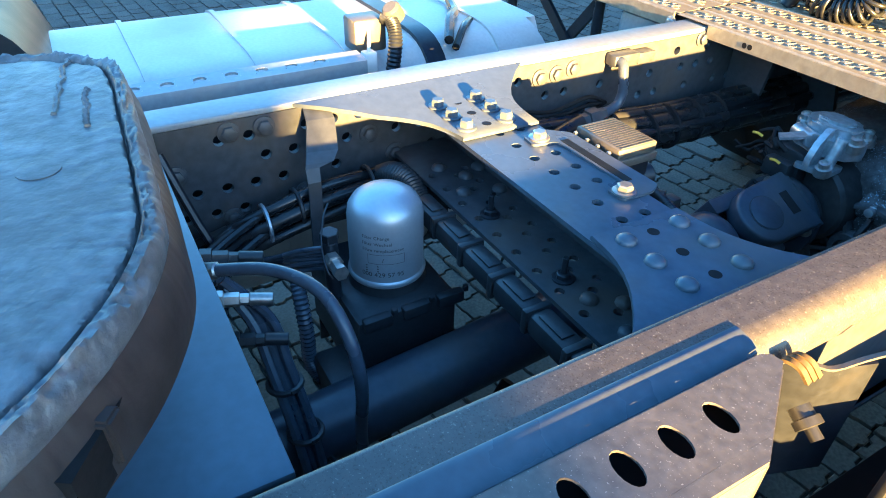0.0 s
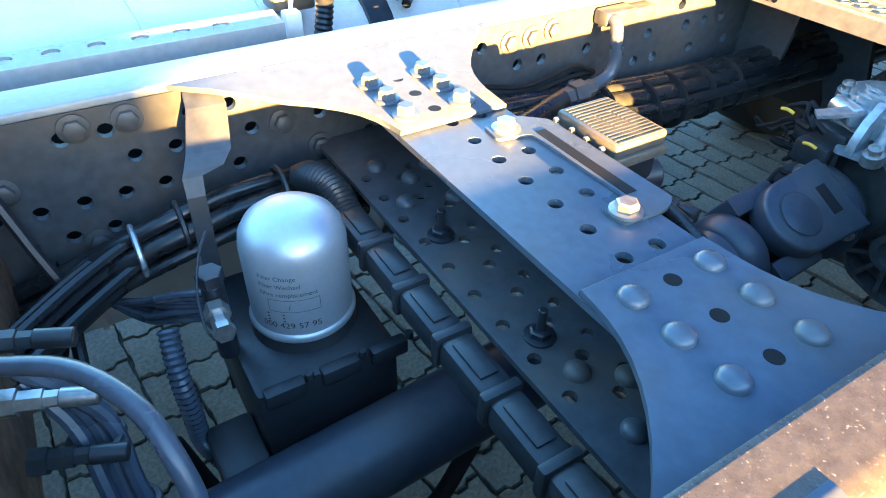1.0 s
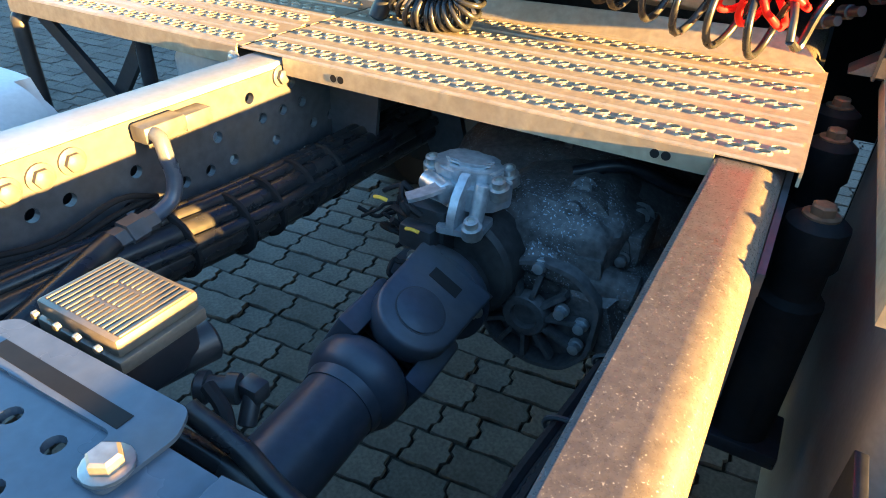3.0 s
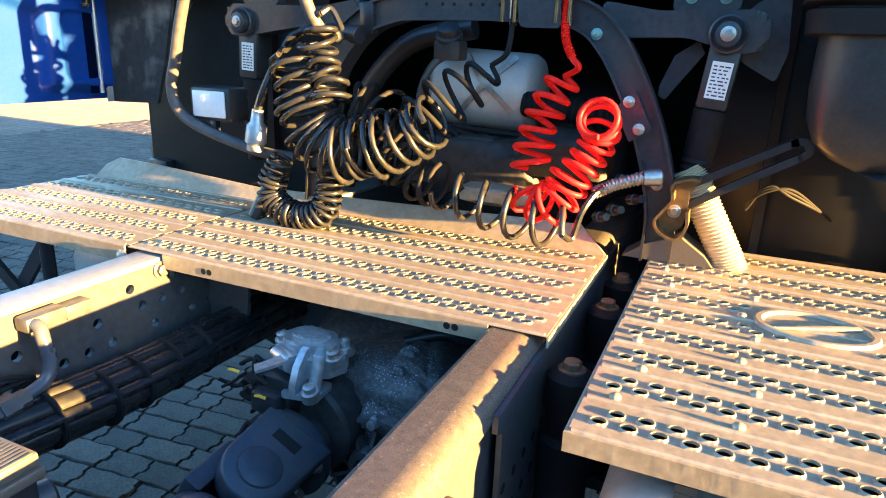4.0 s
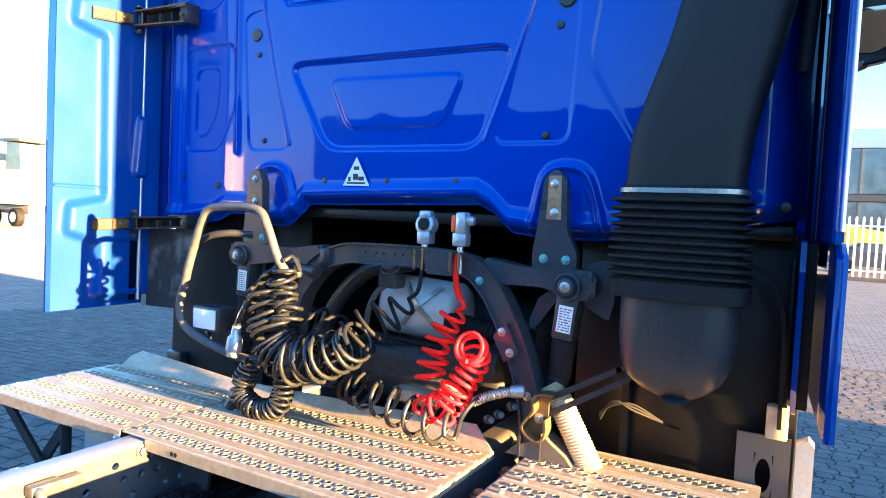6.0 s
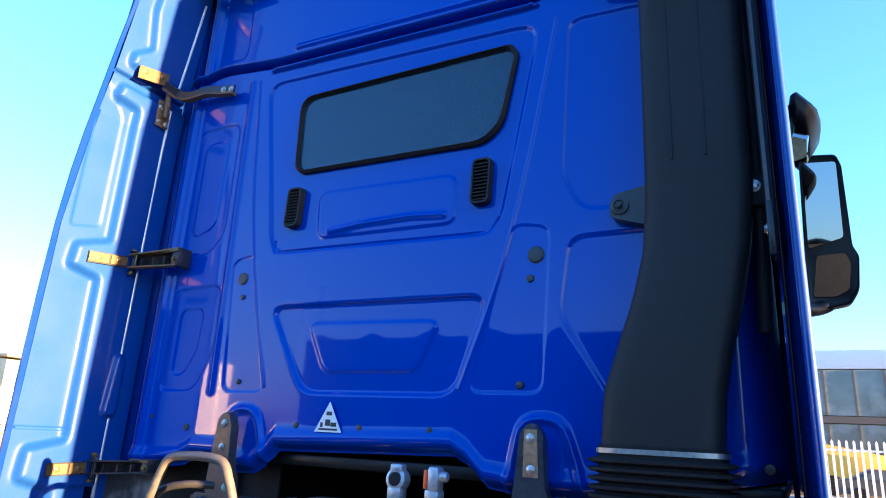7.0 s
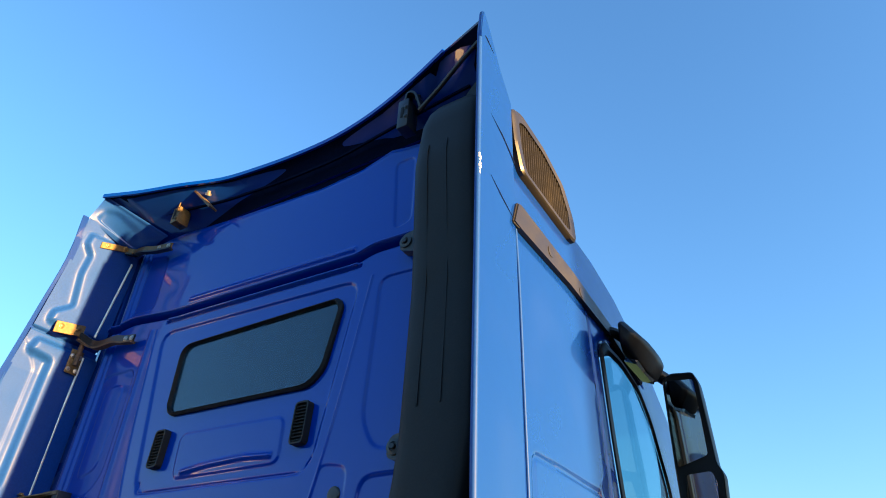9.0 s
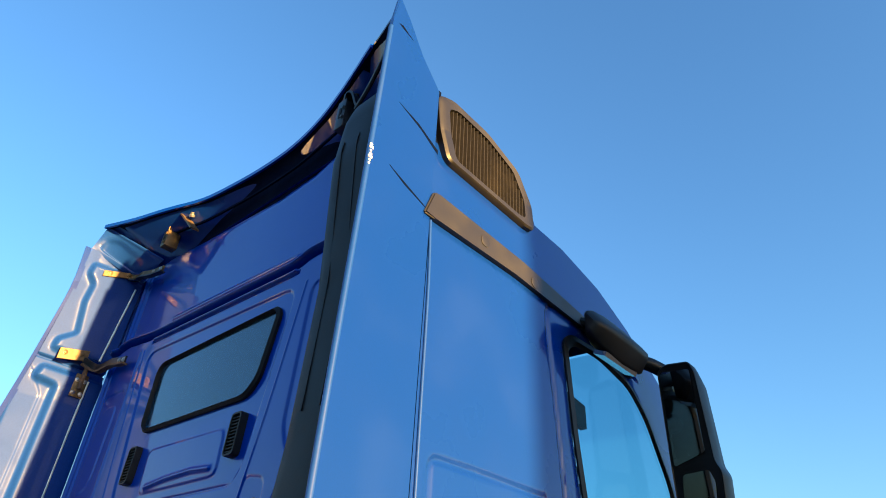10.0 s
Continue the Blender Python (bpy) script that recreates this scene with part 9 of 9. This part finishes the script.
# ---- mirrors ----
def build_mirror():
    m = thing("wing_mirror", (1.44, 1.55, 2.42), "tall black wing mirror with two glasses on tubular arms", "wing mirror")
    bm = BM()
    outl = round_poly([(1.345, 3.11), (1.386, 3.135), (1.495, 3.123), (1.513, 3.069), (1.516, 2.861), (1.518, 2.69), (1.539, 2.645), (1.525, 2.495), (1.487, 2.434), (1.357, 2.408), (1.325, 2.43), (1.33, 2.70)], 0.018)
    c = (1.43, 2.77)

    def lean(y, z):
        return y - (z - 2.77) * 0.09

    rings = []
    for s, y in ((0.94, 1.506), (0.98, 1.500), (1.0, 1.506), (1.0, 1.56), (0.90, 1.63), (0.6, 1.655)):
        rings.append([bm.verts.new((c[0] + (p[0] - c[0]) * s, lean(y, c[1] + (p[1] - c[1]) * s), c[1] + (p[1] - c[1]) * s)) for p in outl])
    skin(bm, rings)
    bm.faces.new(rings[0][::-1])
    bm.faces.new(rings[-1])
    part("housing", bm, M_JET, m)
    for pts in ([(1.358, 3.098), (1.492, 3.086), (1.487, 2.731), (1.346, 2.69)], [(1.375, 2.655), (1.487, 2.66), (1.503, 2.611), (1.487, 2.497), (1.435, 2.468), (1.346, 2.47)]):
        bm = BM()
        q = round_poly(pts, 0.015)
        rows = [[bm.verts.new((px, lean(yy, pz), pz)) for px, pz in q] for yy in (1.503, 1.4985)]
        skin(bm, rows)
        bm.faces.new(rows[-1])
        part("mirror_glass", bm, M_MIRROR, m, "mirror glass, tinted dark for what it would reflect")
    for z0, z1 in ((3.16, 3.09), (2.40, 2.44)):
        bm = BM()
        tube(bm, [(1.22, 1.42, z0), (1.30, 1.46, z0), (1.36, 1.54, (z0 + z1) / 2), (1.40, 1.57, z1)], 0.032, 12)
        part("arm", bm, M_JET, m)
    bm = BM()
    prism(bm, [(1.238, 3.30), (1.246, 3.302), (1.272, 3.19), (1.244, 3.19)], "y", 1.46, 1.50)
    part("arm_cover", bm, M_JET, m)
    r = thing("kerb_mirror", (1.33, 1.12, 3.05), "black wedge-shaped kerb mirror above the door window", "wing mirror")
    bm = BM()
    wedge = round_poly([(1.318, 3.185), (1.345, 3.198), (1.428, 3.085), (1.424, 3.06), (1.376, 2.988), (1.318, 3.012)], 0.014, 3)
    kc = (1.35, 3.11)
    rows = []
    for yy, k in ((0.865, 0.35), (0.88, 0.6), (0.92, 0.82), (1.0, 0.97), (1.08, 1.0), (1.18, 0.97), (1.245, 0.85), (1.265, 0.55)):
        rows.append([bm.verts.new((kc[0] + (px - kc[0]) * k, yy, kc[1] + (pz - kc[1]) * k)) for px, pz in wedge])
    skin(bm, rows)
    bm.faces.new(rows[0][::-1])
    bm.faces.new(rows[-1])
    part("housing", bm, M_JET, r)
    bm = BM()
    rows = [[bm.verts.new((px + dx, py, pz + dz)) for px, py, pz in ((1.326, 0.95, 3.022), (1.376, 0.95, 2.998), (1.376, 1.20, 2.998), (1.326, 1.20, 3.022))] for dx, dz in ((0, 0), (-0.009, -0.016))]
    skin(bm, rows)
    bm.faces.new(rows[-1])
    part("mirror_glass", bm, M_MIRROR, r)
    bm = BM()
    tube(bm, [(1.235, 0.96, 3.17), (1.28, 0.98, 3.165), (1.33, 1.04, 3.13)], 0.024)
    part("arm", bm, M_JET, r)


build_mirror()


# ---- yard in the distance ----
def build_building():
    b = thing("office_building", (12, 46, 0), "low white office building with a dark glazed front", "building")
    bm = BM()
    box(bm, 1.0, 40, 45.2, 60, 0, 8.2)
    part("core", bm, material("dark_office_interior", (0.08, 0.085, 0.09), 0.6, 0, 0.3, 2, 0.0), b)
    bm = BM()
    box(bm, 0.8, 40.2, 45.0, 60.2, 7.15, 8.3, 0.03)
    part("parapet", bm, M_WHITE, b, "white roof edge")
    bm = BM()
    box(bm, 0.8, 40.2, 44.95, 45.2, 3.9, 4.3)
    part("floor_band", bm, M_FRAME, b)
    for i in range(20):
        for z0, z1 in ((0.3, 3.85), (4.35, 7.1)):
            x = 1.0 + i * 1.6
            bm = BM()
            box(bm, x + 0.05, x + 1.55, 45.05, 45.1, z0, z1)
            part("window", bm, M_PANE, b, "glazed panel")
            bm = BM()
            box(bm, x - 0.05, x + 0.05, 44.98, 45.15, z0, z1)
            part("mullion", bm, M_FRAME, b)


M_PANE = material("office_glass", (0.10, 0.13, 0.15), 0.08, 0.0, 0.4, 0.6, 0.0, 0.0, (0.35, 0.36, 0.35), 0.3, 0.8, 0.5)
build_building()


def build_fence():
    f = thing("fence", (5, 28, 0), "white painted steel pale fence along the yard", "fence")
    for i in range(56):
        x = 1.2 + i * 0.24
        bm = BM()
        prism(bm, [(x - 0.045, 0.15), (x + 0.045, 0.15), (x + 0.045, 2.44), (x, 2.52), (x - 0.045, 2.44)], "y", 28.0, 28.03)
        part("pale", bm, M_WHITE, f)
    for z in (0.35, 2.1):
        bm = BM()
        box(bm, 1.0, 14.6, 28.03, 28.07, z, z + 0.08)
        part("rail", bm, M_WHITE, f)
    bm = BM()
    box(bm, 1.0, 14.6, 27.9, 28.2, 0.0, 0.13)
    part("kerb", bm, M_PAVER, f)


build_fence()


def build_parked_car():
    c = thing("parked_car", (4.2, 34, 0), "dark grey parked car beyond the fence", "car")
    bm = BM()
    prism(bm, round_poly([(2.3, 0.35), (6.6, 0.35), (6.7, 0.8), (6.0, 0.95), (5.3, 1.42), (3.7, 1.45), (2.9, 1.0), (2.3, 0.9)], 0.1), "y", 33.2, 34.9)
    part("body", bm, M_FRAME, c)
    bm = BM()
    prism(bm, [(3.2, 1.0), (5.6, 1.0), (5.2, 1.36), (3.75, 1.38)], "y", 33.17, 33.2)
    part("window", bm, M_PANE, c)
    for x in (3.2, 5.7):
        bm = BM()
        lathe(bm, (x, 33.15, 0.33), (0, 1, 0), [(0, 0.2), (0.0, 0.31), (0.03, 0.33), (0.2, 0.33)], 20)
        part("wheel", bm, M_RUBBER, c)


build_parked_car()


def build_shade_wall():
    w = thing("shade_wall", (14, 0, 0), "plain stepped wall added out of view to cast shade on truck and yard", "wall", kind="structure")
    # unseen shade caster: low between, higher behind the rear axle, tall beside the cab
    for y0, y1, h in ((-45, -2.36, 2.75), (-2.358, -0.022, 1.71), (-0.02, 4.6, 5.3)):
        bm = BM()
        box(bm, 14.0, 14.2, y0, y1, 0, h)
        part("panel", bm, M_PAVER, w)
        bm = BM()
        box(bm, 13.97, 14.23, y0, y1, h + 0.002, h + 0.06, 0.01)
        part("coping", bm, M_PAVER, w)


build_shade_wall()


def build_reflection_trailer(name_label, x0, x1, y0, y1, z0, z1, mat):
    """An unseen box trailer standing along x, its doors at the x1 end, added to be reflected."""
    t = thing("reflection_trailer", ((x0 + x1) / 2, (y0 + y1) / 2, 0), name_label, "trailer", "parked trailers")
    bm = BM()
    box(bm, x0, x1, y0, y1, z0, z1, 0.04)
    body = part("body", bm, mat, t)
    n = 9
    for i in range(n):
        bm = BM()
        xb = x0 + 0.4 + (x1 - x0 - 0.8) * i / (n - 1)
        strap(bm, [(xb - 0.35, (y0 + y1) / 2, z1 - 0.02), (xb, (y0 + y1) / 2, z1 + 0.10), (xb + 0.35, (y0 + y1) / 2, z1 - 0.02)], 0.06, y1 - y0 - 0.1, 3, (0, 1, 0))
        part("roof_bow", bm, mat, body)
    ym = (y0 + y1) / 2
    for ya, yb in ((y0 + 0.08, ym - 0.02), (ym + 0.02, y1 - 0.08)):
        bm = BM()
        box(bm, x1 + 0.002, x1 + 0.03, ya, yb, z0 + 0.08, z1 - 0.08, 0.008)
        door = part("door", bm, mat, t)
        bm = BM()
        rod(bm, (x1 + 0.05, (ya + yb) / 2, z0 + 0.1), (x1 + 0.05, (ya + yb) / 2, z1 - 0.1), 0.02, 8)
        part("locking_bar", bm, M_STEEL, door)
    bm = BM()
    box(bm, x0 + 0.2, x1 - 0.1, y0 + 0.7, y1 - 0.7, z0 - 0.3, z0 - 0.002)
    box(bm, x1 - 0.3, x1 - 0.15, y0 + 0.05, y1 - 0.05, 0.45, 0.6, 0.01)
    box(bm, x1 - 0.28, x1 - 0.2, ym - 0.5, ym - 0.4, 0.6, z0 - 0.25)
    box(bm, x1 - 0.28, x1 - 0.2, ym + 0.4, ym + 0.5, 0.6, z0 - 0.25)
    part("chassis", bm, M_BLACK_SHADE, t)
    for xw in (x1 - 1.6, x1 - 2.9, x1 - 4.2):
        for yw in (y0 + 0.05, y1 - 0.40):
            bm = BM()
            lathe(bm, (xw, yw, 0.52), (0, 1, 0), [(0, 0.3), (0.0, 0.48), (0.04, 0.52), (0.31, 0.52), (0.35, 0.48), (0.35, 0.3)], 20)
            part("wheel", bm, M_RUBBER, t)


# both stay out of view, added for reflections in the rear wall
build_reflection_trailer("unseen white box trailer with closed doors, added for its reflection in the cab", -32.0, -18.6, -17.1, -14.6, 1.35, 4.15, M_WHITE)
build_reflection_trailer("unseen dark grey trailer behind the truck, added for its reflection in the cab", -9.5, 3.8, -13.2, -10.7, 1.2, 3.95, M_FELT)


def build_left_lorry():
    t = thing("parked_lorry", (-41, 20, 0), "white and teal lorry with a loading crane parked across the yard", "lorry")
    bm = BM()
    box(bm, -47, -37.5, 18.8, 21.2, 1.3, 3.3, 0.06)
    part("body", bm, M_WHITE, t)
    bm = BM()
    box(bm, -47, -40.8, 18.75, 18.79, 1.5, 3.4)
    part("panel", bm, material("teal_panel", (0.25, 0.48, 0.47), 0.6, 0, 0.1, 3, 0.0), t)
    bm = BM()
    prism(bm, round_poly([(-40.5, 3.3), (-38.9, 3.3), (-39.0, 4.9), (-40.4, 5.0)], 0.1), "y", 19.2, 20.8)
    part("crane_cab", bm, M_PANE, t)
    bm = BM()
    box(bm, -40.9, -38.7, 19.0, 21.0, 5.0, 5.2, 0.04)
    part("crane_roof", bm, M_BRONZE, t)
    bm = BM()
    strap(bm, [(-45.5, 20, 3.4), (-43, 20, 4.2), (-41, 20, 4.0)], 0.4, 0.4, 3, (0, 1, 0))
    part("boom", bm, M_BRONZE, t)
    bm = BM()
    box(bm, -46.5, -38, 19.2, 20.8, 0.75, 1.28, 0.05)
    part("chassis", bm, M_BRONZE, t)
    for x in (-45.2, -41.4, -38.9):
        bm = BM()
        lathe(bm, (x, 18.8, 0.55), (0, 1, 0), [(0, 0.3), (0.0, 0.5), (0.05, 0.55), (0.4, 0.55)], 24)
        wl2 = part("wheel", bm, M_RUBBER, t)
        bm = BM()
        lathe(bm, (x, 18.78, 0.55), (0, 1, 0), [(0, 0.28), (0.04, 0.3)], 20)
        part("rim", bm, M_WHITE, wl2)


build_left_lorry()


def build_crane():
    c = thing("mobile_crane", (1.6, 40, 0), "yellow mobile crane with a lowered boom beyond the fence", "crane")
    bm = BM()
    strap(bm, [(6.2, 40, 1.6), (2.2, 40, 2.3)], 0.5, 0.5, 0, (0, 1, 0))
    part("boom", bm, M_YELLOW, c)
    bm = BM()
    box(bm, 1.5, 6.5, 39, 41, 0.5, 2.0, 0.1)
    part("carrier", bm, M_YELLOW, c)
    for x in (2.4, 5.5):
        bm = BM()
        lathe(bm, (x, 38.9, 0.5), (0, 1, 0), [(0, 0.3), (0.0, 0.45), (0.05, 0.5), (0.4, 0.5)], 20)
        part("wheel", bm, M_RUBBER, c)


build_crane()


# ---- paving blocks ----
PAVER_LENGTHS, PAVER_W, PAVER_TURN = (0.225, 0.17, 0.115), 0.1145, radians(5.0)


def paver_outline(length):
    """A block with toothed ends that fits its neighbours in a course."""
    a, b = 0.0022, 0.0065
    n = max(2, round(length / 0.055))
    edge = [(length * (k + u) / n, a * (1 if k % 2 else -1)) for k in range(n) for u in (0.12, 0.88)]
    side = [(0.0, -b), (0.27, -b), (0.36, b), (0.64, b), (0.73, -b), (1.0, -b)]
    pts = list(edge)
    pts += [(length + g, PAVER_W * v) for v, g in side]
    pts += [(x, y + PAVER_W) for x, y in reversed(edge)]
    pts += [(g, PAVER_W * v) for v, g in reversed(side)]
    kx, ky = (length - 0.009) / length, (PAVER_W - 0.008) / PAVER_W
    return [((x - length / 2) * kx, (y - PAVER_W / 2) * ky) for x, y in pts]


def paver_bm(bm, cx, cy, rnd, length, turn=0.0):
    dz, sx, sy = rnd.uniform(-0.0025, 0.0025), rnd.uniform(-0.018, 0.018), rnd.uniform(-0.018, 0.018)
    a = turn + rnd.uniform(-0.012, 0.012)
    ca, sa = math.cos(a), math.sin(a)
    top, low, rim = [], [], []
    for x, y in paver_outline(length):
        for row, k, kx, z in ((rim, 1.0, 1.0, -0.004), (top, 0.955, 1 - 0.005 / length, 0.0), (low, 1.0, 1.0, -0.03)):
            X, Y = x * kx, y * k
            row.append(bm.verts.new((cx + X * ca - Y * sa, cy + X * sa + Y * ca, z + dz + (X * sx + Y * sy if z > -0.02 else 0))))
    bm.faces.new(top)
    skin(bm, [top, rim])
    skin(bm, [rim, low])


def lay_pavers():
    """Courses of blocks in three lengths, mixed at random."""
    bm = BM()
    box(bm, -9.0, 6.0, -3.0, 8.1, -0.0118, -0.0105)
    part("joint_sand", bm, M_SAND, ground)
    shared = {}
    for length in PAVER_LENGTHS:
        shared[length] = []
        for k in range(4):
            bm = BM()
            paver_bm(bm, 0, 0, random.Random(500 + k + int(length * 1000)), length)
            shared[length].append(finish(bm, "paver", M_PAVER, 30))
    rest = BM()
    rnd = random.Random(77)
    ct, st = math.cos(PAVER_TURN), math.sin(PAVER_TURN)
    for j in range(-33, 84):
        u = -9.2 + rnd.random() * 0.2
        while u < 6.2:
            length = rnd.choice(PAVER_LENGTHS)
            uc, v = u + length / 2, j * PAVER_W
            u += length
            x, y = uc * ct - v * st, uc * st + v * ct
            if -1.3 < x < 0.55 and -1.75 < y < 0.8:
                ob = new("paver", shared[length][rnd.randrange(4)])
                ob.parent = ground
                ob.location = (x, y, rnd.uniform(-0.003, 0.003))
                ob.rotation_euler = (rnd.uniform(-0.01, 0.01), rnd.uniform(-0.01, 0.01), PAVER_TURN)
            elif -9 < x < 6 and -3 < y < 8:
                paver_bm(rest, x, y, rnd, length, PAVER_TURN)
    bm_ob = part("paver_field", rest, M_PAVER, ground, "", 30)
    bm_ob["kind"] = "stuff"


lay_pavers()
